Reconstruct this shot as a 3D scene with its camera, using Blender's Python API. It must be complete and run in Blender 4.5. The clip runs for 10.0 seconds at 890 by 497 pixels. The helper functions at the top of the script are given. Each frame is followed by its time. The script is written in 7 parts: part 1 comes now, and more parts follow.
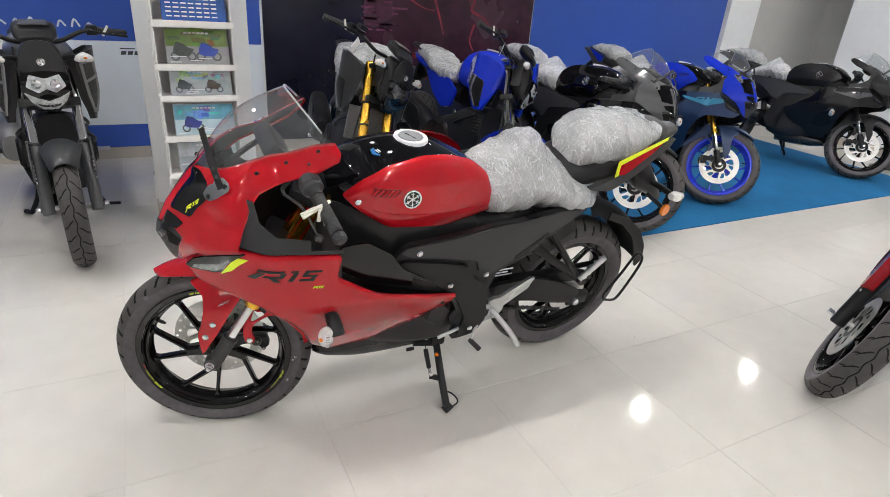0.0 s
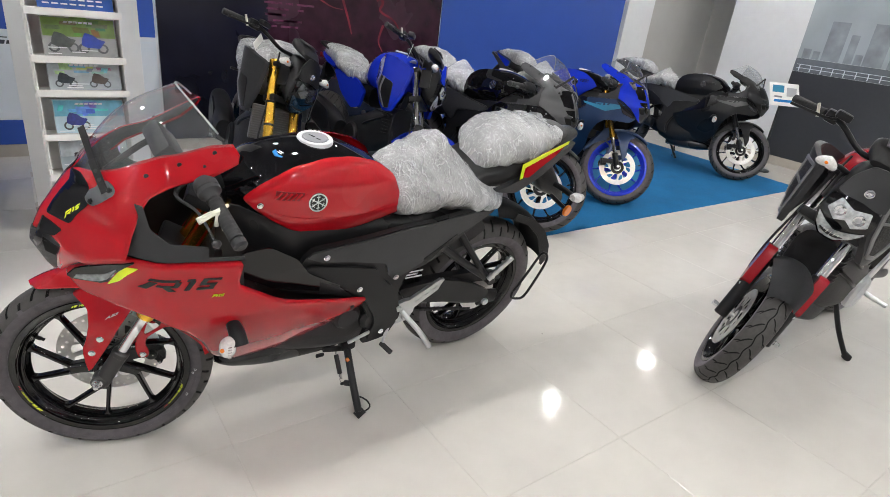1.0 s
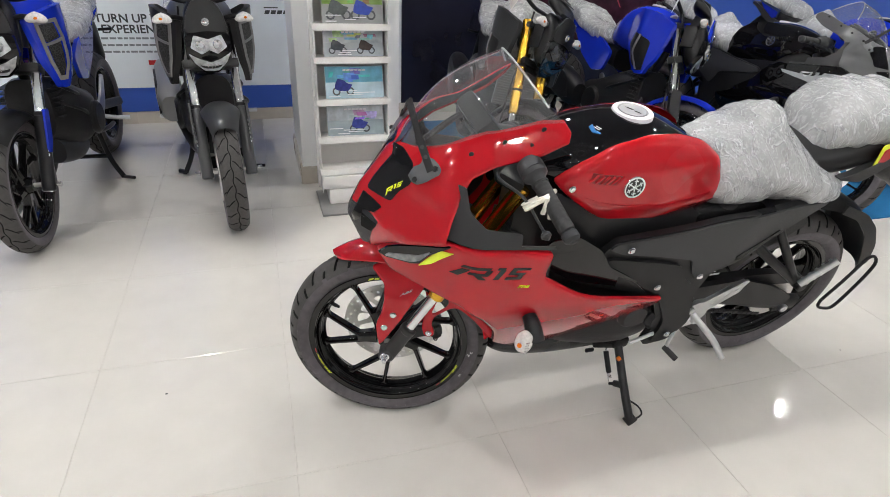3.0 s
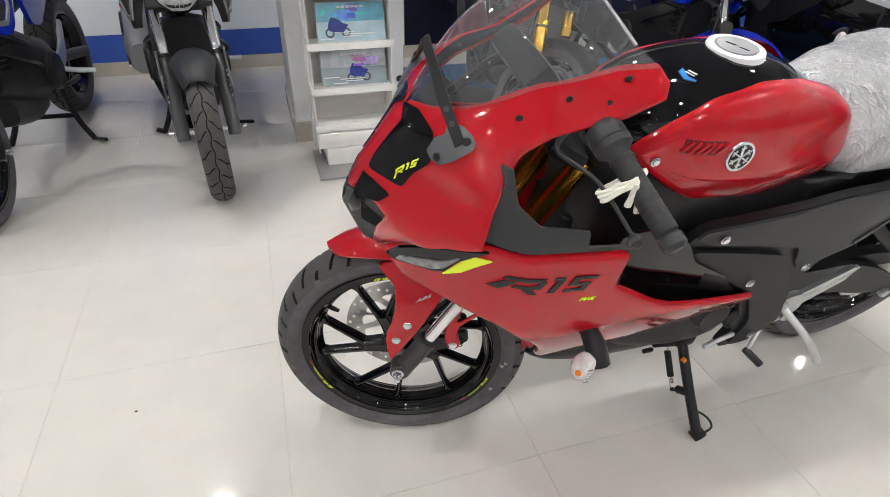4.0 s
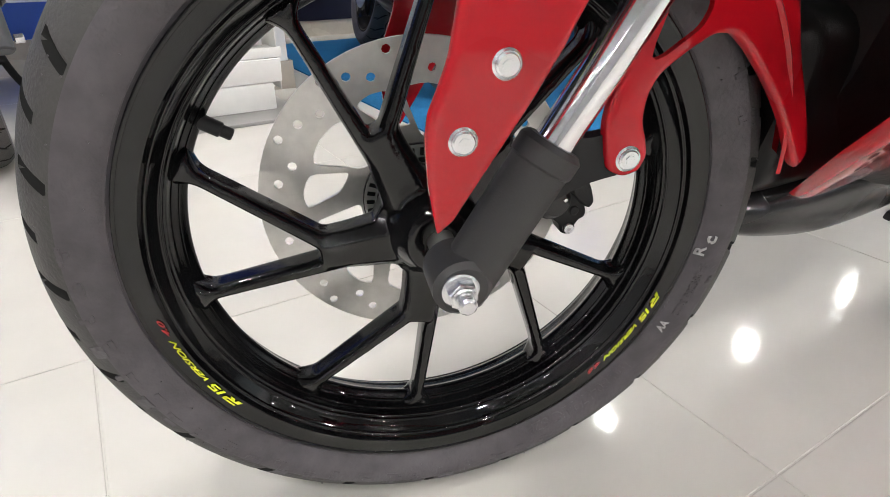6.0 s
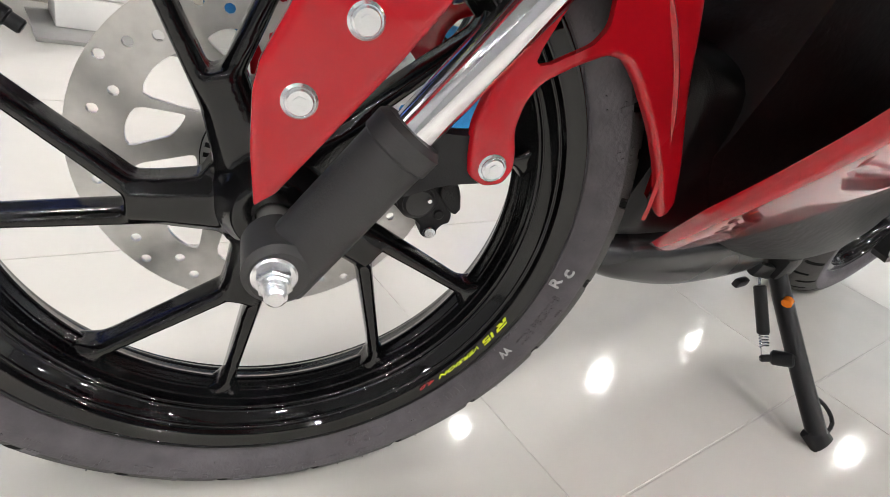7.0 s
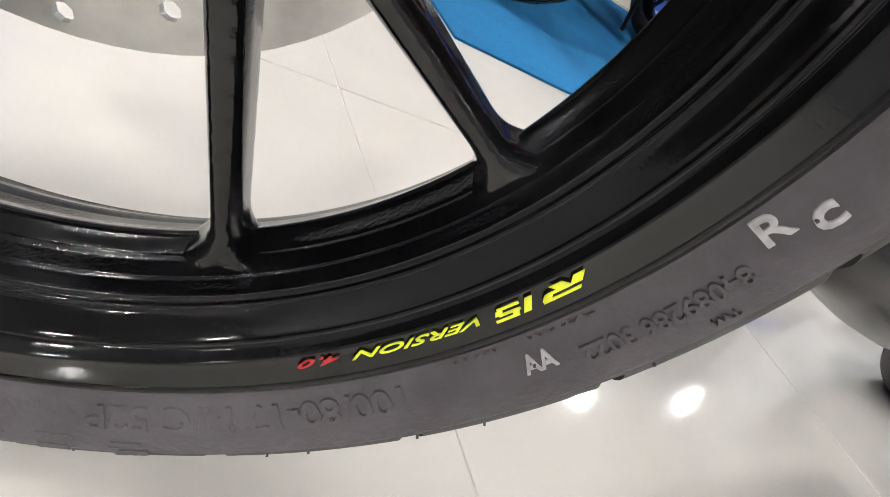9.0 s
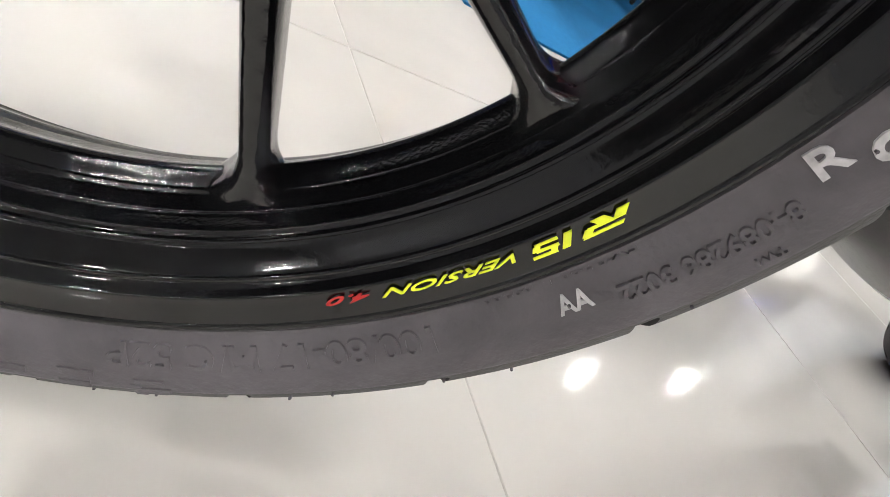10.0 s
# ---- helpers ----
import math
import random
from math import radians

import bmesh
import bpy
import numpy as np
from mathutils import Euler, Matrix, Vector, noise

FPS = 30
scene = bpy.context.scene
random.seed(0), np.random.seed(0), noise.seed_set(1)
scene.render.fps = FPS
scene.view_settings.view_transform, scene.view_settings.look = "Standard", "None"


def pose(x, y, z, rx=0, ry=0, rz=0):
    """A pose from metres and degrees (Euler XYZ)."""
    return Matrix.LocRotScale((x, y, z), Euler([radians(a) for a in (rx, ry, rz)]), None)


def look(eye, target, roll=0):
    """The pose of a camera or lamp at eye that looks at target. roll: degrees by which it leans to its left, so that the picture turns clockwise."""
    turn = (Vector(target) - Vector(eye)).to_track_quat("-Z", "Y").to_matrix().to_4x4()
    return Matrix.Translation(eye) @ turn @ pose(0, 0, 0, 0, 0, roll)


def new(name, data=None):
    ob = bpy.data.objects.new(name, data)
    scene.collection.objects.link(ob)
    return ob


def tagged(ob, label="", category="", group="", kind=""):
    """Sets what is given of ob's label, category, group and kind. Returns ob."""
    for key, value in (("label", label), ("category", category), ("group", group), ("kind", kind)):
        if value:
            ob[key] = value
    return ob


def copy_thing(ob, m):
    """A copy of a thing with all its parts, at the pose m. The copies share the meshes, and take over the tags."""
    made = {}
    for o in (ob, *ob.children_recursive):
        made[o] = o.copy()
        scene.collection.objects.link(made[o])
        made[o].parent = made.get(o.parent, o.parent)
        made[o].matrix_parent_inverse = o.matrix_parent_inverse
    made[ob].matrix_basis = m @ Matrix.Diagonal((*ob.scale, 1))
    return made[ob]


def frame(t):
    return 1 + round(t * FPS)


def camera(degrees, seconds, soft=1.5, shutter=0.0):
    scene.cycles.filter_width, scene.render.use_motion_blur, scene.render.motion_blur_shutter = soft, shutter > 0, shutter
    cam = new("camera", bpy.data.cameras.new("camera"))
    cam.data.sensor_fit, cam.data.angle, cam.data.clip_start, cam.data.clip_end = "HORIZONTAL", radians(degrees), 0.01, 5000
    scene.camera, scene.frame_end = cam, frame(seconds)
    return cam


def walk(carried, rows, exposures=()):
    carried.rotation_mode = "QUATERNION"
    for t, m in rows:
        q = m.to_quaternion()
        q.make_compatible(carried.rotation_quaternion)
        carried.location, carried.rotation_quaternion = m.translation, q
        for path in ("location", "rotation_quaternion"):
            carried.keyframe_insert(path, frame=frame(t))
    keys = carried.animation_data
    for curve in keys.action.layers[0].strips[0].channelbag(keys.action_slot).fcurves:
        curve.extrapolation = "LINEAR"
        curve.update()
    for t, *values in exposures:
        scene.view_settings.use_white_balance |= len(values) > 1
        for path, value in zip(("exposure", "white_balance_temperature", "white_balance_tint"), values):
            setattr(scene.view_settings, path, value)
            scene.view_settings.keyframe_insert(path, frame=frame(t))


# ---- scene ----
cam = camera(75.9, 10.0, soft=0.6)
PATH = [
    (0, (0.179, 0.115, 1.371), (1.055, 1.714, 0.549), 4.4),
    (0.5, (0.194, 0.11, 1.375), (1.238, 1.615, 0.573), 5.8),
    (1, (0.198, 0.112, 1.375), (1.329, 1.56, 0.583), 7.1),
    (1.5, (0.163, 0.16, 1.368), (1.106, 1.693, 0.496), 6.5),
    (2, (0.1, 0.261, 1.36), (0.846, 1.869, 0.433), 4.7),
    (2.5, (0.028, 0.362, 1.354), (0.62, 2.033, 0.428), 2.9),
    (2.7, (0.001, 0.395, 1.346), (0.559, 2.076, 0.418), 3.2),
    (3.8, (0.041, 0.685, 1.25), (0.603, 2.267, 0.164), 2.1),
    (4, (0.071, 0.799, 1.229), (0.584, 2.377, 0.113), 1.5),
    (4.2, (0.0647, 0.8969, 1.2126), (0.5430, 2.4089, -0.0060), 0.79),
    (4.5, (0.0437, 1.0697, 1.1364), (0.5528, 2.4637, -0.2043), -0.72),
    (4.8, (0.0243, 1.2476, 0.9636), (0.6140, 2.6410, -0.3442), -4.71),
    (5, (0.0339, 1.3173, 0.7795), (0.5876, 2.8126, -0.4277), -7.67),
    (5.2, (0.0301, 1.3690, 0.6339), (0.7337, 2.9287, -0.4016), -3.33),
    (5.5, (0.0487, 1.4050, 0.5435), (0.8955, 3.0047, -0.3072), -2.13),
    (6, (0.0740, 1.4074, 0.4892), (0.9971, 2.9182, -0.4411), -0.27),
    (6.2, (0.0946, 1.3948, 0.4839), (1.1369, 2.8273, -0.4443), 1.99),
    (7.3, (0.1606, 1.4615, 0.4514), (1.3304, 2.7793, -0.4946), 22.15),
    (7.5, (0.1950, 1.4974, 0.4209), (1.3156, 2.8244, -0.5708), 25.57),
    (7.9, (0.2974, 1.5529, 0.3370), (1.5046, 2.8042, -0.6514), 31.82),
    (8, (0.3128, 1.5583, 0.3245), (1.5265, 2.8222, -0.6396), 33.88),
    (8.5, (0.3379, 1.5820, 0.3016), (1.4980, 2.8578, -0.7115), 35.10),
    (9, (0.3396, 1.5950, 0.2800), (1.4883, 2.8615, -0.7574), 37.52),
    (9.5, (0.3411, 1.5936, 0.2669), (1.5197, 2.8138, -0.7923), 39.08),
    (10, (0.3358, 1.5917, 0.2618), (1.4999, 2.8002, -0.8265), 39.48),
]
walk(cam, [(t, look(eye, target, roll)) for t, eye, target, roll in PATH], [(0.0, 0.0), (4.5, 0.05), (5.5, 0.3), (7.5, 0.45), (9.0, 0.64), (10.0, 0.68)])
import collections

from mathutils.geometry import delaunay_2d_cdt

# ---- light ----
world = bpy.data.worlds.new("showroom_world")
world.use_nodes = True
scene.world = world
bg = world.node_tree.nodes["Background"]
bg.inputs["Color"].default_value = (0.75, 0.86, 1.0, 1)
bg.inputs["Strength"].default_value = 0.25
CEIL = 3.0
LAMP_X = [-4.62, -2.68, -0.74, 1.18, 3.08, 4.99, 6.92]
LAMP_Y = [-3.9, -2.0, -0.1, 1.85, 3.75]
LAMP_POWER = 870.0
scene.view_settings.exposure = 0.0


# ---- materials ----
def mat(name, base, rough=0.5, metal=0.0, coat=0.0, vary=0.06, scale=30.0, bump=0.0, bump_scale=200.0, big=2.0, rough_vary=0.08, spec=0.5, per_object=0.0, in_world=False, coat_rough=0.03):
    m = bpy.data.materials.new(name)
    m.use_nodes = True
    nt = m.node_tree
    p = nt.nodes["Principled BSDF"]
    p.inputs["Metallic"].default_value = metal
    p.inputs["Specular IOR Level"].default_value = spec
    p.inputs["Coat Weight"].default_value = coat
    p.inputs["Coat Roughness"].default_value = coat_rough
    tc = nt.nodes.new("ShaderNodeTexCoord")
    n1 = nt.nodes.new("ShaderNodeTexNoise")
    n1.inputs["Scale"].default_value, n1.inputs["Detail"].default_value = scale, 5.0
    n2 = nt.nodes.new("ShaderNodeTexNoise")
    n2.inputs["Scale"].default_value, n2.inputs["Detail"].default_value = big, 3.0
    where = tc.outputs["Object"]
    if in_world:
        where = nt.nodes.new("ShaderNodeNewGeometry").outputs["Position"]
    for n in (n1, n2):
        nt.links.new(where, n.inputs["Vector"])
    add = nt.nodes.new("ShaderNodeMath")
    add.operation = "ADD"
    nt.links.new(n1.outputs["Fac"], add.inputs[0])
    nt.links.new(n2.outputs["Fac"], add.inputs[1])
    ramp = nt.nodes.new("ShaderNodeMapRange")
    ramp.inputs["From Min"].default_value, ramp.inputs["From Max"].default_value = 0.6, 1.4
    ramp.inputs["To Min"].default_value, ramp.inputs["To Max"].default_value = 1 - vary, 1 + vary
    nt.links.new(add.outputs[0], ramp.inputs["Value"])
    hsv = nt.nodes.new("ShaderNodeHueSaturation")
    hsv.inputs["Color"].default_value = (*base, 1)
    value = ramp.outputs[0]
    if per_object:
        info = nt.nodes.new("ShaderNodeObjectInfo")
        rr = nt.nodes.new("ShaderNodeMapRange")
        rr.inputs["To Min"].default_value, rr.inputs["To Max"].default_value = 1 - per_object, 1 + per_object
        nt.links.new(info.outputs["Random"], rr.inputs["Value"])
        mul = nt.nodes.new("ShaderNodeMath")
        mul.operation = "MULTIPLY"
        nt.links.new(ramp.outputs[0], mul.inputs[0])
        nt.links.new(rr.outputs[0], mul.inputs[1])
        value = mul.outputs[0]
    nt.links.new(value, hsv.inputs["Value"])
    nt.links.new(hsv.outputs[0], p.inputs["Base Color"])
    rv = nt.nodes.new("ShaderNodeMapRange")
    rv.inputs["From Min"].default_value, rv.inputs["From Max"].default_value = 0.3, 0.7
    rv.inputs["To Min"].default_value, rv.inputs["To Max"].default_value = max(0.0, rough - rough_vary), min(1.0, rough + rough_vary)
    nt.links.new(n2.outputs["Fac"], rv.inputs["Value"])
    nt.links.new(rv.outputs[0], p.inputs["Roughness"])
    if bump:
        n3 = nt.nodes.new("ShaderNodeTexNoise")
        n3.inputs["Scale"].default_value, n3.inputs["Detail"].default_value = bump_scale, 3.0
        nt.links.new(tc.outputs["Object"], n3.inputs["Vector"])
        b = nt.nodes.new("ShaderNodeBump")
        b.inputs["Strength"].default_value, b.inputs["Distance"].default_value = bump, 0.002
        nt.links.new(n3.outputs["Fac"], b.inputs["Height"])
        nt.links.new(b.outputs[0], p.inputs["Normal"])
        if coat:
            nt.links.new(b.outputs[0], p.inputs["Coat Normal"])
    return m


def glass(name, tint, rough=0.02):
    """Thin sheet: mostly clear with a glossy face and a pale veil painted in for reflections."""
    m = bpy.data.materials.new(name)
    m.use_nodes = True
    nt = m.node_tree
    nt.nodes.remove(nt.nodes["Principled BSDF"])
    out = nt.nodes["Material Output"]
    clear = nt.nodes.new("ShaderNodeBsdfTransparent")
    clear.inputs["Color"].default_value = (*tint, 1)
    gloss = nt.nodes.new("ShaderNodeBsdfGlossy")
    gloss.inputs["Roughness"].default_value = rough
    lw = nt.nodes.new("ShaderNodeLayerWeight")
    pw = nt.nodes.new("ShaderNodeMath")
    pw.operation = "POWER"
    pw.inputs[1].default_value = 4.0
    nt.links.new(lw.outputs["Facing"], pw.inputs[0])
    fres = nt.nodes.new("ShaderNodeMapRange")
    fres.inputs["To Min"].default_value, fres.inputs["To Max"].default_value = 0.10, 0.85
    nt.links.new(pw.outputs[0], fres.inputs["Value"])
    mix = nt.nodes.new("ShaderNodeMixShader")
    nt.links.new(fres.outputs[0], mix.inputs[0])
    nt.links.new(clear.outputs[0], mix.inputs[1])
    nt.links.new(gloss.outputs[0], mix.inputs[2])
    # pale diffuse share stands for room reflections lying on the sheet
    reflection_tone = nt.nodes.new("ShaderNodeBsdfDiffuse")
    reflection_tone.inputs["Color"].default_value = (0.75, 0.77, 0.80, 1)
    veil = nt.nodes.new("ShaderNodeMixShader")
    veil.inputs[0].default_value = 0.07
    nt.links.new(mix.outputs[0], veil.inputs[1])
    nt.links.new(reflection_tone.outputs[0], veil.inputs[2])
    nt.links.new(veil.outputs[0], out.inputs["Surface"])
    return m


def emit(name, colour, strength):
    m = bpy.data.materials.new(name)
    m.use_nodes = True
    p = m.node_tree.nodes["Principled BSDF"]
    p.inputs["Base Color"].default_value = (*colour, 1)
    p.inputs["Emission Color"].default_value = (*colour, 1)
    p.inputs["Emission Strength"].default_value = strength
    return m


def wrap_plastic(name):
    """Clear polythene: a thin milky film, whiter along pulled folds, with crease highlights and small glints painted
    into its opacity.
    """
    m = bpy.data.materials.new(name)
    m.use_nodes = True
    nt = m.node_tree
    p = nt.nodes["Principled BSDF"]
    out = nt.nodes["Material Output"]
    p.inputs["Base Color"].default_value = (0.86, 0.87, 0.88, 1)
    p.inputs["Roughness"].default_value = 0.13
    p.inputs["Specular IOR Level"].default_value = 0.7
    tc = nt.nodes.new("ShaderNodeTexCoord")

    def streaks(turn, scale, low, high, seed):
        mp = nt.nodes.new("ShaderNodeMapping")
        mp.inputs["Location"].default_value = (seed, 0, 0)
        mp.inputs["Rotation"].default_value = (0, turn, 0)
        mp.inputs["Scale"].default_value = scale
        nt.links.new(tc.outputs["Object"], mp.inputs["Vector"])
        n = nt.nodes.new("ShaderNodeTexNoise")
        n.inputs["Scale"].default_value, n.inputs["Detail"].default_value, n.inputs["Distortion"].default_value = 1.0, 4.0, 0.6
        nt.links.new(mp.outputs[0], n.inputs["Vector"])
        r = nt.nodes.new("ShaderNodeMapRange")
        r.interpolation_type = "SMOOTHSTEP"
        r.inputs["From Min"].default_value, r.inputs["From Max"].default_value = low, high
        nt.links.new(n.outputs["Fac"], r.inputs["Value"])
        return r.outputs[0]

    def both(a, b, op="ADD", k=None):
        n = nt.nodes.new("ShaderNodeMath")
        n.operation = op
        nt.links.new(a, n.inputs[0])
        if k is None:
            nt.links.new(b, n.inputs[1])
        else:
            n.inputs[1].default_value = k
        return n.outputs[0]

    def crease(turn, scale, width, seed):
        n = both(streaks(turn, scale, 0.2, 0.8, seed), None, "SUBTRACT", 0.5)
        n = both(n, None, "ABSOLUTE", 0.0)
        r = nt.nodes.new("ShaderNodeMapRange")
        r.interpolation_type = "SMOOTHSTEP"
        r.inputs["From Min"].default_value, r.inputs["From Max"].default_value = 0.0, width
        r.inputs["To Min"].default_value, r.inputs["To Max"].default_value = 1.0, 0.0
        nt.links.new(n, r.inputs["Value"])
        return r.outputs[0]

    one = crease(0.55, (15.0, 7.0, 4.5), 0.040, 0.0)
    two = crease(-0.75, (20.0, 8.0, 6.0), 0.032, 4.0)
    crink = streaks(0.5, (170.0, 90.0, 55.0), 0.44, 0.66, 9.0)
    blot = streaks(0.0, (7.0, 7.0, 9.0), 0.35, 0.70, 2.0)
    lines = both(one, two)
    tall = both(lines, both(crink, None, "MULTIPLY", 0.45))
    b = nt.nodes.new("ShaderNodeBump")
    b.inputs["Strength"].default_value, b.inputs["Distance"].default_value = 0.9, 0.006
    nt.links.new(tall, b.inputs["Height"])
    nt.links.new(b.outputs[0], p.inputs["Normal"])
    clear = nt.nodes.new("ShaderNodeBsdfTransparent")
    clear.inputs["Color"].default_value = (0.93, 0.93, 0.94, 1)
    # creases and fine crinkle raise the opacity, painting highlights and sparkle
    film = both(both(lines, None, "MULTIPLY", 0.26), both(blot, None, "MULTIPLY", 0.16))
    film = both(both(film, both(crink, None, "MULTIPLY", 0.15)), None, "ADD", 0.46)
    mix = nt.nodes.new("ShaderNodeMixShader")
    nt.links.new(film, mix.inputs[0])
    nt.links.new(clear.outputs[0], mix.inputs[1])
    nt.links.new(p.outputs[0], mix.inputs[2])
    nt.links.new(mix.outputs[0], out.inputs["Surface"])
    return m


RED = mat("red_gloss_paint", (0.42, 0.006, 0.013), 0.25, coat=1.0, vary=0.05, spec=0.05, coat_rough=0.05)
RED2 = mat("dark_red_paint", (0.30, 0.008, 0.016), 0.25, coat=0.8, vary=0.05, spec=0.1)
# the same red, darkened to paint shade between the tank louvres
RED_SHADE = mat("shaded_red_recess", (0.16, 0.004, 0.008), 0.4, coat=0.3, vary=0.05, spec=0.1)
BELLY = mat("dark_belly_plastic", (0.018, 0.018, 0.020), 0.22, spec=0.6, vary=0.12)
BLUE = mat("racing_blue_paint", (0.008, 0.03, 0.48), 0.2, coat=1.0, vary=0.06, spec=0.05)
NAVY = mat("navy_matt_paint", (0.012, 0.035, 0.10), 0.38, coat=0.3, vary=0.08)
BLACKG = mat("gloss_black_paint", (0.004, 0.004, 0.005), 0.12, coat=1.0, vary=0.1, rough_vary=0.05, spec=0.0)
RIMBLACK = mat("gloss_black_cast_rim", (0.004, 0.004, 0.0045), 0.20, coat=1.0, vary=0.15, bump=0.012, bump_scale=420.0, spec=0.0, coat_rough=0.06)
RIMCAST = mat("lacquered_rough_casting", (0.004, 0.004, 0.0045), 0.20, coat=1.0, vary=0.15, bump=0.06, bump_scale=850.0, spec=0.0, coat_rough=0.06)
BLACKM = mat("satin_black_plastic", (0.012, 0.012, 0.0132), 0.34, spec=0.26, vary=0.12, bump=0.12, bump_scale=900.0)
SLIDERM = mat("satin_black_slider_paint", (0.030, 0.029, 0.030), 0.42, spec=0.5, vary=0.10, bump=0.10, bump_scale=700.0)
GREYM = mat("dark_grey_plastic", (0.036, 0.037, 0.040), 0.45, spec=0.3, vary=0.1, bump=0.15, bump_scale=900.0)
GREYP = mat("matt_grey_paint", (0.06, 0.062, 0.066), 0.35, coat=0.3, vary=0.08)
RUBBER = mat("tyre_rubber", (0.060, 0.057, 0.056), 0.6, vary=0.25, scale=60.0, bump=0.35, bump_scale=420.0, big=5.0, rough_vary=0.1, spec=0.35)
WALLRUB = mat("tyre_side_rubber", (0.094, 0.086, 0.094), 0.55, vary=0.3, scale=50.0, bump=0.35, bump_scale=260.0, big=6.0, rough_vary=0.12, spec=0.25)
WALLRUB.node_tree.nodes["Principled BSDF"].inputs["Sheen Weight"].default_value = 0.15
WALLRUB.node_tree.nodes["Principled BSDF"].inputs["Sheen Roughness"].default_value = 0.35
WALLRUB.node_tree.nodes["Principled BSDF"].inputs["Sheen Tint"].default_value = (0.95, 0.86, 1.0, 1)
GRIPR = mat("grip_rubber", (0.02, 0.02, 0.021), 0.7, vary=0.1, bump=0.4, bump_scale=600.0)
CHROME = mat("chrome_fork_tube", (0.82, 0.82, 0.84), 0.09, metal=1.0, vary=0.04, rough_vary=0.04)
STEEL = mat("brushed_steel", (0.68, 0.67, 0.65), 0.42, metal=1.0, vary=0.14, scale=90.0)
ZINC = mat("zinc_bolt", (0.75, 0.76, 0.78), 0.24, metal=1.0, vary=0.1)
ALU = mat("cast_aluminium", (0.62, 0.63, 0.64), 0.38, metal=1.0, vary=0.12, bump=0.1)
GOLD = mat("gold_anodised_fork", (0.86, 0.48, 0.06), 0.25, metal=1.0, vary=0.08)
ENGINE = mat("engine_black_metal", (0.02, 0.02, 0.022), 0.48, metal=0.3, vary=0.25, bump=0.4, bump_scale=120.0)
SEATM = mat("seat_vinyl", (0.03, 0.03, 0.032), 0.55, vary=0.1, bump=0.3, bump_scale=700.0)
YELLOW = mat("fluorescent_yellow_decal", (0.78, 0.86, 0.03), 0.35, vary=0.03)
WHITEDEC = mat("white_decal", (0.75, 0.76, 0.78), 0.35, vary=0.04)
SILVERDEC = mat("silver_decal", (0.42, 0.43, 0.45), 0.3, metal=0.4, vary=0.05)
REDDEC = mat("red_decal", (0.5, 0.02, 0.02), 0.35)
BLUEDEC = mat("blue_decal", (0.02, 0.2, 0.55), 0.3, coat=0.5)
CYAN = mat("cyan_decal", (0.03, 0.22, 0.38), 0.35)
ORANGE = mat("orange_reflector", (0.8, 0.2, 0.015), 0.15, coat=1.0)
LENS = mat("clear_indicator_lens", (0.72, 0.70, 0.68), 0.08, coat=1.0, vary=0.3, scale=120.0, spec=0.8)
HEADLENS = mat("headlamp_lens", (0.5, 0.52, 0.54), 0.07, coat=1.0, vary=0.7, scale=45.0, spec=0.9, bump=0.3, bump_scale=90.0)
LAMPLENS = mat("clear_slim_lamp_lens", (0.15, 0.16, 0.17), 0.08, coat=1.0, vary=0.8, scale=60.0, spec=0.8, bump=0.15, bump_scale=110.0)
SCREEN = glass("clear_screen", (0.84, 0.86, 0.87))
WRAP = wrap_plastic("crinkled_polythene")
COTTON = mat("white_cotton_string", (0.75, 0.72, 0.64), 0.9, vary=0.15, bump=0.5, bump_scale=300.0)
MARK = mat("worn_paint_mark", (0.42, 0.41, 0.42), 0.8, vary=0.5, scale=220.0)
PAPER = mat("white_paper_tag", (0.8, 0.8, 0.78), 0.8)
TILE = mat("polished_cream_tile", (0.595, 0.572, 0.535), 0.07, vary=0.05, scale=9.0, big=1.4, rough_vary=0.03, spec=0.5, per_object=0.012, in_world=True)
GROUT = mat("tile_joint", (0.54, 0.515, 0.475), 0.4, vary=0.12)
CARPET = mat("blue_carpet", (0.02, 0.135, 0.30), 0.95, vary=0.25, scale=120.0, bump=0.9, bump_scale=350.0, big=3.0, spec=0.1)
WALLW = mat("white_wall_paint", (0.83, 0.84, 0.85), 0.6, vary=0.03, scale=14.0)
WALLB = mat("royal_blue_panel", (0.034, 0.095, 0.43), 0.38, vary=0.05, scale=6.0)
WALLG = mat("pale_grey_panel", (0.76, 0.81, 0.86), 0.4, vary=0.04, scale=6.0)
BEIGE = mat("beige_wall_paint", (0.52, 0.51, 0.49), 0.6, vary=0.04, scale=6.0)
SKIRT = mat("beige_skirting_tile", (0.5, 0.46, 0.40), 0.25, vary=0.06)
DARKP = mat("dark_poster", (0.014, 0.014, 0.026), 0.22, vary=0.5, scale=2.0, big=1.0)
PLUMP = mat("plum_poster", (0.042, 0.014, 0.026), 0.24, vary=0.75, scale=9.0, big=2.2)
# unseen ceiling, tone chosen dark so that gloss black stays deep
CEILM = mat("unseen_dark_ceiling", (0.22, 0.22, 0.225), 0.8, vary=0.05)
# tone for unseen walls, kept dark to weaken reflections in the paintwork
WALLD = mat("unseen_wall_tone", (0.30, 0.30, 0.31), 0.7, vary=0.04)
CAPGREY = mat("grey_cap_paint", (0.30, 0.31, 0.33), 0.35, vary=0.06)
SMOKELENS = mat("dark_lamp_lens", (0.035, 0.037, 0.042), 0.1, coat=1.0, vary=0.8, scale=60.0, bump=0.4, bump_scale=120.0)
PLATEGREY = mat("satin_grey_plate", (0.075, 0.078, 0.085), 0.4, vary=0.08)
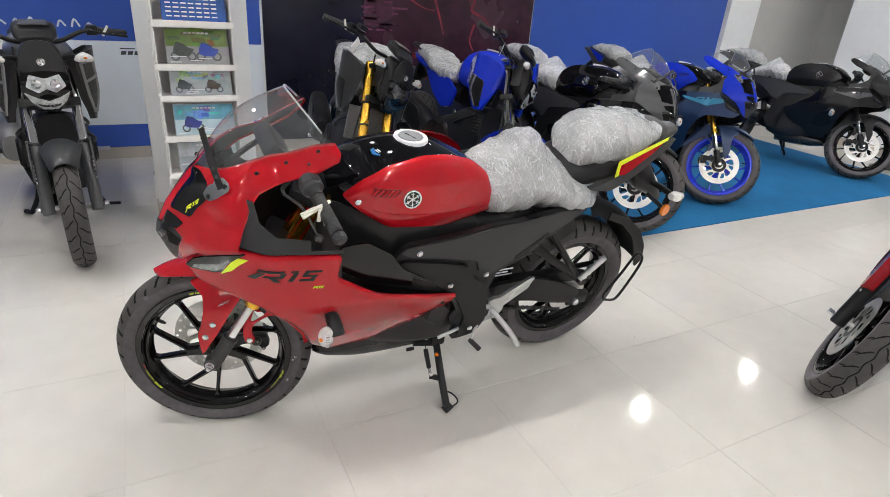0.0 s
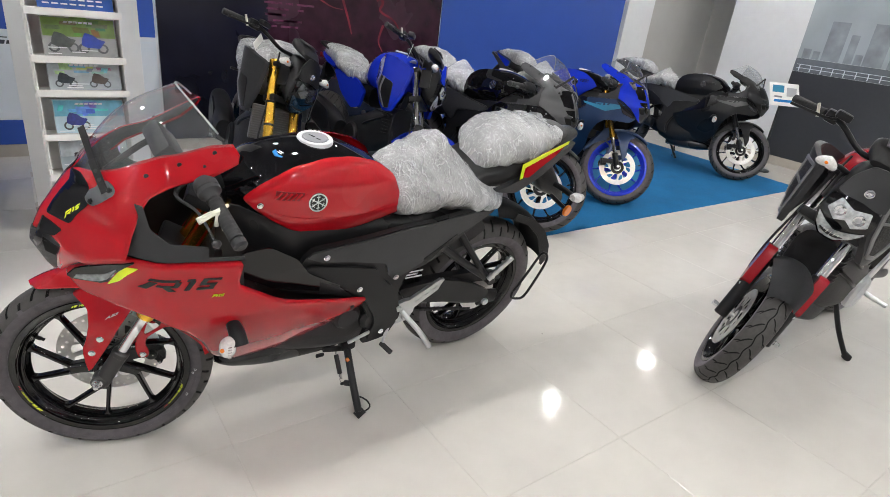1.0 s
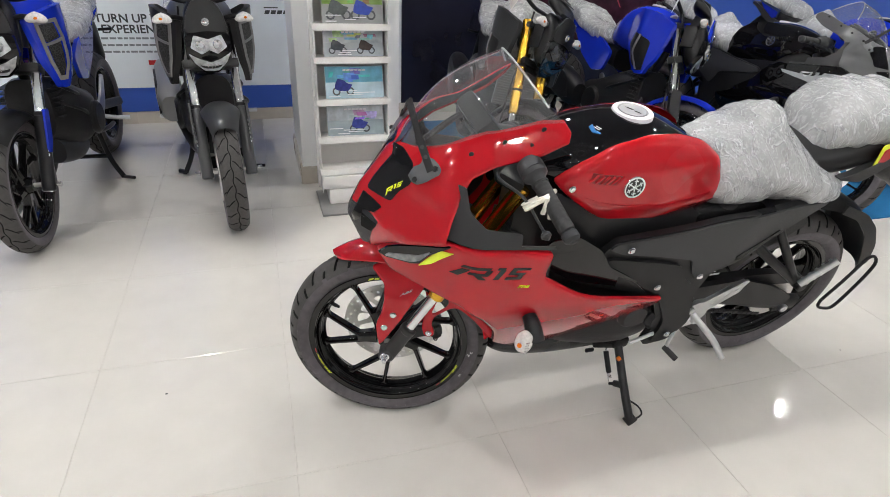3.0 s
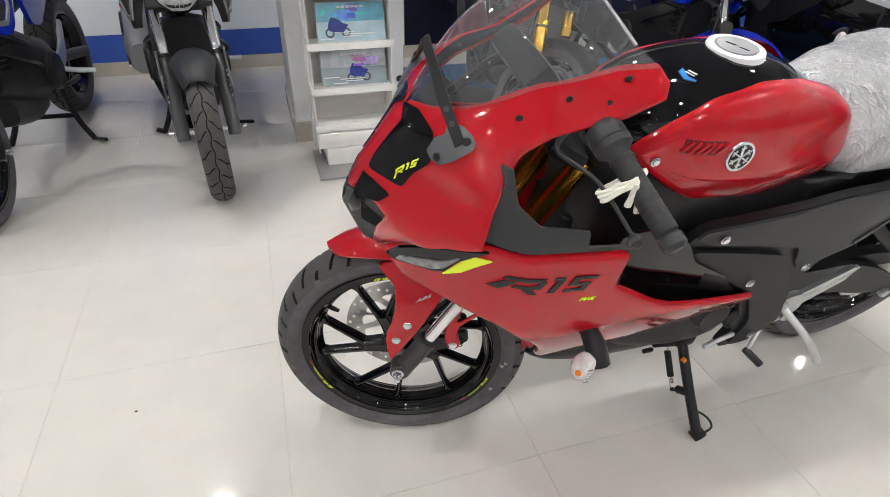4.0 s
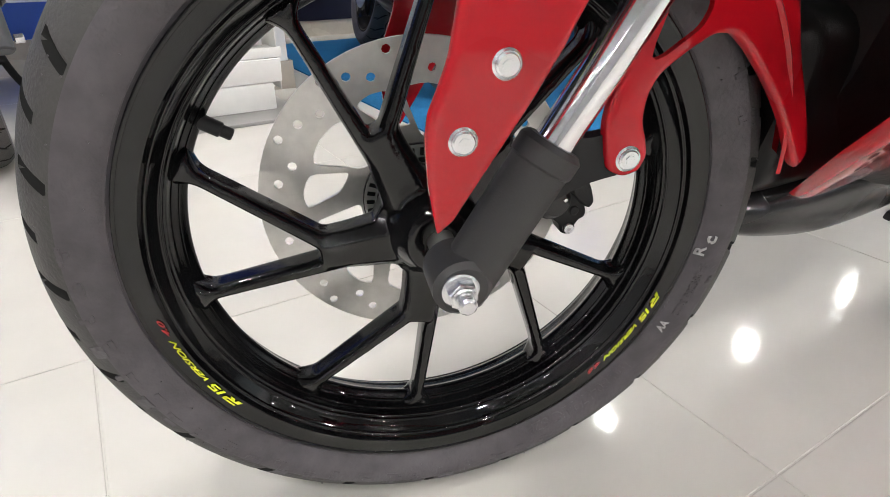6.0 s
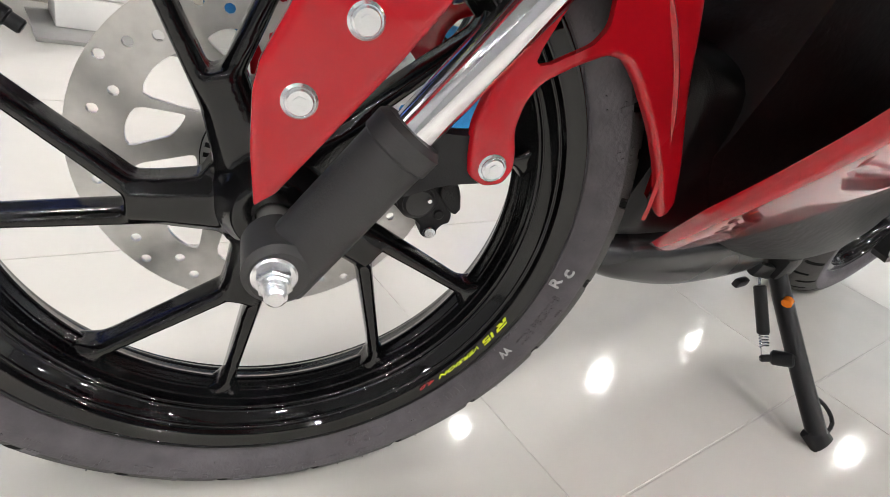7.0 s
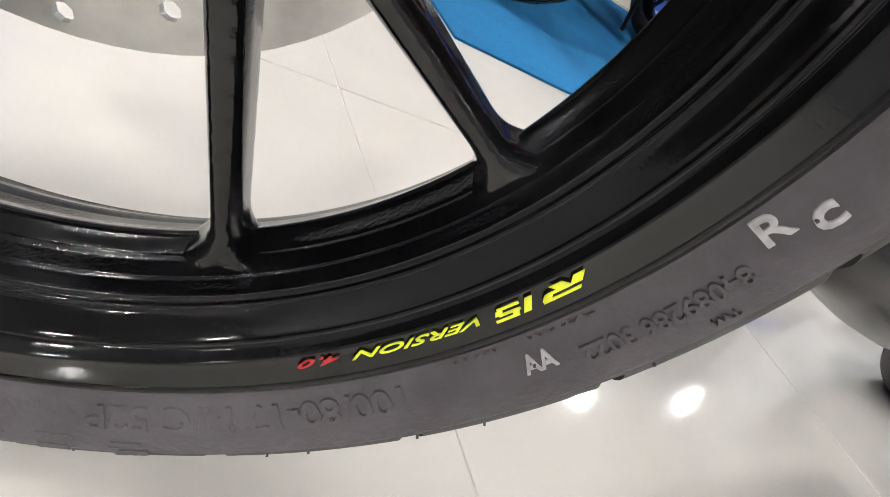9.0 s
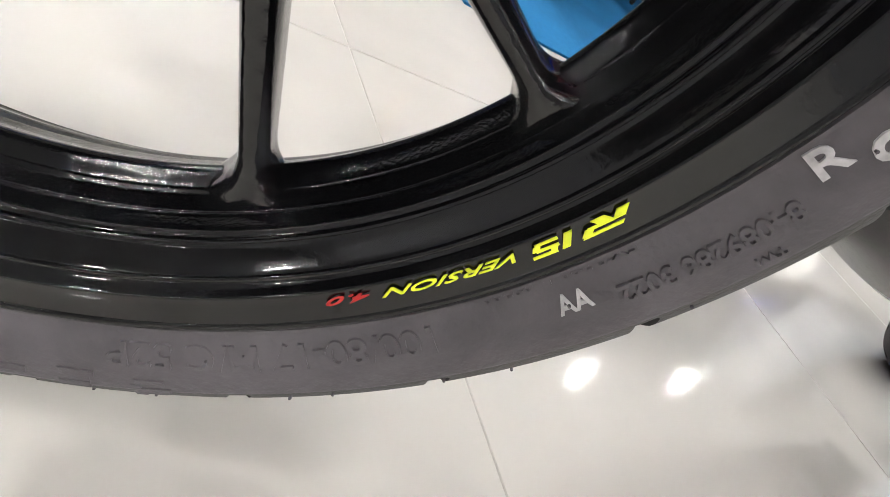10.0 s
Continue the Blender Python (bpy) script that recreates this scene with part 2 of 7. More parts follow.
STANDM = mat("cream_metal_stand", (0.83, 0.82, 0.80), 0.35, vary=0.04, coat=0.2)
CHARCOAL = mat("charcoal_panel", (0.05, 0.053, 0.06), 0.4, vary=0.08)


# ---- mesh helpers ----
def part(name, bm, material, parent=None, label="", smooth=True, m=None):
    me = bpy.data.meshes.new(name)
    if m is not None:
        bmesh.ops.transform(bm, matrix=m, verts=bm.verts)
    bmesh.ops.recalc_face_normals(bm, faces=bm.faces)
    bm.to_mesh(me)
    bm.free()
    if smooth:
        me.shade_smooth()
        me.set_sharp_from_angle(angle=radians(38))
    me.materials.append(material)
    ob = new(name, me)
    if parent is not None:
        ob.parent = parent
    if label:
        tagged(ob, label)
    return ob


def box(sx, sy, sz, m=None, bevel=0.0, bm=None, segs=2):
    """A box about the origin, its edges rounded."""
    b2 = bmesh.new()
    bmesh.ops.create_cube(b2, size=1.0, matrix=Matrix.Diagonal((sx, sy, sz, 1)))
    if bevel:
        bmesh.ops.bevel(b2, geom=list(b2.edges), offset=bevel, segments=segs, affect="EDGES", profile=0.6)
    if m is not None:
        bmesh.ops.transform(b2, matrix=m, verts=b2.verts)
    return merge(bm, b2)


def merge(bm, b2):
    if bm is None:
        return b2
    me = bpy.data.meshes.new("tmp")
    b2.to_mesh(me)
    b2.free()
    bm.from_mesh(me)
    bpy.data.meshes.remove(me)
    return bm


def lathe(profile, segs=64, closed=True, bm=None, a0=0.0, a1=360.0):
    """Turns (radius, y) points about the y axis. closed: the profile is a ring."""
    bm = bm or bmesh.new()
    full = abs(a1 - a0) > 359.9
    n = segs if full else segs + 1
    rings = []
    for i in range(n):
        a = radians(a0 + (a1 - a0) * i / segs)
        rings.append([bm.verts.new((r * math.cos(a), y, r * math.sin(a))) for r, y in profile])
    k = len(profile)
    for i in range(segs):
        p, q = rings[i], rings[(i + 1) % n]
        for j in range(k if closed else k - 1):
            bm.faces.new((p[j], p[(j + 1) % k], q[(j + 1) % k], q[j]))
    return bm


def spline(pts, per=6):
    """Catmull-Rom through the points."""
    pts = [Vector(p) for p in pts]
    if len(pts) < 3:
        return pts
    out = []
    ext = [2 * pts[0] - pts[1]] + pts + [2 * pts[-1] - pts[-2]]
    for i in range(1, len(ext) - 2):
        a, b, c, d = ext[i - 1:i + 3]
        for j in range(per):
            t = j / per
            out.append(0.5 * ((2 * b) + (c - a) * t + (2 * a - 5 * b + 4 * c - d) * t * t + (3 * b - a - 3 * c + d) * t ** 3))
    out.append(pts[-1])
    return out


def tube(pts, radius, segs=10, per=5, bm=None, caps=True, flat=1.0, end=None):
    """A round bar through the points; radius may taper to end; flat squeezes it across."""
    bm = bm or bmesh.new()
    line = spline(pts, per) if len(pts) > 2 else [Vector(p) for p in pts]
    rings = []
    side = None
    for i, p in enumerate(line):
        d = (line[min(i + 1, len(line) - 1)] - line[max(i - 1, 0)]).normalized()
        if side is None:
            side = d.orthogonal().normalized() if abs(d.y) > 0.9 else Vector((0, 1, 0)).cross(d).normalized()
        side = (side - d * side.dot(d)).normalized()
        up = d.cross(side)
        r = radius if end is None else radius + (end - radius) * i / (len(line) - 1)
        rings.append([bm.verts.new(p + (side * math.cos(6.28318 * k / segs) + up * flat * math.sin(6.28318 * k / segs)) * r) for k in range(segs)])
    for p, q in zip(rings, rings[1:]):
        for k in range(segs):
            bm.faces.new((p[k], p[(k + 1) % segs], q[(k + 1) % segs], q[k]))
    if caps:
        bm.faces.new(list(reversed(rings[0])))
        bm.faces.new(rings[-1])
    return bm


def rod(a, b, r, segs=16, bm=None, bevel=0.0):
    """A straight cylinder from a to b with slightly rounded ends."""
    bm = bm or bmesh.new()
    a, b = Vector(a), Vector(b)
    d = (b - a).normalized()
    side = d.orthogonal().normalized()
    up = d.cross(side)
    stations = [(a, r)] + [(b, r)]
    if bevel:
        stations = [(a, r - bevel), (a + d * bevel, r), (b - d * bevel, r), (b, r - bevel)]
    rings = [[bm.verts.new(c + (side * math.cos(6.28318 * k / segs) + up * math.sin(6.28318 * k / segs)) * rr) for k in range(segs)] for c, rr in stations]
    for p, q in zip(rings, rings[1:]):
        for k in range(segs):
            bm.faces.new((p[k], p[(k + 1) % segs], q[(k + 1) % segs], q[k]))
    bm.faces.new(list(reversed(rings[0])))
    bm.faces.new(rings[-1])
    return bm


def loft(secs, n=28, per=5, bm=None, cut=None):
    """A body of rounded sections along x: (x, half width, bottom z, top z, squareness, y offset)."""
    bm = bm or bmesh.new()
    full = spline([Vector((s[0], s[1], s[2])) for s in secs], per)
    full2 = spline([Vector((s[3], s[4] if len(s) > 4 else 2.2, s[5] if len(s) > 5 else 0.0)) for s in secs], per)
    rings = []
    for a, b in zip(full, full2):
        ring = []
        x, w, z0, z1, e, off = a.x, max(a.y, 0.002), a.z, b.x, max(b.y, 1.2), b.z
        for k in range(n):
            t = 6.28318 * k / n
            c, s = math.cos(t), math.sin(t)
            ring.append(bm.verts.new((x, off + w * math.copysign(abs(c) ** (2 / e), c), (z0 + z1) / 2 + (z1 - z0) / 2 * math.copysign(abs(s) ** (2 / e), s))))
        rings.append(ring)
    for p, q in zip(rings, rings[1:]):
        for k in range(n):
            bm.faces.new((p[k], p[(k + 1) % n], q[(k + 1) % n], q[k]))
    bm.faces.new(list(reversed(rings[0])))
    bm.faces.new(rings[-1])
    return bm


def inside(p, poly):
    c = False
    for (ax, ay), (bx, by) in zip(poly, poly[1:] + poly[:1]):
        if (ay > p[1]) != (by > p[1]) and p[0] < (bx - ax) * (p[1] - ay) / (by - ay) + ax:
            c = not c
    return c


def smooth_loop(poly, soft=0.35, per=3):
    """Rounds the corners of a closed outline a little."""
    out = []
    n = len(poly)
    for i in range(n):
        a, b, c = Vector(poly[i - 1]), Vector(poly[i]), Vector(poly[(i + 1) % n])
        la, lc = (a - b).length, (c - b).length
        r = min(la, lc) * soft
        p, q = b + (a - b) * (r / la), b + (c - b) * (r / lc)
        for j in range(per + 1):
            t = j / per
            out.append(tuple((1 - t) ** 2 * p + 2 * t * (1 - t) * b + t * t * q))
    return out


def edge_gap(p, loop):
    """Distance from a point to a closed outline."""
    best = 1.0
    for (ax, ay), (bx, by) in zip(loop, loop[1:] + loop[:1]):
        dx, dy = bx - ax, by - ay
        t = max(0.0, min(1.0, ((p[0] - ax) * dx + (p[1] - ay) * dy) / max(1e-12, dx * dx + dy * dy)))
        best = min(best, math.hypot(p[0] - ax - t * dx, p[1] - ay - t * dy))
    return best


def sheet(poly, surf, thick=0.004, step=0.03, soft=0.3, bm=None, holes=(), lift=0.0, roll=0.0):
    """A curved panel: the outline (x, z) laid on the surface y = surf(x, z), with thickness towards the inside (+y for left panels); roll: how wide its edge is rounded over."""
    bm = bm or bmesh.new()
    outline = smooth_loop(poly, soft) if soft else [tuple(p) for p in poly]
    loop = []
    for a, b in zip(outline, outline[1:] + outline[:1]):
        d = math.dist(a, b)
        k = max(1, int(d / step))
        for j in range(k):
            loop.append((a[0] + (b[0] - a[0]) * j / k, a[1] + (b[1] - a[1]) * j / k))
    cuts = [smooth_loop(c, soft) for c in holes]
    rings = [loop]
    if roll:
        turn = sum(a[0] * b[1] - b[0] * a[1] for a, b in zip(loop, loop[1:] + loop[:1]))
        flip = 1.0 if turn > 0 else -1.0
        normals = []
        for k, p in enumerate(loop):
            d = Vector(loop[(k + 1) % len(loop)]) - Vector(loop[k - 1])
            normals.append(Vector((-d.y, d.x)).normalized() * flip)
        for share in (0.10, 0.30, 0.60, 1.0):
            ring = []
            for p, n in zip(loop, normals):
                reach = roll * share
                for _ in range(4):
                    q = Vector(p) + n * reach
                    if inside(q, loop) and edge_gap(q, loop) > 0.75 * reach:
                        break
                    reach *= 0.6
                ring.append((q.x, q.y))
            rings.append(ring)
    core = rings[-1]
    pts = [Vector(p) for p in core]
    edges = [(i, (i + 1) % len(core)) for i in range(len(core))]
    x0, x1 = min(p[0] for p in loop), max(p[0] for p in loop)
    z0, z1 = min(p[1] for p in loop), max(p[1] for p in loop)
    nx, nz = int((x1 - x0) / step) + 1, int((z1 - z0) / step) + 1
    for i in range(nx):
        for j in range(nz):
            p = (x0 + (i + 0.5 + 0.25 * (j % 2)) * step, z0 + (j + 0.5) * step)
            if inside(p, core) and min(math.dist(p, q) for q in core) > step * 0.45 and not any(inside(p, c) or min(math.dist(p, q) for q in c) < step * 0.3 for c in cuts):
                pts.append(Vector(p))
    for c in cuts:
        b = len(pts)
        pts += [Vector(p) for p in c]
        edges += [(b + i, b + (i + 1) % len(c)) for i in range(len(c))]
    co, _, faces, kept, _, _ = delaunay_2d_cdt(pts, edges, [], 1, 1e-6)
    faces = [f for f in faces if not any(inside((sum(co[i].x for i in f) / len(f), sum(co[i].y for i in f) / len(f)), c) for c in cuts)]
    def tuck(p):
        if not roll:
            return 0.0
        g = max(0.0, 1 - edge_gap((p.x, p.y), loop) / roll)
        return 0.7 * roll * (1 - math.sqrt(max(0.0, 1 - g * g)))
    co, faces = list(co), [list(f) for f in faces]
    if roll:
        now = {o: k for k, group in enumerate(kept) for o in group}
        index = [now[k] for k in range(len(core))]
        for ring in rings[-2::-1]:
            base = len(co)
            co += [Vector(p) for p in ring]
            n = len(ring)
            for k in range(n):
                quad = [base + k, base + (k + 1) % n, index[(k + 1) % n], index[k]]
                if flip < 0:
                    quad.reverse()
                quad = list(dict.fromkeys(quad))
                if len(quad) > 2:
                    faces.append(quad)
            index = [base + k for k in range(n)]
    outer = [bm.verts.new((p.x, surf(p.x, p.y) - lift + tuck(p), p.y)) for p in co]
    inner = [bm.verts.new((v.co.x, v.co.y + thick, v.co.z)) for v in outer]
    rim = collections.Counter()
    for f in faces:
        bm.faces.new([outer[i] for i in f])
        bm.faces.new([inner[i] for i in reversed(f)])
        for a, b in zip(f, f[1:] + f[:1]):
            rim[(a, b)] += 1
    for a, b in list(rim):
        if (b, a) not in rim:
            bm.faces.new((outer[b], outer[a], inner[a], inner[b]))
    return bm


def mirrored(bm):
    """A copy across the plane y = 0."""
    b2 = bm.copy()
    for v in b2.verts:
        v.co.y = -v.co.y
    return b2


def text_bm(words, size, depth=0.0004, bold=0.0):
    """Letters in the x-y plane, centred, with the built-in font."""
    cu = bpy.data.curves.new("letters", "FONT")
    cu.body, cu.size, cu.extrude, cu.align_x, cu.align_y, cu.offset = words, size, depth, "CENTER", "CENTER", bold
    cu.resolution_u = 3
    ob = bpy.data.objects.new("letters", cu)
    me = bpy.data.meshes.new_from_object(ob)
    bm = bmesh.new()
    bm.from_mesh(me)
    bpy.data.objects.remove(ob)
    bpy.data.curves.remove(cu)
    bpy.data.meshes.remove(me)
    return bm


def bars_bm(quads, depth=0.0006):
    """Flat slanted strokes in the x-y plane: (x, y, length, height, slant)."""
    bm = bmesh.new()
    for x, y, l, h, s in quads:
        lo = [bm.verts.new((x + dx + (s if dy else 0), y + dy * h, 0)) for dx, dy in ((0, 0), (l, 0), (l, 1), (0, 1))]
        hi = [bm.verts.new(v.co + Vector((0, 0, depth))) for v in lo]
        bm.faces.new(hi)
        bm.faces.new(lo[::-1])
        for i in range(4):
            bm.faces.new((lo[i], lo[(i + 1) % 4], hi[(i + 1) % 4], hi[i]))
    return bm


def bolt_bm(at, direction, r=0.008, h=0.006, bm=None):
    """A hexagon-flanged bolt head."""
    at, d = Vector(at), Vector(direction).normalized()
    bm = rod(at, at + d * h * 0.35, r * 1.25, 18, bm)
    bm = rod(at, at + d * h, r, 6, bm, bevel=0.001)
    return bm


def thing(name, m, label, category, group=""):
    e = new(name)
    e.matrix_world = m
    e.empty_display_size = 0.1
    return tagged(e, label, category, group)


def smin(a, b, k=0.03):
    h = max(k - abs(a - b), 0.0) / k
    return min(a, b) - h * h * k * 0.25


# ---- the room ----
X0, X1, Y0, Y1 = -5.2, 7.6, -4.4, 5.12


def slab(name, x0, x1, y0, y1, z0, z1, material, parent=None, label="", bevel=0.0):
    return part(name, box(x1 - x0, y1 - y0, z1 - z0, Matrix.Translation(((x0 + x1) / 2, (y0 + y1) / 2, (z0 + z1) / 2)), bevel), material, parent, label, smooth=bool(bevel))


floor = tagged(slab("floor", X0 - 0.2, X1 + 0.9, Y0 - 0.2, Y1 + 0.2, -0.15, -0.0012, GROUT), "polished cream vitrified tile floor of a showroom", "floor", kind="structure")
ceiling = tagged(slab("ceiling", X0 - 0.2, X1 + 0.9, Y0 - 0.2, Y1 + 0.2, CEIL + 0.02, CEIL + 0.15, CEILM), "unseen ceiling with round downlights, toned dark for deep reflections", "ceiling", kind="structure")

wall_back = tagged(slab("wall_back", X0, X1 + 0.8, Y1, Y1 + 0.15, 0.0, CEIL + 0.02, WALLW), "white back wall with blue and pale graphic panels", "wall", kind="structure")
slab("skirting", X0, 1.1, Y1 - 0.012, Y1, 0.0, 0.088, SKIRT, wall_back)
slab("skirting", 1.1, 6.40, Y1 - 0.012, Y1, 0.0, 0.092, SKIRT, wall_back)
slab("blue_stripe", X0, 1.09, Y1 - 0.008, Y1, 0.09, 0.262, WALLB, wall_back)
slab("pale_panel", X0, 1.09, Y1 - 0.008, Y1, 0.264, 0.868, WALLG, wall_back, "pale grey graphic panel with dark lettering")
slab("blue_panel", X0, 1.09, Y1 - 0.008, Y1, 0.87, 2.6, WALLB, wall_back)
slab("dark_panel", 1.11, 3.68, Y1 - 0.02, Y1, 0.094, 2.5, DARKP, wall_back, "near-black glossy poster with faint red glow")
slab("plum_area", 1.95, 3.675, Y1 - 0.0205, Y1 - 0.0201, 0.6, 2.5, PLUMP, wall_back)
slab("blue_panel", 3.70, 6.42, Y1 - 0.014, Y1, 0.094, 2.6, WALLB, wall_back)


def flat(name, bm, x, y, z, material, parent, label=""):
    """Lays letters or strokes from the x-y plane onto a wall that faces -y."""
    return part(name, bm, material, parent, label, smooth=False, m=Matrix.Translation((x, y, z)) @ pose(0, 0, 0, 90, 0, 0))


INK = mat("dark_ink", (0.05, 0.055, 0.065), 0.5)
INK2 = mat("grey_ink", (0.22, 0.24, 0.27), 0.5)
flat("lettering", text_bm("TURN UP YOUR", 0.078, bold=0.0016), -0.755, Y1 - 0.009, 0.735, INK, wall_back)
flat("lettering", text_bm("EXPERIENCE", 0.078, bold=0.0016), -0.79, Y1 - 0.009, 0.665, INK, wall_back)
for k, (x, z, l) in enumerate([(-1.02, 0.60, 0.50), (-1.02, 0.555, 0.56), (-1.02, 0.51, 0.42)]):
    quads = []
    rnd = random.Random(k)
    px = 0.0
    while px < l:
        w = rnd.uniform(0.03, 0.08)
        quads.append((px, 0, w * 0.6, 0.013, 0))
        px += w * 0.6 + 0.009
    flat("small_print", bars_bm(quads), x, Y1 - 0.009, z, INK2, wall_back)
flat("red_label", bars_bm([(0, 0, 0.13, 0.032, 0)]), -0.75, Y1 - 0.009, 0.425, REDDEC, wall_back)
flat("model_strokes", bars_bm([(0.044 * i, 0, 0.034, 0.026, 0.008) for i in range(6)] + [(0.0, 0.04, 0.1, 0.007, 0.0), (0.2, -0.03, 0.06, 0.018, 0.005)]), 0.08, Y1 - 0.009, 0.775, INK, wall_back)

# faint red drawing on the dark poster
GLOW = mat("red_poster_ink", (0.22, 0.010, 0.028), 0.4, vary=0.8, scale=7.0, big=4.0)
HAZE = mat("plum_poster_ink", (0.16, 0.03, 0.09), 0.4, vary=0.9, scale=40.0, big=5.0)
for pts, r in (([(2.40, 1.75), (2.52, 1.52), (2.66, 1.18), (2.72, 1.0)], 0.020), ([(2.98, 1.75), (3.10, 1.58), (3.22, 1.45)], 0.016), ([(2.90, 1.42), (3.02, 1.30), (3.0, 1.22), (3.16, 1.14), (3.26, 1.0)], 0.017), ([(2.96, 1.30), (3.10, 1.42)], 0.010), ([(2.30, 1.32), (2.50, 1.22), (2.62, 1.20)], 0.009), ([(3.04, 1.10), (3.0, 0.96), (3.05, 0.86)], 0.013)):
    part("red_stroke", tube([(x, Y1 - 0.021, z) for x, z in pts], r, 6, 4, flat=0.05, end=r * 0.3), GLOW, wall_back)
rnd = random.Random(12)
for k in range(44):
    x, z = 1.98 + 0.30 * rnd.random(), 1.02 + 0.045 * (k // 3)
    part("print_line", box(rnd.uniform(0.05, 0.16), 0.001, 0.016, Matrix.Translation((x, Y1 - 0.0215, z))), HAZE, wall_back, smooth=False)

for k in range(7):
    part("script_stroke", tube([(-0.62 + 0.085 * k, Y1 - 0.009, 0.955), (-0.60 + 0.085 * k, Y1 - 0.009, 0.985 + 0.012 * (k % 3)), (-0.57 + 0.085 * k, Y1 - 0.009, 0.96)], 0.006, 6, 4, flat=0.1), WHITEDEC, wall_back)

pier = tagged(slab("wall_pier", 6.44, 6.95, Y1 - 0.06, Y1 - 0.001, 0.0, CEIL + 0.02, WALLW), "white painted wall pier beside a recess", "wall", kind="structure")
wall_right = tagged(slab("wall_right", X1, X1 + 0.15, Y0, 4.36, 0.0, CEIL + 0.02, WALLW), "white side wall with a harbour photo mural", "wall", kind="structure")
recess = tagged(slab("wall_recess", X1 + 0.75, X1 + 0.9, 4.2, Y1, 0.0, CEIL + 0.02, BEIGE), "beige wall at the end of a recess", "wall", kind="structure")
slab("beige_panel", 6.97, X1 + 0.75, Y1 - 0.01, Y1 - 0.002, 0.0, CEIL, BEIGE, wall_back)
slab("skirting", X1 - 0.014, X1, Y0, 4.36, 0.0, 0.1, SKIRT, wall_right)
slab("charcoal_panel", X1 - 0.01, X1, Y0, 3.43, 0.102, 1.09, CHARCOAL, wall_right, "charcoal lower half of the photo mural")
SKYM = mat("mural_sky", (0.42, 0.47, 0.5), 0.4, vary=0.12, scale=2.0)
SEAM = mat("mural_quay", (0.16, 0.18, 0.2), 0.4, vary=0.3, scale=12.0)
BUILD = mat("mural_towers", (0.3, 0.33, 0.36), 0.4, vary=0.3, scale=8.0)
slab("mural_sky", X1 - 0.01, X1, Y0, 3.43, 1.24, 2.4, SKYM, wall_right)
slab("mural_quay", X1 - 0.01, X1, Y0, 3.43, 1.092, 1.238, SEAM, wall_right)
rnd = random.Random(4)
yy = 3.38
while yy > 0.6:
    w, h = rnd.uniform(0.05, 0.2), rnd.uniform(0.06, 0.5)
    slab("mural_tower", X1 - 0.0125, X1 - 0.0101, yy - w, yy, 1.24, 1.24 + h, BUILD, wall_right)
    yy -= w + rnd.uniform(0.0, 0.06)
for k in range(18):
    slab("mural_rail", X1 - 0.0125, X1 - 0.0101, 3.36 - 0.12 * k, 3.37 - 0.12 * k, 1.1, 1.17, WALLG, wall_right)
for z in (1.13, 1.168):
    slab("mural_rail", X1 - 0.0125, X1 - 0.0101, 1.2, 3.4, z, z + 0.006, WALLG, wall_right)
# two unseen walls added to close the room
wall_left = tagged(slab("wall_left", X0 - 0.15, X0, Y0, Y1, 0.0, CEIL + 0.02, WALLD), "unseen side wall added to close the room, toned dark", "wall", kind="structure")
wall_front = tagged(slab("wall_front", X0, X1, Y0 - 0.15, Y0, 0.0, CEIL + 0.02, WALLD), "unseen wall added behind the viewer, toned dark", "wall", kind="structure")

column = tagged(slab("column", 0.19, 0.765, 3.71, 4.35, 0.0, CEIL + 0.02, WALLW, bevel=0.006), "square white column with a skirting", "column", kind="structure")
for n, a in (("skirting", (0.177, 0.778, 3.697, 3.71)), ("skirting", (0.177, 0.19, 3.7101, 4.36)), ("skirting", (0.765, 0.778, 3.7101, 4.36))):
    slab(n, *a, 0.0, 0.105, SKIRT, column)

carpet = tagged(part("carpet", box(5.8, 2.3, 0.006, Matrix.Translation((3.8, 3.70, 0.0031)), 0.002), CARPET), "worn blue carpet strip under parked motorcycles", "carpet")


# ---- downlights ----
LAMPM = emit("downlight_glow", (1.0, 0.985, 0.96), LAMP_POWER)
TRIM = mat("white_lamp_trim", (0.8, 0.8, 0.8), 0.4)
first = None
for x in LAMP_X:
    for y in LAMP_Y:
        if first is None:
            first = thing("downlight", pose(x, y, CEIL), "round white recessed ceiling downlight, switched on", "ceiling light", "ceiling downlights")
            part("trim_ring", lathe([(0.0505, 0.0), (0.08, 0.0), (0.08, 0.02), (0.0505, 0.02)], 32), TRIM, first, m=pose(0, 0, -0.004, 90))
            part("diffuser", rod((0, 0, 0.008), (0, 0, 0.014), 0.050, 32), LAMPM, first)
        else:
            copy_thing(first, pose(x, y, CEIL))


# ---- brochure stand ----
GREYT0 = mat("dull_grey_steel", (0.30, 0.295, 0.285), 0.4, vary=0.08)


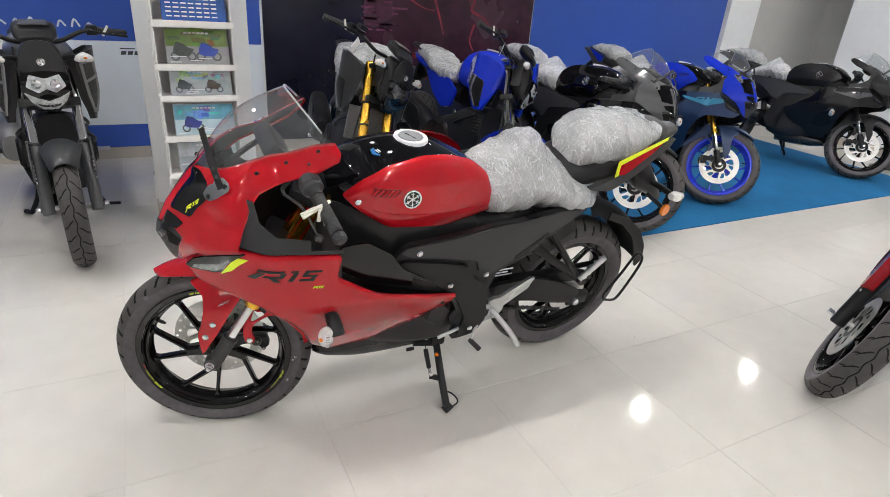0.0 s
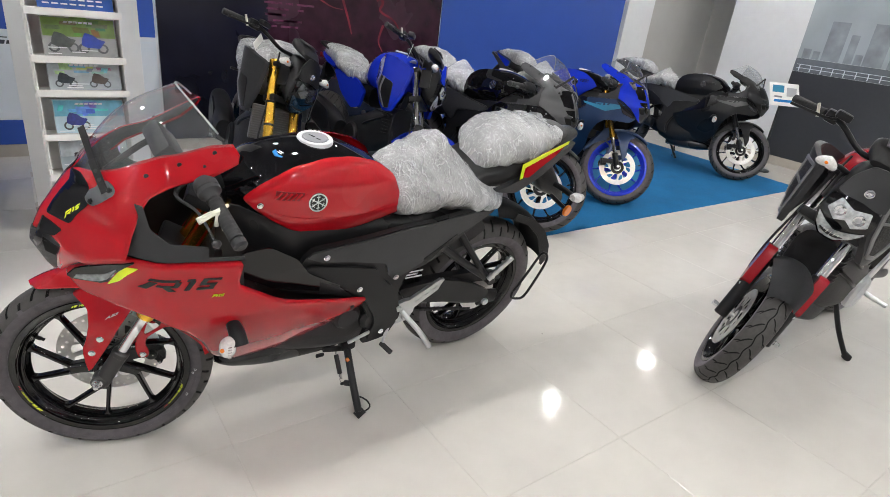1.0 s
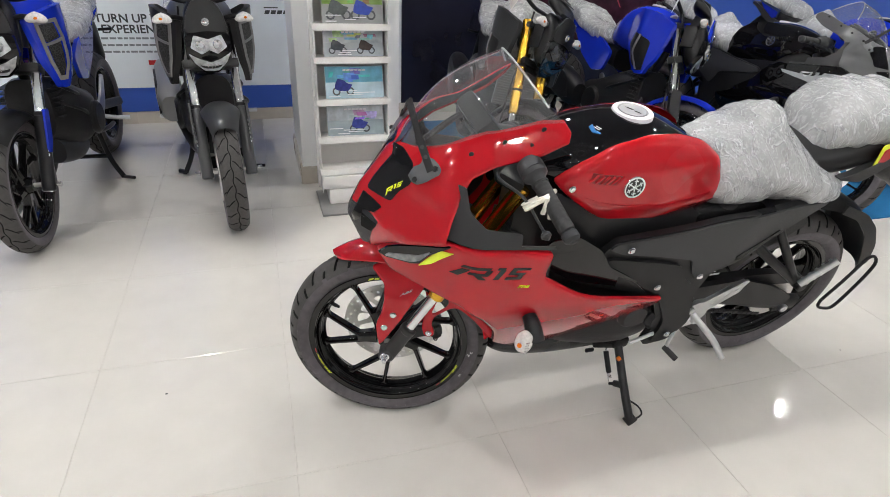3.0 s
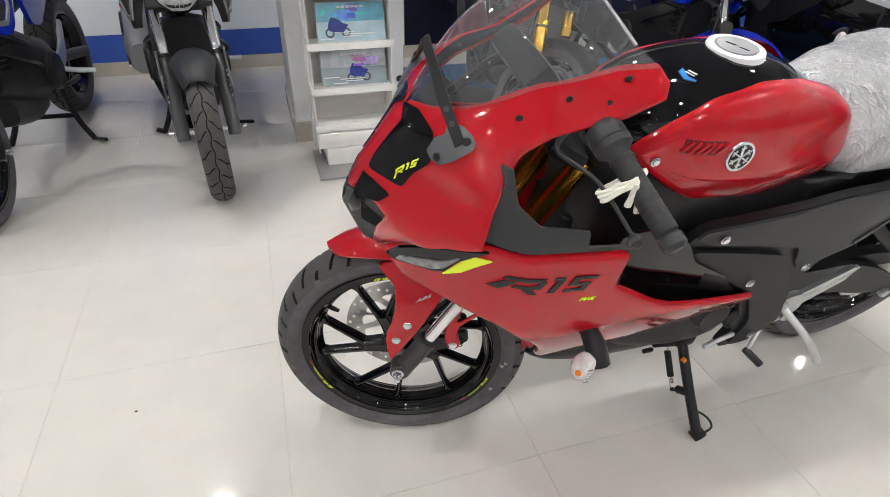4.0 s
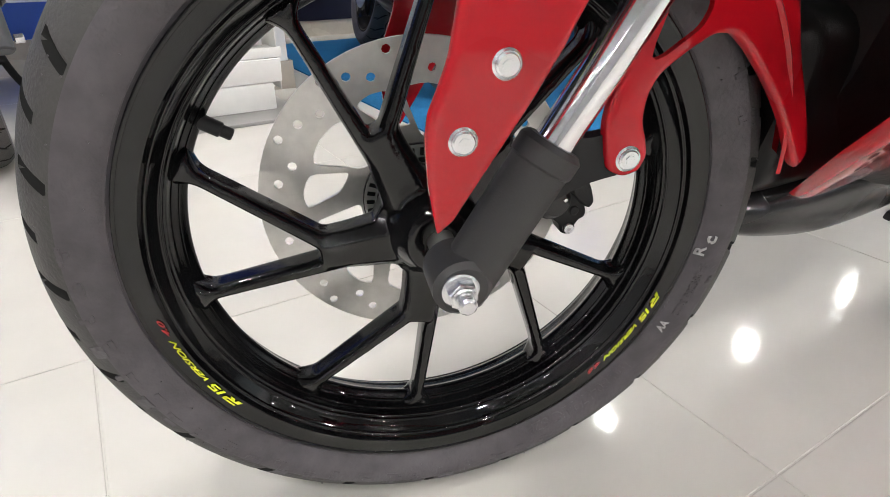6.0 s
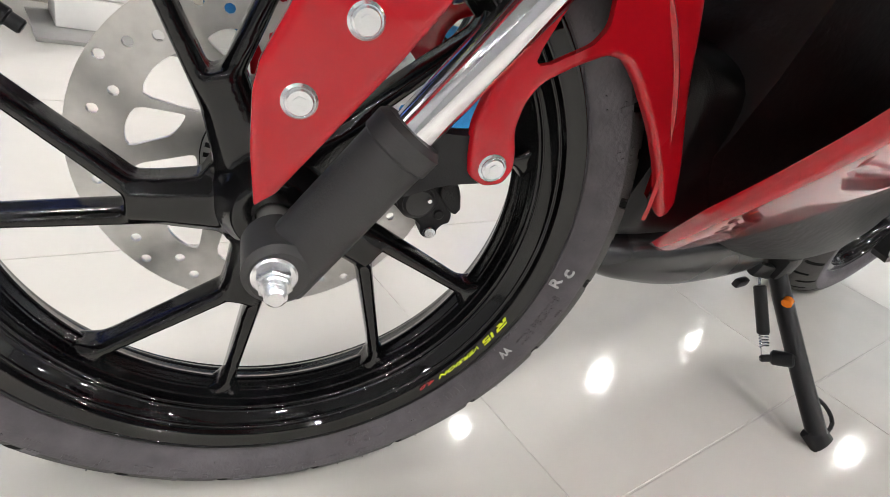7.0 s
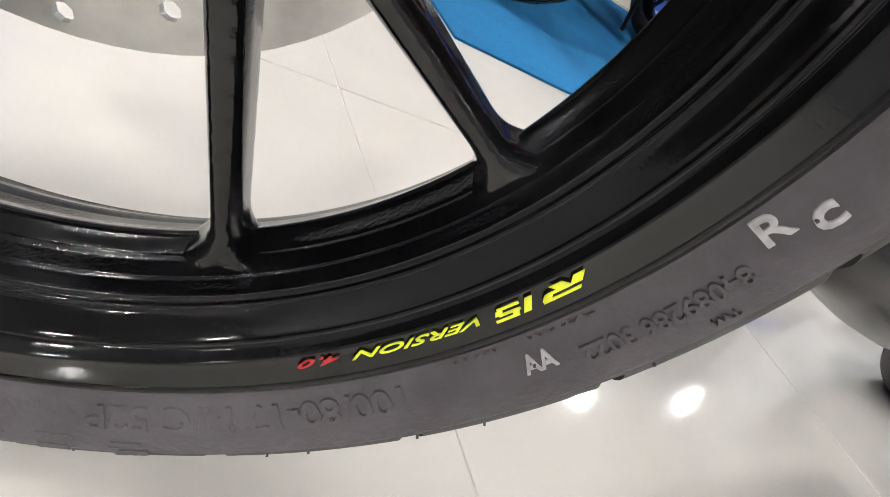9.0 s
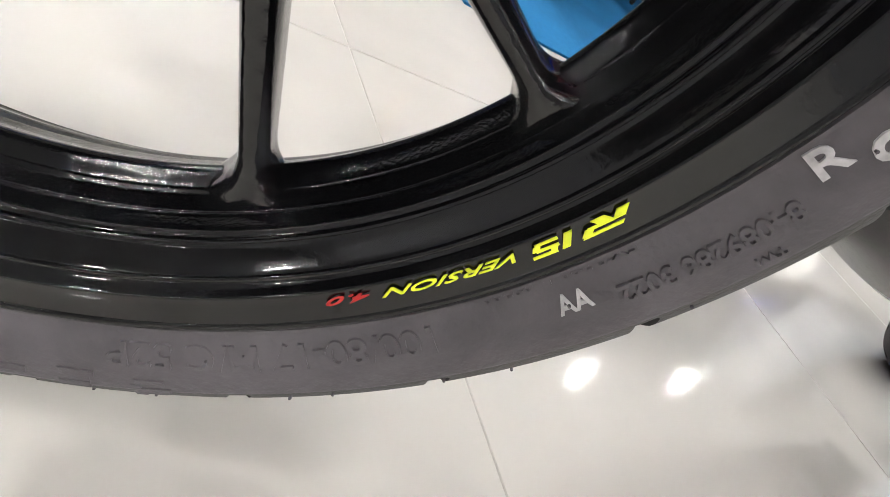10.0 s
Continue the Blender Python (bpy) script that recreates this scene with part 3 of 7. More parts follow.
def brochure_stand():
    st = thing("brochure_stand", pose(0.45, 3.40, 0), "cream metal brochure stand with tilted shelves of leaflets", "brochure stand")
    w = 0.36
    for s in (-1, 1):
        part("side_rail", box(0.014, 0.05, 1.75, pose(s * (w / 2 + 0.006), 0.12, 0.93), 0.003), STANDM, st)
    for x in (-w / 2, w / 2):
        part("side_plate", box(0.004, 0.17, 1.7, pose(x, 0.06, 0.92), 0.001), STANDM, st)
    part("back_panel", box(w, 0.006, 1.7, pose(0, 0.146, 0.92)), STANDM, st)
    zs = [0.2, 0.375, 0.572, 0.78, 0.935, 1.14, 1.34]
    for z in zs:
        part("shelf", box(w + 0.02, 0.13, 0.024, pose(0, 0.03, z - 0.012), 0.004), STANDM, st)
        part("shelf_lip", box(w + 0.02, 0.008, 0.032, pose(0, -0.036, z - 0.008), 0.003), STANDM, st)
    part("base_front", box(w, 0.012, 0.075, pose(0, -0.045, 0.138, 8), 0.003), STANDM, st)
    part("base_box", box(w - 0.06, 0.18, 0.085, pose(0, 0.04, 0.0545), 0.006), STANDM, st)
    part("base_plate", box(w + 0.05, 0.34, 0.012, pose(0, -0.01, 0.006), 0.004), GREYT0, st, "dull grey foot plate")
    return zs


def leaflet(x, y, z, w, h, style, seed):
    rnd = random.Random(seed)
    top = {"road": (0.16, 0.27, 0.05), "city": (0.42, 0.47, 0.5), "teal": (0.15, 0.45, 0.62), "pale": (0.55, 0.62, 0.66), "blue": (0.02, 0.09, 0.42)}[style]
    low = {"road": (0.32, 0.33, 0.33), "city": (0.38, 0.42, 0.45), "teal": (0.45, 0.6, 0.68), "pale": (0.33, 0.4, 0.43), "blue": (0.03, 0.1, 0.4)}[style]
    lf = thing("leaflet", pose(x, y, z, -14, 0, 0), {"road": "glossy leaflet with two sport motorcycles on a road", "city": "glossy leaflet with dark motorcycles in a city", "teal": "glossy teal leaflet with a blue motorcycle", "pale": "pale leaflet with a blue sport motorcycle", "blue": "deep blue specification leaflet with small print"}[style], "leaflet", "leaflets on the brochure stand")
    part("card", box(w, 0.003, h, pose(0, 0, h / 2), 0.0008), mat("leaflet_" + style, low, 0.2, vary=0.25, scale=18.0, coat=0.5), lf)
    def fix(bm):
        return pose(0, -0.0017, 0, 90, 0, 0)
    part("upper_print", bars_bm([(-w / 2 + 0.004, h * 0.5, w - 0.008, h * 0.47, 0)]), mat("print_top_" + style, top, 0.25, vary=0.45, scale=22.0, coat=0.5), lf, smooth=False, m=pose(0, -0.0016, 0, 90))
    if style == "blue":
        for r in range(7):
            part("small_print", bars_bm([(-w / 2 + 0.02 + 0.035 * k, 0.02 + r * h * 0.12, 0.026, 0.006, 0) for k in range(int(w / 0.038))]), WHITEDEC, lf, smooth=False, m=pose(0, -0.0026, 0, 90))
        return
    pics = {"road": [(-0.07, (0.05, 0.06, 0.055)), (0.05, (0.02, 0.05, 0.35))], "city": [(-0.08, (0.03, 0.04, 0.05)), (0.06, (0.05, 0.03, 0.025))], "teal": [(-0.06, (0.02, 0.03, 0.22))], "pale": [(0.02, (0.04, 0.06, 0.28))]}[style]
    for cx, col in pics:
        r = h * 0.13
        for dx in (-r * 1.7, r * 1.7):
            part("wheel_print", lathe([(r * 0.62, 0), (r, 0), (r, 0.0005), (r * 0.62, 0.0005)], 14), INK, lf, smooth=False, m=Matrix.Translation((cx + dx, -0.0024, h * 0.22)))
        body = [(cx - r * 2.1, h * 0.3), (cx - r * 1.2, h * 0.24), (cx + r * 1.2, h * 0.22), (cx + r * 2.3, h * 0.42), (cx + r * 1.1, h * 0.46), (cx + r * 0.2, h * 0.56), (cx - r * 1.3, h * 0.62), (cx - r * 1.9, h * 0.46)]
        part("bike_print", sheet(body, lambda a, b: -0.0030, 0.0006, 0.02, 0.2), mat("print_bike", col, 0.25, vary=0.5, scale=60.0), lf, smooth=False)
    for k in range(9):
        pw, ph = rnd.uniform(0.02, 0.07), rnd.uniform(0.01, 0.04)
        part("scene_print", bars_bm([(rnd.uniform(-w / 2 + 0.01, w / 2 - 0.08), rnd.uniform(h * 0.5, h * 0.8), pw, ph, rnd.uniform(-0.01, 0.01))], 0.0003), mat("print_patch", tuple(max(0.01, v * rnd.uniform(0.3, 1.5)) for v in top), 0.25, vary=0.5, scale=50.0), lf, smooth=False, m=pose(0, -0.0021 - 0.0001 * k, 0, 90))
    for k in range(4):
        part("small_print", bars_bm([(rnd.uniform(-w / 2 + 0.01, 0.0), 0.008 + 0.009 * k, rnd.uniform(0.05, 0.12), 0.004, 0)], 0.0003), WHITEDEC, lf, smooth=False, m=pose(0, -0.0024, 0, 90))
    part("title_print", bars_bm([(-0.06 + 0.02 * k, h * 0.84, 0.016, 0.009, 0.003) for k in range(6)]), WHITEDEC, lf, smooth=False, m=pose(0, -0.0026, 0, 90))


shelf_z = brochure_stand()
for z, st, h in ((shelf_z[1], "pale", 0.155), (shelf_z[2], "teal", 0.16), (shelf_z[3], "city", 0.13), (shelf_z[4], "road", 0.175), (shelf_z[5], "blue", 0.17)):
    leaflet(0.465, 3.41, z + 0.002, 0.30, h, st, int(z * 100))


# ---- leaflet board beside the far motorcycle ----
def leaflet_board(x, y):
    st = thing("leaflet_board", pose(x, y, 0, 0, 0, -28), "tilted white leaflet board with pale blue print on a thin stand", "sign")
    part("pole", rod((0, 0.02, 0.01), (0, 0.02, 0.82), 0.012, 14), GREYM, st)
    part("foot", lathe([(0.001, 0.0), (0.12, 0.0), (0.12, 0.008), (0.02, 0.014), (0.001, 0.014)], 28), GREYM, st, m=pose(0, 0.02, 0.0142, -90) @ Matrix.Diagonal((1, 1, 1, 1)))
    part("board", box(0.36, 0.006, 0.26, pose(0, 0, 0.86, -30), 0.002), PAPER, st, "white printed board")
    for k, (a, b, l, h, mt) in enumerate(((-0.15, 0.02, 0.14, 0.08, CYAN), (0.02, -0.02, 0.12, 0.10, SILVERDEC), (-0.14, -0.09, 0.22, 0.03, BLUEDEC), (-0.14, -0.04, 0.10, 0.02, SILVERDEC))):
        part("print_patch", bars_bm([(a, b, l, h, 0.01)]), mt, st, smooth=False, m=pose(0, 0, 0.86, -30) @ pose(0, -0.0035, 0, 90))


leaflet_board(6.98, 3.15)


# ---- motorcycles ----
MODEL_BARS = [(0.000, -0.005, 0.0045, 0.0065, 0.003), (0.004, 0.0045, 0.014, 0.0022, 0.001), (0.0135, 0.0, 0.0035, 0.005, 0.002), (0.007, -0.0005, 0.009, 0.0022, 0.0), (0.009, -0.005, 0.005, 0.0048, -0.002), (0.0205, -0.005, 0.003, 0.0115, 0.003), (0.026, -0.005, 0.0085, 0.0022, 0.0), (0.0325, -0.003, 0.0028, 0.004, 0.001), (0.0265, 0.0, 0.0085, 0.0022, 0.0), (0.027, 0.0015, 0.0026, 0.004, 0.001), (0.028, 0.0045, 0.009, 0.0022, 0.0)]


def on_arc(bm, r0, r1, a0, a1, surf, slant=0.0):
    """Flat letters laid on a turned face: feet at r0, heads at r1, from angle a0 to a1 in degrees; surf(r): the face's y."""
    xs, ys = [v.co.x for v in bm.verts], [v.co.y for v in bm.verts]
    x0, x1, y0, y1 = min(xs), max(xs), min(ys), max(ys)
    for v in bm.verts:
        g = (v.co.y - y0) / (y1 - y0)
        f = (v.co.x - x0 + slant * (v.co.y - y0)) / (x1 - x0 + slant * (y1 - y0))
        r, a = r0 + (r1 - r0) * g, radians(a0 + (a1 - a0) * f)
        v.co = Vector((r * math.cos(a), surf(r) - 0.0003 - v.co.z * 0.6, r * math.sin(a)))
    return bm


CROWN = 0.86


def crown(r, half, t):
    """Tread profile: t from -1 to 1 across the tyre."""
    ang = t * 1.35
    return r - half * CROWN * (1 - math.cos(ang)), half * math.sin(ang) / math.sin(1.35)


def side_y(r, half, rim_r, q):
    """How far out the side wall stands at radius q."""
    low = r - half * CROWN * (1 - math.cos(1.35))
    if q >= low:
        ang = math.acos(max(-1.0, 1 - (r - q) / (half * CROWN)))
        return half * math.sin(ang) / math.sin(1.35)
    return half * table([(rim_r + 0.004, 0.78), (rim_r + 0.010, 0.88), (rim_r + 0.018, 0.96), (low, 1.0)], q)


def tread_cut(u, a, count):
    """Depth share of the tread grooves at cross position u (0 middle, 1 edge) and turn a."""
    pitch = 2 * math.pi / count
    best = 0.0
    for u0, u1, lead, sweep, wide in ((0.12, 0.70, 0.0, 0.0, 0.050), (0.50, 0.92, 0.46, 0.0, 0.046)):
        if u0 < u < u1:
            f = (u - u0) / (u1 - u0)
            ph = (a / pitch - lead - sweep * f * (1.4 - 0.4 * f)) % 1.0
            ph = min(ph, 1 - ph)
            w = wide
            best = max(best, min(1.0, max(0.0, (w - ph) / 0.012)))
    return best


def tyre_bm(r, half, rim_r, segs=96, cut=0):
    """A tyre with a rounded crown and side walls; cut: how many times the groove pattern repeats."""
    n = 64 if cut else 28
    low = r - half * CROWN * (1 - math.cos(1.35))
    wall = [(q, side_y(r, half, rim_r, q)) for q in (rim_r + 0.004, rim_r + 0.010, rim_r + 0.018, (rim_r + 0.018 + low) / 2)]
    bm = bmesh.new()
    rings = []
    for i in range(segs):
        a = 2 * math.pi * i / segs
        def turn(t):
            return (0.32 * 2 * math.pi / cut * max(0.0, abs(t) - 0.12)) if cut else 0.0
        ring = [(rim_r - 0.002, -half * 0.74, turn(1))] + [(q, -y, turn(1)) for q, y in wall]
        for k in range(n + 1):
            t = -1 + 2 * k / n
            q, y = crown(r, half, t)
            if cut:
                q -= 0.0062 * tread_cut(abs(t), a + (0.0 if t < 0 else math.pi / cut), cut)
            ring.append((q, y, turn(t)))
        ring += [(q, y, turn(1)) for q, y in wall[::-1]] + [(rim_r - 0.002, half * 0.74, turn(1))]
        rings.append([bm.verts.new((q * math.cos(a + b), y, q * math.sin(a + b))) for q, y, b in ring])
    k = len(rings[0])
    for i in range(segs):
        p, q = rings[i], rings[(i + 1) % segs]
        for j in range(k):
            bm.faces.new((p[j], p[(j + 1) % k], q[(j + 1) % k], q[j]))
    return bm


def groove_strips(r, half, count):
    """Tread cuts of a far tyre as thin wedges coloured dark for their shade, lying on the crown, with a wavy middle
    groove.
    """
    bm = bmesh.new()
    def at(t, a):
        q, y = crown(r, half, t)
        return Vector(((q + 0.0006) * math.cos(a), y, (q + 0.0006) * math.sin(a)))
    for i in range(count):
        base = 2 * math.pi * i / count
        for sgn in (-1, 1):
            for t0, t1, sw, w in ((0.08, 0.66, 0.16, 0.0095), (0.50, 0.92, 0.07, 0.0075)):
                off = (0.0 if sgn < 0 else math.pi / count) + (0.0 if t0 < 0.3 else 0.10)
                pts = [(sgn * (t0 + (t1 - t0) * k / 6), base + off + sw * (k / 6) ** 1.5, w * (1 - 0.75 * abs(2 * k / 6 - 1) ** 2)) for k in range(7)]
                lo = [bm.verts.new(at(t, a - wd / r / 2)) for t, a, wd in pts]
                hi = [bm.verts.new(at(t, a + wd / r / 2)) for t, a, wd in pts]
                for k in range(6):
                    bm.faces.new((lo[k], lo[k + 1], hi[k + 1], hi[k]))
    n = count * 6
    rows = [(bm.verts.new(at(0.05 * math.sin(6.28318 * k / 6) - 0.035, 2 * math.pi * k / n)), bm.verts.new(at(0.05 * math.sin(6.28318 * k / 6) + 0.035, 2 * math.pi * k / n))) for k in range(n)]
    for k in range(n):
        a, b = rows[k], rows[(k + 1) % n]
        bm.faces.new((a[0], a[1], b[1], b[0]))
    return bm


# near-black: clean rubber, with the shade of grooves, slots and holes painted in
GROOVE_SHADE = mat("groove_shade", (0.018, 0.018, 0.018), 0.9, spec=0.05)


def spoke(a0, r0, w0, a1, r1, w1, t0, t1, y=0.0, bm=None, segs=8, foot=0.0):
    """A cast arm between two polar points, with rounded-over edges and flared ends."""
    bm = bm or bmesh.new()
    p = Vector((r0 * math.cos(a0), 0, r0 * math.sin(a0)))
    q = Vector((r1 * math.cos(a1), 0, r1 * math.sin(a1)))
    d = (q - p).normalized()
    side = Vector((-d.z, 0, d.x))
    rings = []
    for k in range(segs + 1):
        f = k / segs
        wide = foot * max(0.0, (f - 0.88) / 0.12) ** 1.4 if foot else (w0 + (w1 - w0) * f) * 0.85 * max(0, (f - 0.78) / 0.22) ** 2
        w, t = w0 + (w1 - w0) * f + wide, t0 + (t1 - t0) * f
        c = p + (q - p) * f
        ring = []
        for sx, sy in ((-1, -0.55), (-0.55, -1), (0.55, -1), (1, -0.55), (1, 0.55), (0.55, 1), (-0.55, 1), (-1, 0.55)):
            ring.append(bm.verts.new(c + side * (w * sx) + Vector((0, y + t * sy, 0))))
        rings.append(ring)
    for m, n in zip(rings, rings[1:]):
        for k in range(8):
            bm.faces.new((m[k], m[(k + 1) % 8], n[(k + 1) % 8], n[k]))
    bm.faces.new(rings[0][::-1])
    bm.faces.new(rings[-1])
    return bm


def disc_bm(r, y, detail=True):
    """A steel disc with drilled holes and curved windows, 4 mm thick."""
    loops, cuts = [], []
    n = 72 if detail else 40
    loops.append([(r * math.cos(6.28318 * k / n), r * math.sin(6.28318 * k / n)) for k in range(n)])
    k2 = 8 if detail else 5
    for k in range(42 if detail else 0):
        a = radians(360 / 42 * k)
        hr = r - (0.008, 0.0255, 0.0165)[k % 3]
        cuts.append([(hr * math.cos(a) + 0.0040 * math.cos(6.28318 * j / k2), hr * math.sin(a) + 0.0040 * math.sin(6.28318 * j / k2)) for j in range(k2)])
    for k in range(6):
        a = radians(60 * k)
        for r0, r1, a0, a1 in ((0.054, r - 0.040, 4, 30), (0.068, r - 0.040, 37, 54)):
            pts = []
            for rr, aa in ((r0, a0), (r0, (a0 + a1) / 2), (r0 + 0.004, a1), (r1, a1 + 10), (r1 + 0.003, (a0 + a1) / 2 + 10), (r1, a0 + 8)):
                pts.append((rr * math.cos(a + radians(aa)), rr * math.sin(a + radians(aa))))
            cuts.append(smooth_loop(pts, 0.35, 2))
    loops += cuts
    pts, edges = [], []
    for lp in loops:
        b = len(pts)
        pts += [Vector(p) for p in lp]
        edges += [(b + i, b + (i + 1) % len(lp)) for i in range(len(lp))]
    co, _, faces, _, _, _ = delaunay_2d_cdt(pts, edges, [], 0, 1e-7)
    bm = bmesh.new()
    front = [bm.verts.new((p.x, y - 0.002, p.y)) for p in co]
    back = [bm.verts.new((p.x, y + 0.002, p.y)) for p in co]
    keep = []
    for f in faces:
        cx, cy = sum(co[i].x for i in f) / 3, sum(co[i].y for i in f) / 3
        if math.hypot(cx, cy) < r and not any(inside((cx, cy), c) for c in cuts):
            keep.append(f)
    rim = set()
    for f in keep:
        bm.faces.new([front[i] for i in f])
        bm.faces.new([back[i] for i in reversed(f)])
        rim.update(zip(f, list(f[1:]) + list(f[:1])))
    for a, b in rim:
        if (b, a) not in rim:
            bm.faces.new((front[b], front[a], back[a], back[b]))
    return bm


def wheel(parent, m, radius=0.296, half=0.05, rim_r=0.2316, rim_half=0.040, rim_mat=None, disc_r=0.141, disc_side=1, decals=None, phase=248.4, name="front_wheel", detail=True, disc_off=0.050):
    """A ten-spoke cast wheel about the local y axis, placed by m under the bike."""
    rim_mat = rim_mat or RIMBLACK
    h = rim_half
    steps = ((0.0, 0.0), (0.0008, -0.0024), (0.0022, -0.0028), (0.0034, -0.0021), (0.0046, -0.0018), (0.0150, -0.0014), (0.0158, -0.0019), (0.0168, -0.0017), (0.0174, -0.0004), (0.0190, 0.0034), (0.0198, 0.0033), (0.0208, 0.0038), (0.0214, 0.0052), (0.0245, 0.0102), (0.0272, 0.0138), (0.0279, 0.0137), (0.0288, 0.0144), (0.0293, 0.0160), (0.0305, 0.0172), (0.0312, 0.0180), (0.0331, 0.0240), (0.0338, 0.0241), (0.0345, 0.0256), (0.0371, 0.0315), (0.0378, 0.0316), (0.0384, 0.0328), (0.0416, 0.0375))
    face = [(rim_r - a, -h + b) for a, b in steps] + [(rim_r - 0.0426, 0.0)]
    if detail:
        face = [(p.x, p.y) for p in spline([Vector((a, b, 0)) for a, b in face], 3)]
    ring = face + [(a, -b) for a, b in face[-2::-1]] + [(rim_r - 0.012, h - 0.006), (rim_r - 0.033, 0.012), (rim_r - 0.033, -0.012), (rim_r - 0.012, -h + 0.006)]
    w = part(name, lathe(ring, 160 if detail else 48), rim_mat, parent, "gloss cast ten-spoke wheel")
    if detail and rim_mat == RIMBLACK:
        w.data.materials.append(RIMCAST)
        for f in w.data.polygons:
            f.material_index = int(math.hypot(f.center.x, f.center.z) < rim_r - 0.0300)
    w.data.transform(m)
    bm = bmesh.new()
    for k in range(5):
        c = radians(phase + 14 + 72 * k)
        spoke(c + radians(16), 0.02, 0.024, c + radians(1), 0.094, 0.0150, 0.021, 0.0165, -0.003, bm, 4, 0.002)
        for h0, q0, h1 in ((3.8, 0.078, -27.9), (10.2, 0.072, 4.5)):
            spoke(c + radians(h0), q0, 0.0075, c + radians(h1), rim_r - 0.0335, 0.0048, 0.0150, 0.0140, -0.002, bm, 20, 0.013)
        # webs between the arms round the hub
        c2 = c + radians(36)
        spoke(c2, 0.02, 0.022, c2, 0.047, 0.010, 0.018, 0.012, 0, bm, 2)
    lathe([(0.012, -0.045), (0.026, -0.045), (0.036, -0.028), (0.042, -0.01), (0.042, 0.012), (0.036, 0.03), (0.028, 0.048), (0.012, 0.048)], 40, True, bm)
    spider = part("spoke_spider", bm, RIMCAST if detail and rim_mat == RIMBLACK else rim_mat, w, "ten cast spokes round the hub", m=m)
    if detail:
        fuse = spider.modifiers.new("fuse", "REMESH")
        fuse.mode, fuse.voxel_size, fuse.use_smooth_shade = "VOXEL", 0.0021, True
        soft = spider.modifiers.new("soften", "SMOOTH")
        soft.factor, soft.iterations = 0.5, 7
    if detail and disc_side > 0:
        part("sensor_ring", lathe([(0.040, 0.042), (0.051, 0.042), (0.051, 0.045), (0.040, 0.045)], 40), STEEL, w, "slotted steel sensor ring", m=m)
        slots = bmesh.new()
        for k in range(36):
            a = radians(10 * k)
            box(0.007, 0.0012, 0.0034, Matrix.Rotation(-a, 4, "Y") @ Matrix.Translation((0.0455, 0.0416, 0)), 0.0, slots)
        tagged(part("ring_slots", slots, GROOVE_SHADE, w, smooth=False, m=m), kind="stuff")
    rim_e = rim_r - 0.004
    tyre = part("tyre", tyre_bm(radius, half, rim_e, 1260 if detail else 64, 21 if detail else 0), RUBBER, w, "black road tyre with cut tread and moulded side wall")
    tyre.data.materials.append(WALLRUB)
    edge_r = crown(radius, half, 0.97)[0]
    # deep faces take the near-black tone: groove shade put into the colour
    tyre.data.materials.append(GROOVE_SHADE)
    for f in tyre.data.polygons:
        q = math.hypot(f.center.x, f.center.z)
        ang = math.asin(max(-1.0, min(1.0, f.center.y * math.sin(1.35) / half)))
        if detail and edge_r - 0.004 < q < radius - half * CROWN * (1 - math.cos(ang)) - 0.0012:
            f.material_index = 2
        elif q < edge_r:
            f.material_index = 1
    tyre.data.transform(m)
    if not detail:
        tagged(part("groove_shade", groove_strips(radius, half, 26), GROOVE_SHADE, w, m=m), kind="stuff")
    if disc_r:
        y = disc_side * disc_off
        part("brake_disc", disc_bm(disc_r, y, detail), STEEL, w, "drilled steel brake disc", m=m)
        part("disc_carrier", lathe([(0.03, y - 0.005), (0.052, y - 0.005), (0.052, y + 0.003), (0.03, y + 0.003)], 32), BLACKM, w, m=m)
    va = radians(152.1)
    d = Vector((math.cos(va), 0, math.sin(va)))
    bm = rod(d * (rim_r - 0.038), d * (rim_r - 0.056), 0.0058, 12, None, 0.001)
    rod(d * (rim_r - 0.055), d * (rim_r - 0.064), 0.0046, 12, bm, 0.001)
    part("valve", bm, BLACKM, w, m=m)
    if decals:
        def lip(q):
            return -h - 0.0015 - 0.0010 * min(1.0, max(0.0, (q - rim_r + 0.0161) / 0.0125)) - 0.0003
        for ang in (0.0, -121.5, 124.7):
            part("rim_model_mark", on_arc(bars_bm(MODEL_BARS), 0.2170, 0.2226, ang - 18.4, ang - 27.2, lip), YELLOW, w, smooth=False, m=m)
            part("rim_lettering", on_arc(text_bm("VERSION", 0.01, bold=0.0001), 0.2172, 0.2208, ang - 27.5, ang - 40.8, lip, 0.5), YELLOW, w, "fluorescent yellow rim lettering", smooth=False, m=m)
            part("rim_version_number", on_arc(text_bm("4.0", 0.01, bold=0.0001), 0.2172, 0.2208, ang - 41.4, ang - 46.3, lip, 0.5), REDDEC, w, "dull red rim number", smooth=False, m=m)
        # paint marks and moulded figures on the side wall
        def wall(q):
            return -side_y(radius, half, rim_e, q)
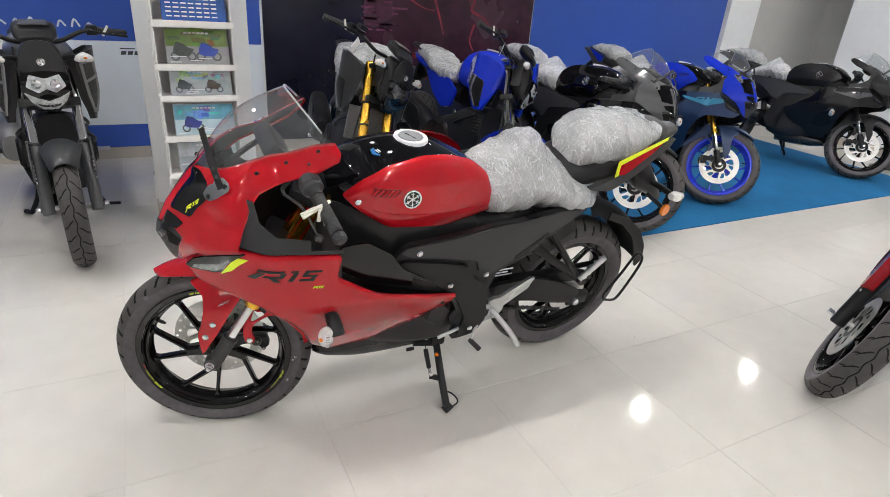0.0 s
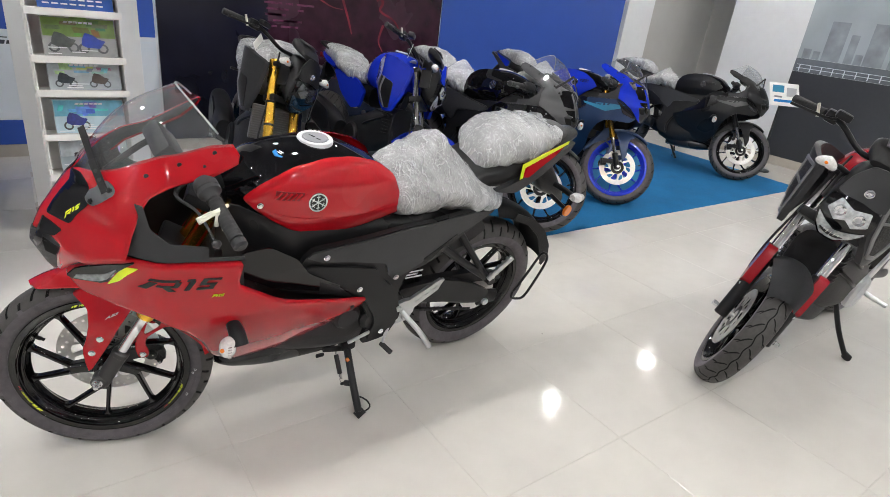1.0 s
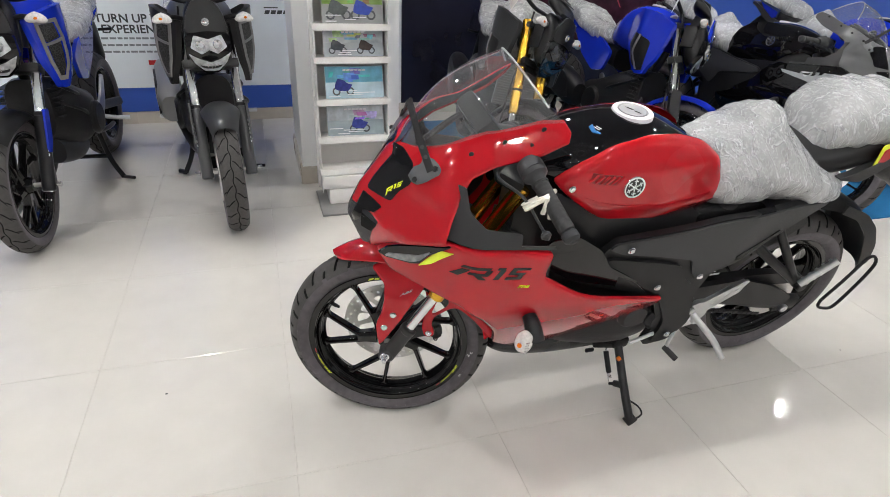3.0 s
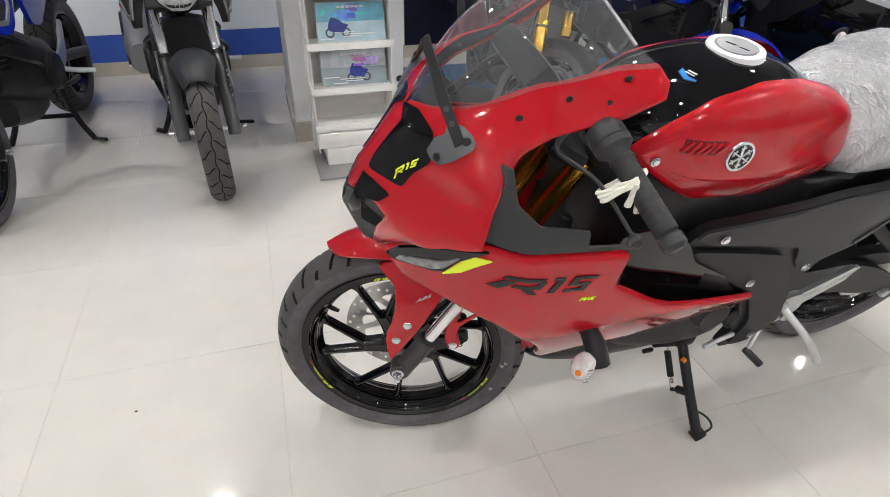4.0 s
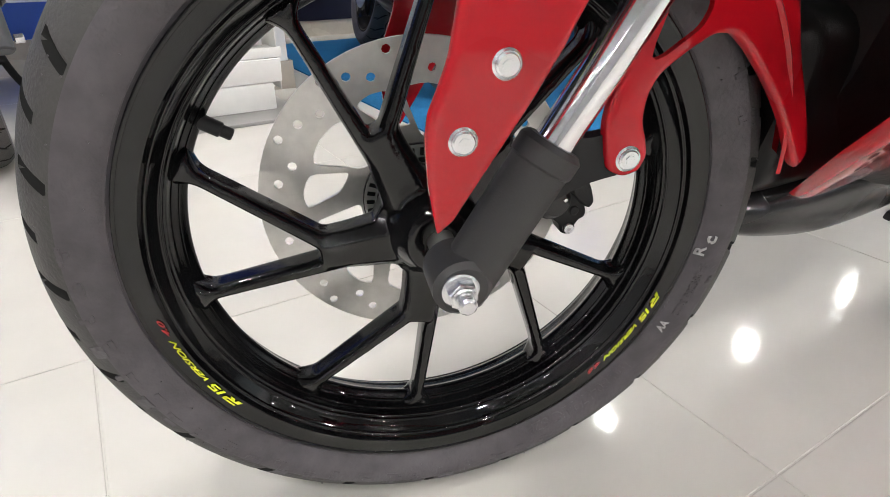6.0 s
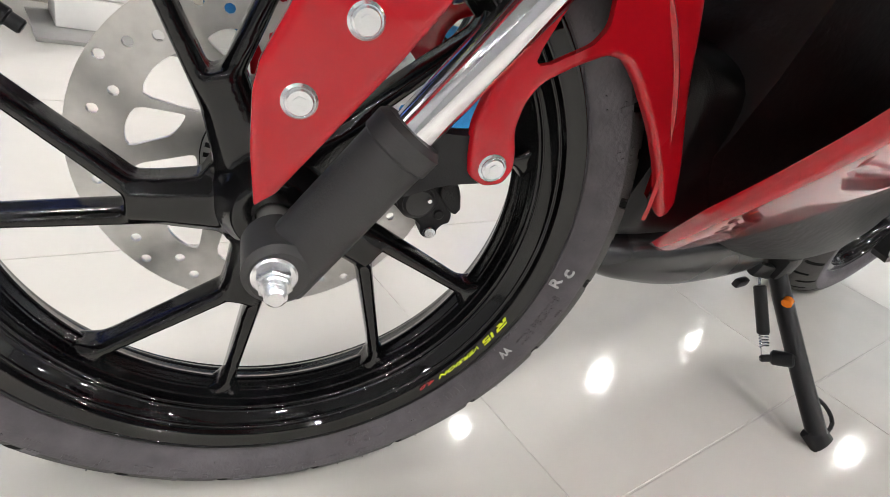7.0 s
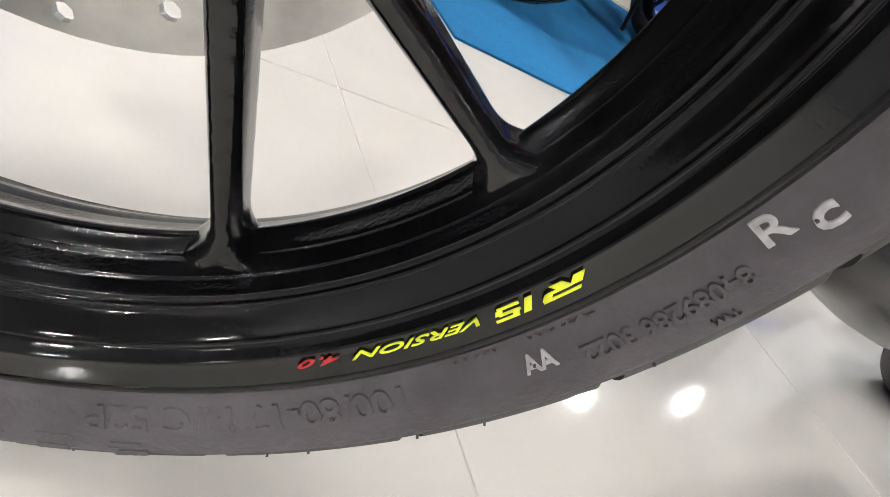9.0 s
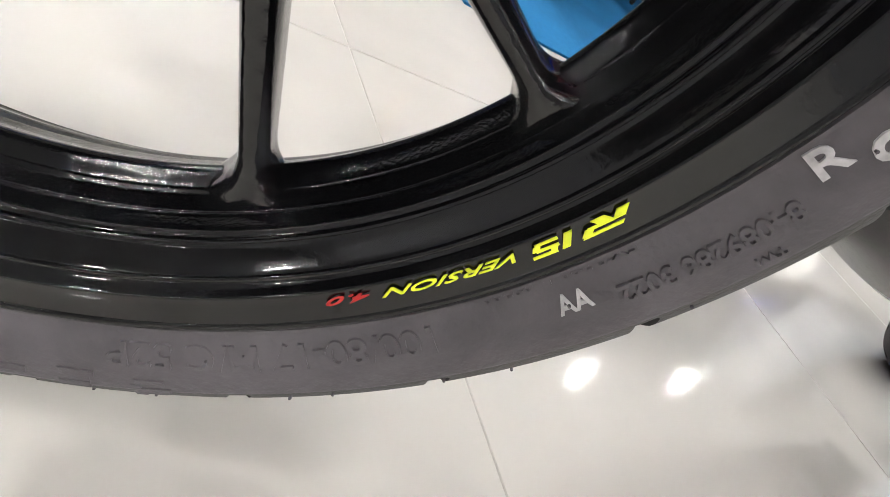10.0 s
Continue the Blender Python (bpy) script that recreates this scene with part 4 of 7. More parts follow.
        for words, q0, q1, a0, a1, material, lab in (("R", 0.2440, 0.2360, -7.6, -5.4, MARK, "white paint mark"), ("c", 0.2500, 0.2420, -4.6, -2.8, MARK, ""), ("AA", 0.2475, 0.2405, -27.4, -24.6, MARK, ""), ("100/80-17 M/C 52P", 0.2385, 0.2490, -38.0, -66.5, WALLRUB, "moulded size figures"), ("84089286 3022", 0.2440, 0.2520, -9.3, -22.6, WALLRUB, ""), ("EXT 380 1409200", 0.2338, 0.2365, -19.8, -33.0, WALLRUB, ""), ("TWI", 0.2570, 0.2600, -11.6, -13.6, WALLRUB, "")):
            part("tyre_marking", on_arc(text_bm(words, 0.01, 0.0012 if material == WALLRUB else 0.0007, 0.0002), q0, q1, a0, a1, wall), material, w, lab, smooth=False, m=m)
        for k in range(70):
            rnd = random.Random(k)
            r, a = rnd.choice((0.2445, 0.266, 0.2765)), radians(rnd.uniform(0, 360))
            pt = Vector((r * math.cos(a), wall(r), r * math.sin(a)))
            if k == 0:
                nibs = bmesh.new()
            rod(pt, pt + Vector((0, -0.0014, 0)), 0.0006, 5, nibs)
        tagged(part("moulding_nib", nibs, WALLRUB, w, m=m), kind="stuff")
        # large moulded figures, too worn to read, round the shoulder
        rnd = random.Random(7)
        bm = bmesh.new()
        for k in range(34):
            a0 = radians(20 + 9.2 * k if k < 13 else 175 + 6.0 * (k - 13))
            for b in range(3):
                da, dr, ln, ht = rnd.uniform(0.0, 0.045), rnd.uniform(-0.006, 0.004), rnd.choice((0.004, 0.011)), rnd.choice((0.003, 0.010))
                quad = []
                for x, z in ((0, 0), (ln, 0), (ln, ht), (0, ht)):
                    q, a = 0.258 + dr + z, a0 + da * 0.6 + x / 0.26
                    quad.append((q, a))
                top = [bm.verts.new((q * math.cos(a), wall(q) - 0.0008, q * math.sin(a))) for q, a in quad]
                low = [bm.verts.new((q * math.cos(a), wall(q) + 0.0012, q * math.sin(a))) for q, a in quad]
                bm.faces.new(top)
                for i in range(4):
                    bm.faces.new((top[i], top[(i + 1) % 4], low[(i + 1) % 4], low[i]))
        tagged(part("moulded_bar", bm, WALLRUB, w, smooth=False, m=m), kind="stuff")
        for r in (0.2345,):
            part("bead_line", lathe([(r - 0.0006, wall(r) - 0.0008), (r + 0.0006, wall(r + 0.0006) - 0.0008), (r + 0.0006, wall(r) + 0.002), (r - 0.0006, wall(r) + 0.002)], 120), WALLRUB, w, m=m)
    return w


FA, RA = Vector((0.287, 0, 0.295)), Vector((1.61, 0, 0.31))
RAKE = radians(25.5)
AX = Vector((math.sin(RAKE), 0, math.cos(RAKE)))
AXF = Vector((math.sin(RAKE + 0.06), 0, math.cos(RAKE + 0.06)))


def steer_matrix(deg, trim=0.0, at=None):
    """The turn of the front end about the steering head; at: where the axle then stands."""
    p = FA + Vector((math.cos(RAKE), 0, -math.sin(RAKE))) * 0.033
    m = Matrix.Rotation(radians(trim), 4, "X") @ Matrix.Translation(p) @ Matrix.Rotation(radians(deg), 4, AX) @ Matrix.Translation(-p)
    if at is not None:
        m = Matrix.Translation(Vector(at) - m @ FA) @ m
    return m


def table(rows, v):
    """Straight lines between (key, value) rows."""
    if v <= rows[0][0]:
        return rows[0][1]
    for (a, p), (b, q) in zip(rows, rows[1:]):
        if v <= b:
            return p + (q - p) * (v - a) / (b - a)
    return rows[-1][1]


RIDGE = [(0.68, 0.20), (0.70, 0.185), (0.78, 0.165), (0.846, 0.195), (0.897, 0.23), (0.927, 0.252), (0.95, 0.276), (1.0, 0.34), (1.06, 0.42)]


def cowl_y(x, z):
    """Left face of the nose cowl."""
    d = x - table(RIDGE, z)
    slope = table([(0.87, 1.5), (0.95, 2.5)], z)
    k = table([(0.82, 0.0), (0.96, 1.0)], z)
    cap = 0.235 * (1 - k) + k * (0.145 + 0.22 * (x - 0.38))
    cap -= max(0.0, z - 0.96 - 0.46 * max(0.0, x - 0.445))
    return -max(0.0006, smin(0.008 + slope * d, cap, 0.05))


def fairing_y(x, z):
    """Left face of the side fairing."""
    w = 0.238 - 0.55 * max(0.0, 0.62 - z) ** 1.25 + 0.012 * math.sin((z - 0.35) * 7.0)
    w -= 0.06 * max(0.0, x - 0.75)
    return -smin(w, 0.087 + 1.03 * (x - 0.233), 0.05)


def tank_y(x, z):
    """Left face of the fuel tank."""
    w = 0.142 + 0.10 * (0.90 - z) * (1 if z < 0.9 else 2.2) - 0.35 * max(0.0, x - 0.90) ** 1.5 - 0.45 * max(0.0, 0.74 - x) ** 1.2
    w -= 1.6 * max(0.0, z - 0.90) ** 1.6
    low = max(0.0, 0.835 - 0.06 * (x - 0.7) - z)
    w -= 0.55 * low * low / (low + 0.012)
    return -max(0.02, w)


def two_sides(name, poly, surf, material, root, label="", right=True, **kw):
    bm = sheet(poly, surf, **kw)
    other = mirrored(bm) if right else None
    ob = part(name, bm, material, root, label)
    if right:
        part(name, other, material, root, label)
    return ob


def fork_leg(side, mats, root, st, gold_from=0.235, top=0.62):
    y = side * 0.0865
    base = FA + Vector((0, y, 0))
    base = base + Vector((0.0105, 0, 0.0))
    bm = rod(base + AXF * -0.024, base + AXF * 0.100, 0.0215, 28, None, 0.008)
    rod(base + AXF * 0.088, base + AXF * 0.108, 0.0232, 28, bm, 0.004)
    foot = FA + Vector((0.001, y, -0.002))
    rod(foot + Vector((0, side * 0.0222, 0)), foot + Vector((0, -side * 0.020, 0)), 0.0215, 28, bm, 0.004)
    rod(foot + AXF * 0.028 + Vector((0.012, side * 0.014, 0)), foot + AXF * 0.028 + Vector((0.012, -side * 0.016, 0)), 0.016, 16, bm, 0.003)
    leg = part("fork_leg", bm, mats["slider"], root, "telescopic fork leg with a black slider", m=st)
    part("fork_tube", rod(base + AXF * 0.095, base + AXF * (gold_from + 0.01), 0.0140, 24), CHROME, leg, "polished chrome fork tube", m=st)
    bm = rod(base + AXF * gold_from, base + AXF * (gold_from + 0.03), 0.0235, 24, None, 0.002)
    rod(base + AXF * gold_from, base + AXF * top, 0.0215, 24, bm)
    part("outer_tube", bm, mats["fork"], leg, m=st)
    return leg


def axle_nut(root, st):
    c = FA + Vector((-0.002, -0.1095, 0.0))
    def ring(a, b, r, n, bev):
        return rod(c + Vector((0, -a, 0)), c + Vector((0, -b, 0)), r, n, None, bev)
    nut = part("axle_nut", ring(0.0025, 0.0105, 0.0108, 6, 0.0010), ZINC, root, "bright zinc axle nut", m=st)
    part("washer", ring(-0.002, 0.003, 0.0134, 32, 0.0012), ZINC, nut, m=st)
    part("nut_collar", ring(0.0100, 0.0135, 0.0088, 24, 0.0012), ZINC, nut, m=st)
    part("stud", ring(0.012, 0.0230, 0.0062, 20, 0.0016), ZINC, nut, m=st)
    for k in range(4):
        part("thread", ring(0.0142 + 0.0020 * k, 0.0150 + 0.0020 * k, 0.0066, 20, 0.0003), ZINC, nut, m=st)
    part("axle", rod(FA + Vector((0, -0.094, 0)), FA + Vector((0, 0.11, 0)), 0.011, 16), STEEL, root, m=st)


def front_fender(root, material, st, detail=True):
    """Crown strip over the tyre, two side plates to the fork and two rear brackets."""
    bm = bmesh.new()
    grid = []
    for i in range(41):
        f = i / 40
        a = radians(121 - 110.5 * f)
        nose = max(0.0, 1 - f / 0.29)
        tail = max(0.0, (f - 0.66) / 0.34)
        row = []
        for j in range(13):
            t = -1 + j / 6
            wide = 0.070 * max(0.03, 1 - nose ** 2.4) ** 0.5
            wide *= 1 - 0.12 * tail ** 2
            r = 0.322 - 0.006 * tail - 0.004 * nose - 0.034 * abs(t) ** 2.2 * (1 - 0.55 * nose)
            row.append(bm.verts.new(FA + Vector((r * math.cos(a), wide * t, r * math.sin(a)))))
        grid.append(row)
    inner = [[bm.verts.new(FA + (v.co - FA) * 0.988) for v in row] for row in grid]
    n, k = len(grid), 13
    for i in range(n - 1):
        for j in range(k - 1):
            bm.faces.new((grid[i][j], grid[i + 1][j], grid[i + 1][j + 1], grid[i][j + 1]))
            bm.faces.new((inner[i][j], inner[i][j + 1], inner[i + 1][j + 1], inner[i + 1][j]))
    for i in range(n - 1):
        for j in (0, k - 1):
            bm.faces.new((grid[i][j], grid[i + 1][j], inner[i + 1][j], inner[i][j]))
    for j in range(k - 1):
        for i in (0, n - 1):
            bm.faces.new((grid[i][j], grid[i][j + 1], inner[i][j + 1], inner[i][j]))
    fender = part("front_fender", bm, material, root, "glossy front mudguard over the tyre", m=st)
    plate = [(-0.050, 0.270), (-0.012, 0.232), (-0.0095, 0.190), (-0.0165, 0.150), (-0.027, 0.120), (-0.0285, 0.105), (-0.0255, 0.074), (-0.0195, 0.0425), (-0.009, 0.052), (0.0355, 0.128), (0.062, 0.179), (0.115, 0.262), (0.09, 0.292), (0.0, 0.292)]
    def py(x, z):
        v = z - FA.z
        return -0.111 + 0.20 * max(0.0, v - 0.16) + 0.5 * max(0.0, v - 0.20) ** 1.2
    poly = [(FA.x + a, FA.z + b) for a, b in plate]
    arm = [(0.115, 0.069), (0.103, 0.074), (0.099, 0.086), (0.095, 0.105), (0.098, 0.125), (0.104, 0.150), (0.112, 0.175), (0.118, 0.215), (0.125, 0.262), (0.165, 0.285), (0.205, 0.262), (0.228, 0.225), (0.243, 0.190), (0.256, 0.155), (0.280, 0.110), (0.301, 0.070), (0.2985, 0.058), (0.291, 0.054), (0.280, 0.066), (0.262, 0.092), (0.236, 0.122), (0.205, 0.150), (0.188, 0.161), (0.172, 0.162), (0.150, 0.151), (0.130, 0.138), (0.1235, 0.125), (0.1225, 0.108), (0.128, 0.095), (0.131, 0.084), (0.127, 0.073)]
    gap = [(FA.x + a, FA.z + b) for a, b in ((0.117, 0.142), (0.157, 0.166), (0.164, 0.178), (0.160, 0.197), (0.145, 0.205), (0.130, 0.185))]
    def ay(x, z):
        return -0.094 + 0.10 * max(0.0, z - FA.z - 0.10) + 0.20 * max(0.0, x - FA.x - 0.13)
    for s in (0, 1):
        for nm, pl, fn in (("fork_cover", poly, py), ("fender_bracket", [(FA.x + a, FA.z + b) for a, b in arm], ay)):
            bm = sheet(pl, fn, 0.005, 0.012, 0.18 if nm == "fork_cover" else 0.35, holes=() if nm == "fork_cover" else (gap,), roll=0.006 if detail else 0.0)
            part(nm, mirrored(bm) if s else bm, material, fender, m=st)
    for u, v, y in ((0.0165, 0.150, -0.111), (-0.0065, 0.1055, -0.111), (0.115, 0.0835, -0.094)):
        at = FA + Vector((u, y + 0.002, v))
        bm = rod(at, at + Vector((0, -0.004, 0)), 0.0092, 24, None, 0.0015)
        rod(at + Vector((0, -0.003, 0)), at + Vector((0, -0.0055, 0)), 0.0078, 24, bm, 0.0016)
        rod(at + Vector((0, -0.005, 0)), at + Vector((0, -0.0060, 0)), 0.0036, 6, bm)
        part("fender_bolt", bm, ZINC, fender, "bright button-head bolt", m=st)
    bm = text_bm("ABS", 0.018, 0.0004, 0.0003)
    for v in bm.verts:
        x, z = FA.x + 0.048 + v.co.x * 0.95 + v.co.y * 0.35, FA.z + 0.216 + v.co.y * 0.55 + v.co.x * 0.40
        v.co = Vector((x, py(x, z) - 0.0008 - v.co.z, z))
    part("lettering", bm, SILVERDEC, fender, "silver lettering", smooth=False, m=st)
    return fender


def caliper(root, st):
    """Sliding brake caliper on its carrier plate, with a piston housing and two guide pins."""
    def plate_bm(pts, y, thick, soft=0.3, roll=0.0):
        return sheet([(FA.x + a, FA.z + b) for a, b in pts], lambda x, z: y, thick, 0.008, soft, roll=roll)
    def pin(u, v, y0, y1, r, n=24, bev=0.001):
        return rod(FA + Vector((u, y0, v)), FA + Vector((u, y1, v)), r, n, None, bev)
    carrier = [(0.098, 0.030), (0.096, 0.008), (0.104, -0.004), (0.107, -0.013), (0.114, -0.019), (0.123, -0.020), (0.1305, -0.026), (0.132, -0.034), (0.139, -0.0375), (0.1455, -0.034), (0.1465, -0.027), (0.150, -0.0215), (0.1555, -0.019), (0.1555, -0.012), (0.153, -0.006), (0.150, 0.018), (0.140, 0.034)]
    ob = part("brake_caliper", plate_bm(carrier, 0.021, 0.016, 0.35, 0.003), BLACKM, root, "black brake caliper on its carrier plate", m=st)
    part("caliper_body", box(0.046, 0.032, 0.060, Matrix.Translation(FA + Vector((0.122, 0.062, 0.004))) @ pose(0, 0, 0, 0, 20, 0), 0.008), BLACKM, ob, m=st)
    part("carrier_arm", box(0.10, 0.012, 0.035, Matrix.Translation(FA + Vector((0.085, 0.085, 0.02))) @ pose(0, 0, 0, 0, 15, 0), 0.005), BLACKM, ob, m=st)
    housing = pin(0.117, 0.003, 0.030, 0.010, 0.0172, 32, 0.003)
    merge(housing, pin(0.117, 0.003, 0.012, 0.006, 0.0135, 32, 0.002))
    part("piston_housing", housing, SLIDERM, ob, "round satin black piston housing", m=st)
    part("housing_seal", lathe([(0.0172, -0.0225), (0.0186, -0.0215), (0.0186, -0.0185), (0.0172, -0.0175)], 32), GRIPR, ob, m=st @ Matrix.Translation(FA + Vector((0.117, 0.043, 0.003))))
    part("bleed_nipple", pin(0.1235, 0.0085, 0.008, 0.002, 0.0024, 12, 0.0006), ZINC, ob, m=st)
    lug = plate_bm([(0.134, 0.018), (0.1355, 0.009), (0.147, -0.003), (0.154, -0.006), (0.1575, 0.0), (0.153, 0.014), (0.147, 0.024)], 0.012, 0.018, 0.35, 0.003)
    part("guide_boot", lug, GRIPR, ob, "black rubber guide boot", m=st)
    part("guide_bolt", pin(0.1392, -0.0292, 0.022, 0.0175, 0.0060, 28, 0.0012), ZINC, ob, "bright round bolt head", m=st)
    part("bolt_socket", pin(0.1392, -0.0292, 0.0176, 0.0172, 0.0022, 6, 0.0), STEEL, ob, m=st)
    part("pin_cap", pin(0.1425, -0.0112, 0.022, 0.0190, 0.0046, 20, 0.0008), BLACKM, ob, m=st)
    part("pad_pin", pin(0.129, -0.023, 0.030, 0.060, 0.0030, 12), ZINC, ob, m=st)
    part("pad_spring", tube([FA + Vector(p) for p in ((0.108, 0.024, -0.010), (0.118, 0.023, -0.0175), (0.129, 0.024, -0.0185))], 0.0014, 6, 3), ZINC, ob, m=st)
    # arm from the left slider that carries the mudguard bracket
    bm = sheet([(FA.x + a, FA.z + b) for a, b in ((0.02, 0.050), (0.045, 0.100), (0.085, 0.096), (0.122, 0.104), (0.124, 0.072), (0.09, 0.064), (0.055, 0.045), (0.03, 0.02))], lambda x, z: -0.088, 0.012, 0.02, 0.3)
    part("bracket_lug", bm, BLACKM, root, m=st)


def grip_bm(a, b, r):
    """A rubber grip with raised ribs, one skin."""
    length = (b - a).length
    prof = [(0.001, 0.0), (r - 0.002, 0.0), (r + 0.002, 0.003), (r + 0.002, 0.008)]
    n = int(length / 0.011)
    for k in range(1, n):
        y = length * k / n
        prof += [(r, y - 0.004), (r, y - 0.001), (r + 0.0005, y), (r + 0.0005, y + 0.003)]
    prof += [(r, length - 0.002), (r - 0.002, length), (0.001, length)]
    m = Matrix.Translation(a) @ Vector((0, 1, 0)).rotation_difference((b - a).normalized()).to_matrix().to_4x4()
    bm = lathe(prof, 20, False)
    bmesh.ops.transform(bm, matrix=m, verts=bm.verts)
    return bm


def hand_control(side, root, st, stay, grip_r=0.0165, d=None, clear=0.0):
    """Clip-on bar: clamp, switch box, grip with ribs, lever and bar end."""
    a = stay
    d = d or Vector((0.36, side * 0.90, -0.24)).normalized()
    b = a + d * 0.27
    bm = rod(a + d * clear, b, 0.011, 16)
    if not clear:
        box(0.05, 0.045, 0.05, Matrix.Translation(a + d * 0.02), 0.01, bm)
    bar = part("handlebar", bm, BLACKM, root, "black clip-on handlebar", m=st)
    part("grip", grip_bm(a + d * 0.135, a + d * 0.26, grip_r), GRIPR, bar, "ribbed black rubber grip", m=st)
    part("bar_end", rod(a + d * 0.259, a + d * 0.285, 0.0172, 24, None, 0.006), GREYM, bar, m=st)
    along = Matrix.Translation(a) @ Vector((0, 1, 0)).rotation_difference(d).to_matrix().to_4x4()
    k = (0.140 - clear) / 0.140
    shell = [(0.001, 0.030), (0.026, 0.030), (0.031, 0.036), (0.034, 0.055), (0.034, 0.082), (0.0325, 0.083), (0.0325, 0.086), (0.034, 0.087), (0.033, 0.104), (0.027, 0.112), (0.021, 0.122), (0.020, 0.135), (0.001, 0.135)]
    case = part("switch_box", lathe([(q * (0.82 if clear else 1.0), clear + y * k) for q, y in shell], 28, False), GREYM, bar, "rounded grey switch housing", m=(st or Matrix()) @ along)
    knob = a + d * 0.072 + Vector((0.012, 0, 0.030))
    part("switch_button", box(0.022, 0.016, 0.012, Matrix.Translation(knob) @ Vector((0, 0, 1)).rotation_difference(Vector((0.3, -0.1, 0.95))).to_matrix().to_4x4(), 0.004), BLACKM, case, m=st)
    lv = [a + d * 0.05 + Vector((-0.015, 0, -0.010)), a + d * 0.062 + Vector((-0.056, -0.01, -0.040)), a + d * 0.15 + Vector((-0.040, -0.004, -0.018)), a + d * 0.25 + Vector((-0.042, 0, -0.010))]
    lever = part("lever", tube(lv, 0.0075, 10, 6, None, True, 0.6, 0.0042), GREYM, bar, "slim grey lever with a ball end", m=st)
    part("lever_ball", rod(lv[3] - d * 0.006, lv[3] + d * 0.016, 0.0105, 18, None, 0.008), GREYM, lever, m=st)
    return bar, a, d


def cotton_bm(a, d):
    """Strands of string round grip and lever with two hanging ends."""
    bm = bmesh.new()
    out = Vector((-0.45, -0.8, 0.35)).normalized()
    for k, (dk, slack) in enumerate(((-0.006, 0.004), (0.000, 0.0), (0.006, 0.003))):
        g = a + d * (0.170 + dk * 0.5)
        l = a + d * (0.170 + dk) + Vector((-0.040, -0.004, -0.018))
        across = (g - l).normalized()
        tube([g + across * 0.020, g + out * 0.022, (g + l) * 0.5 + out * (0.015 - slack), l + out * 0.009, l - across * 0.009, l - out * 0.010, (g + l) * 0.5 - out * 0.012, g - out * 0.022, g + across * 0.021], 0.0030, 8, 3, bm)
    p = a + d * 0.172 + out * 0.024
    for dx, dy, l in ((0.014, -0.006, 0.046), (-0.004, -0.004, 0.034)):
        tube([p, p + Vector((dx * 0.6, dy, -l * 0.5)), p + Vector((dx, dy, -l))], 0.0042, 8, 4, bm, True, 0.8, 0.0055)
    return bm


def slatted_logo(root, x, z, surf, material, size=1.0, name="model_stroke", right=True, rise=-0.13, tall=1.0):
    """Slanted strokes of a model mark on a side panel."""
    quads = [(0.0, 0.0, 0.016, 0.030, 0.024), (0.020, 0.0335, 0.064, 0.0095, 0.006), (0.070, 0.018, 0.014, 0.0155, 0.008), (0.034, 0.0135, 0.046, 0.0085, 0.005), (0.060, 0.0, 0.017, 0.0135, -0.012),
             (0.094, 0.001, 0.013, 0.034, 0.017), (0.102, 0.0352, 0.018, 0.0078, 0.004), (0.122, 0.001, 0.040, 0.0085, 0.004), (0.153, 0.0097, 0.012, 0.0075, 0.003), (0.130, 0.0174, 0.040, 0.0080, 0.004), (0.133, 0.0256, 0.013, 0.0090, 0.005), (0.138, 0.0348, 0.044, 0.0082, 0.004)]
    for s in ((1, -1) if right else (1,)):
        for strokes in ([[q] for q in quads] if size > 0.5 else [quads]):
            bm = bars_bm([(a * size, b * size, l * size, h * size, sl * size) for a, b, l, h, sl in strokes], 0.0012)
            if size > 0.5:
                bmesh.ops.subdivide_edges(bm, edges=bm.edges[:], cuts=3, use_grid_fill=True)
            for v in bm.verts:
                px = x + v.co.x if s > 0 else x + 0.17 * size - v.co.x
                pz = z + v.co.y * tall + rise * (px - x)
                v.co = Vector((px, s * (surf(px, pz) - 0.0008 - v.co.z), pz))
            part(name, bm, material, root, smooth=False)


def seat_wrap(name, secs, root, seed, label):
    """Loose polythene drawn over a seat: soft bulges and pulled folds."""
    bm = loft(secs, 64, 11)
    zs = [v.co.z for v in bm.verts]
    z0, z1 = min(zs), max(zs)
    for v in bm.verts:
        p = v.co * 8 + Vector((seed, 0, 0))
        low = 1 - (v.co.z - z0) / (z1 - z0)
        n = noise.noise_vector(p) * 0.011 + noise.noise_vector(v.co * 24 + Vector((0, seed, 0))) * 0.005
        lean = v.co.x * 0.8 - v.co.z * 0.5 + 0.03 * noise.noise(p * 0.7)
        fold = abs(math.sin(lean * 62)) ** 3 * low + abs(math.sin((v.co.x + v.co.z * 0.9) * 38 + seed)) ** 6 * (1 - low)
        hem = 0.014 * low ** 4 * math.sin(v.co.x * 70 + seed)
        v.co += n + Vector((0, math.copysign(0.007 * fold + hem, v.co.y), 0.005 * fold * (1 - low)))
    return part(name, bm, WRAP, root, label)


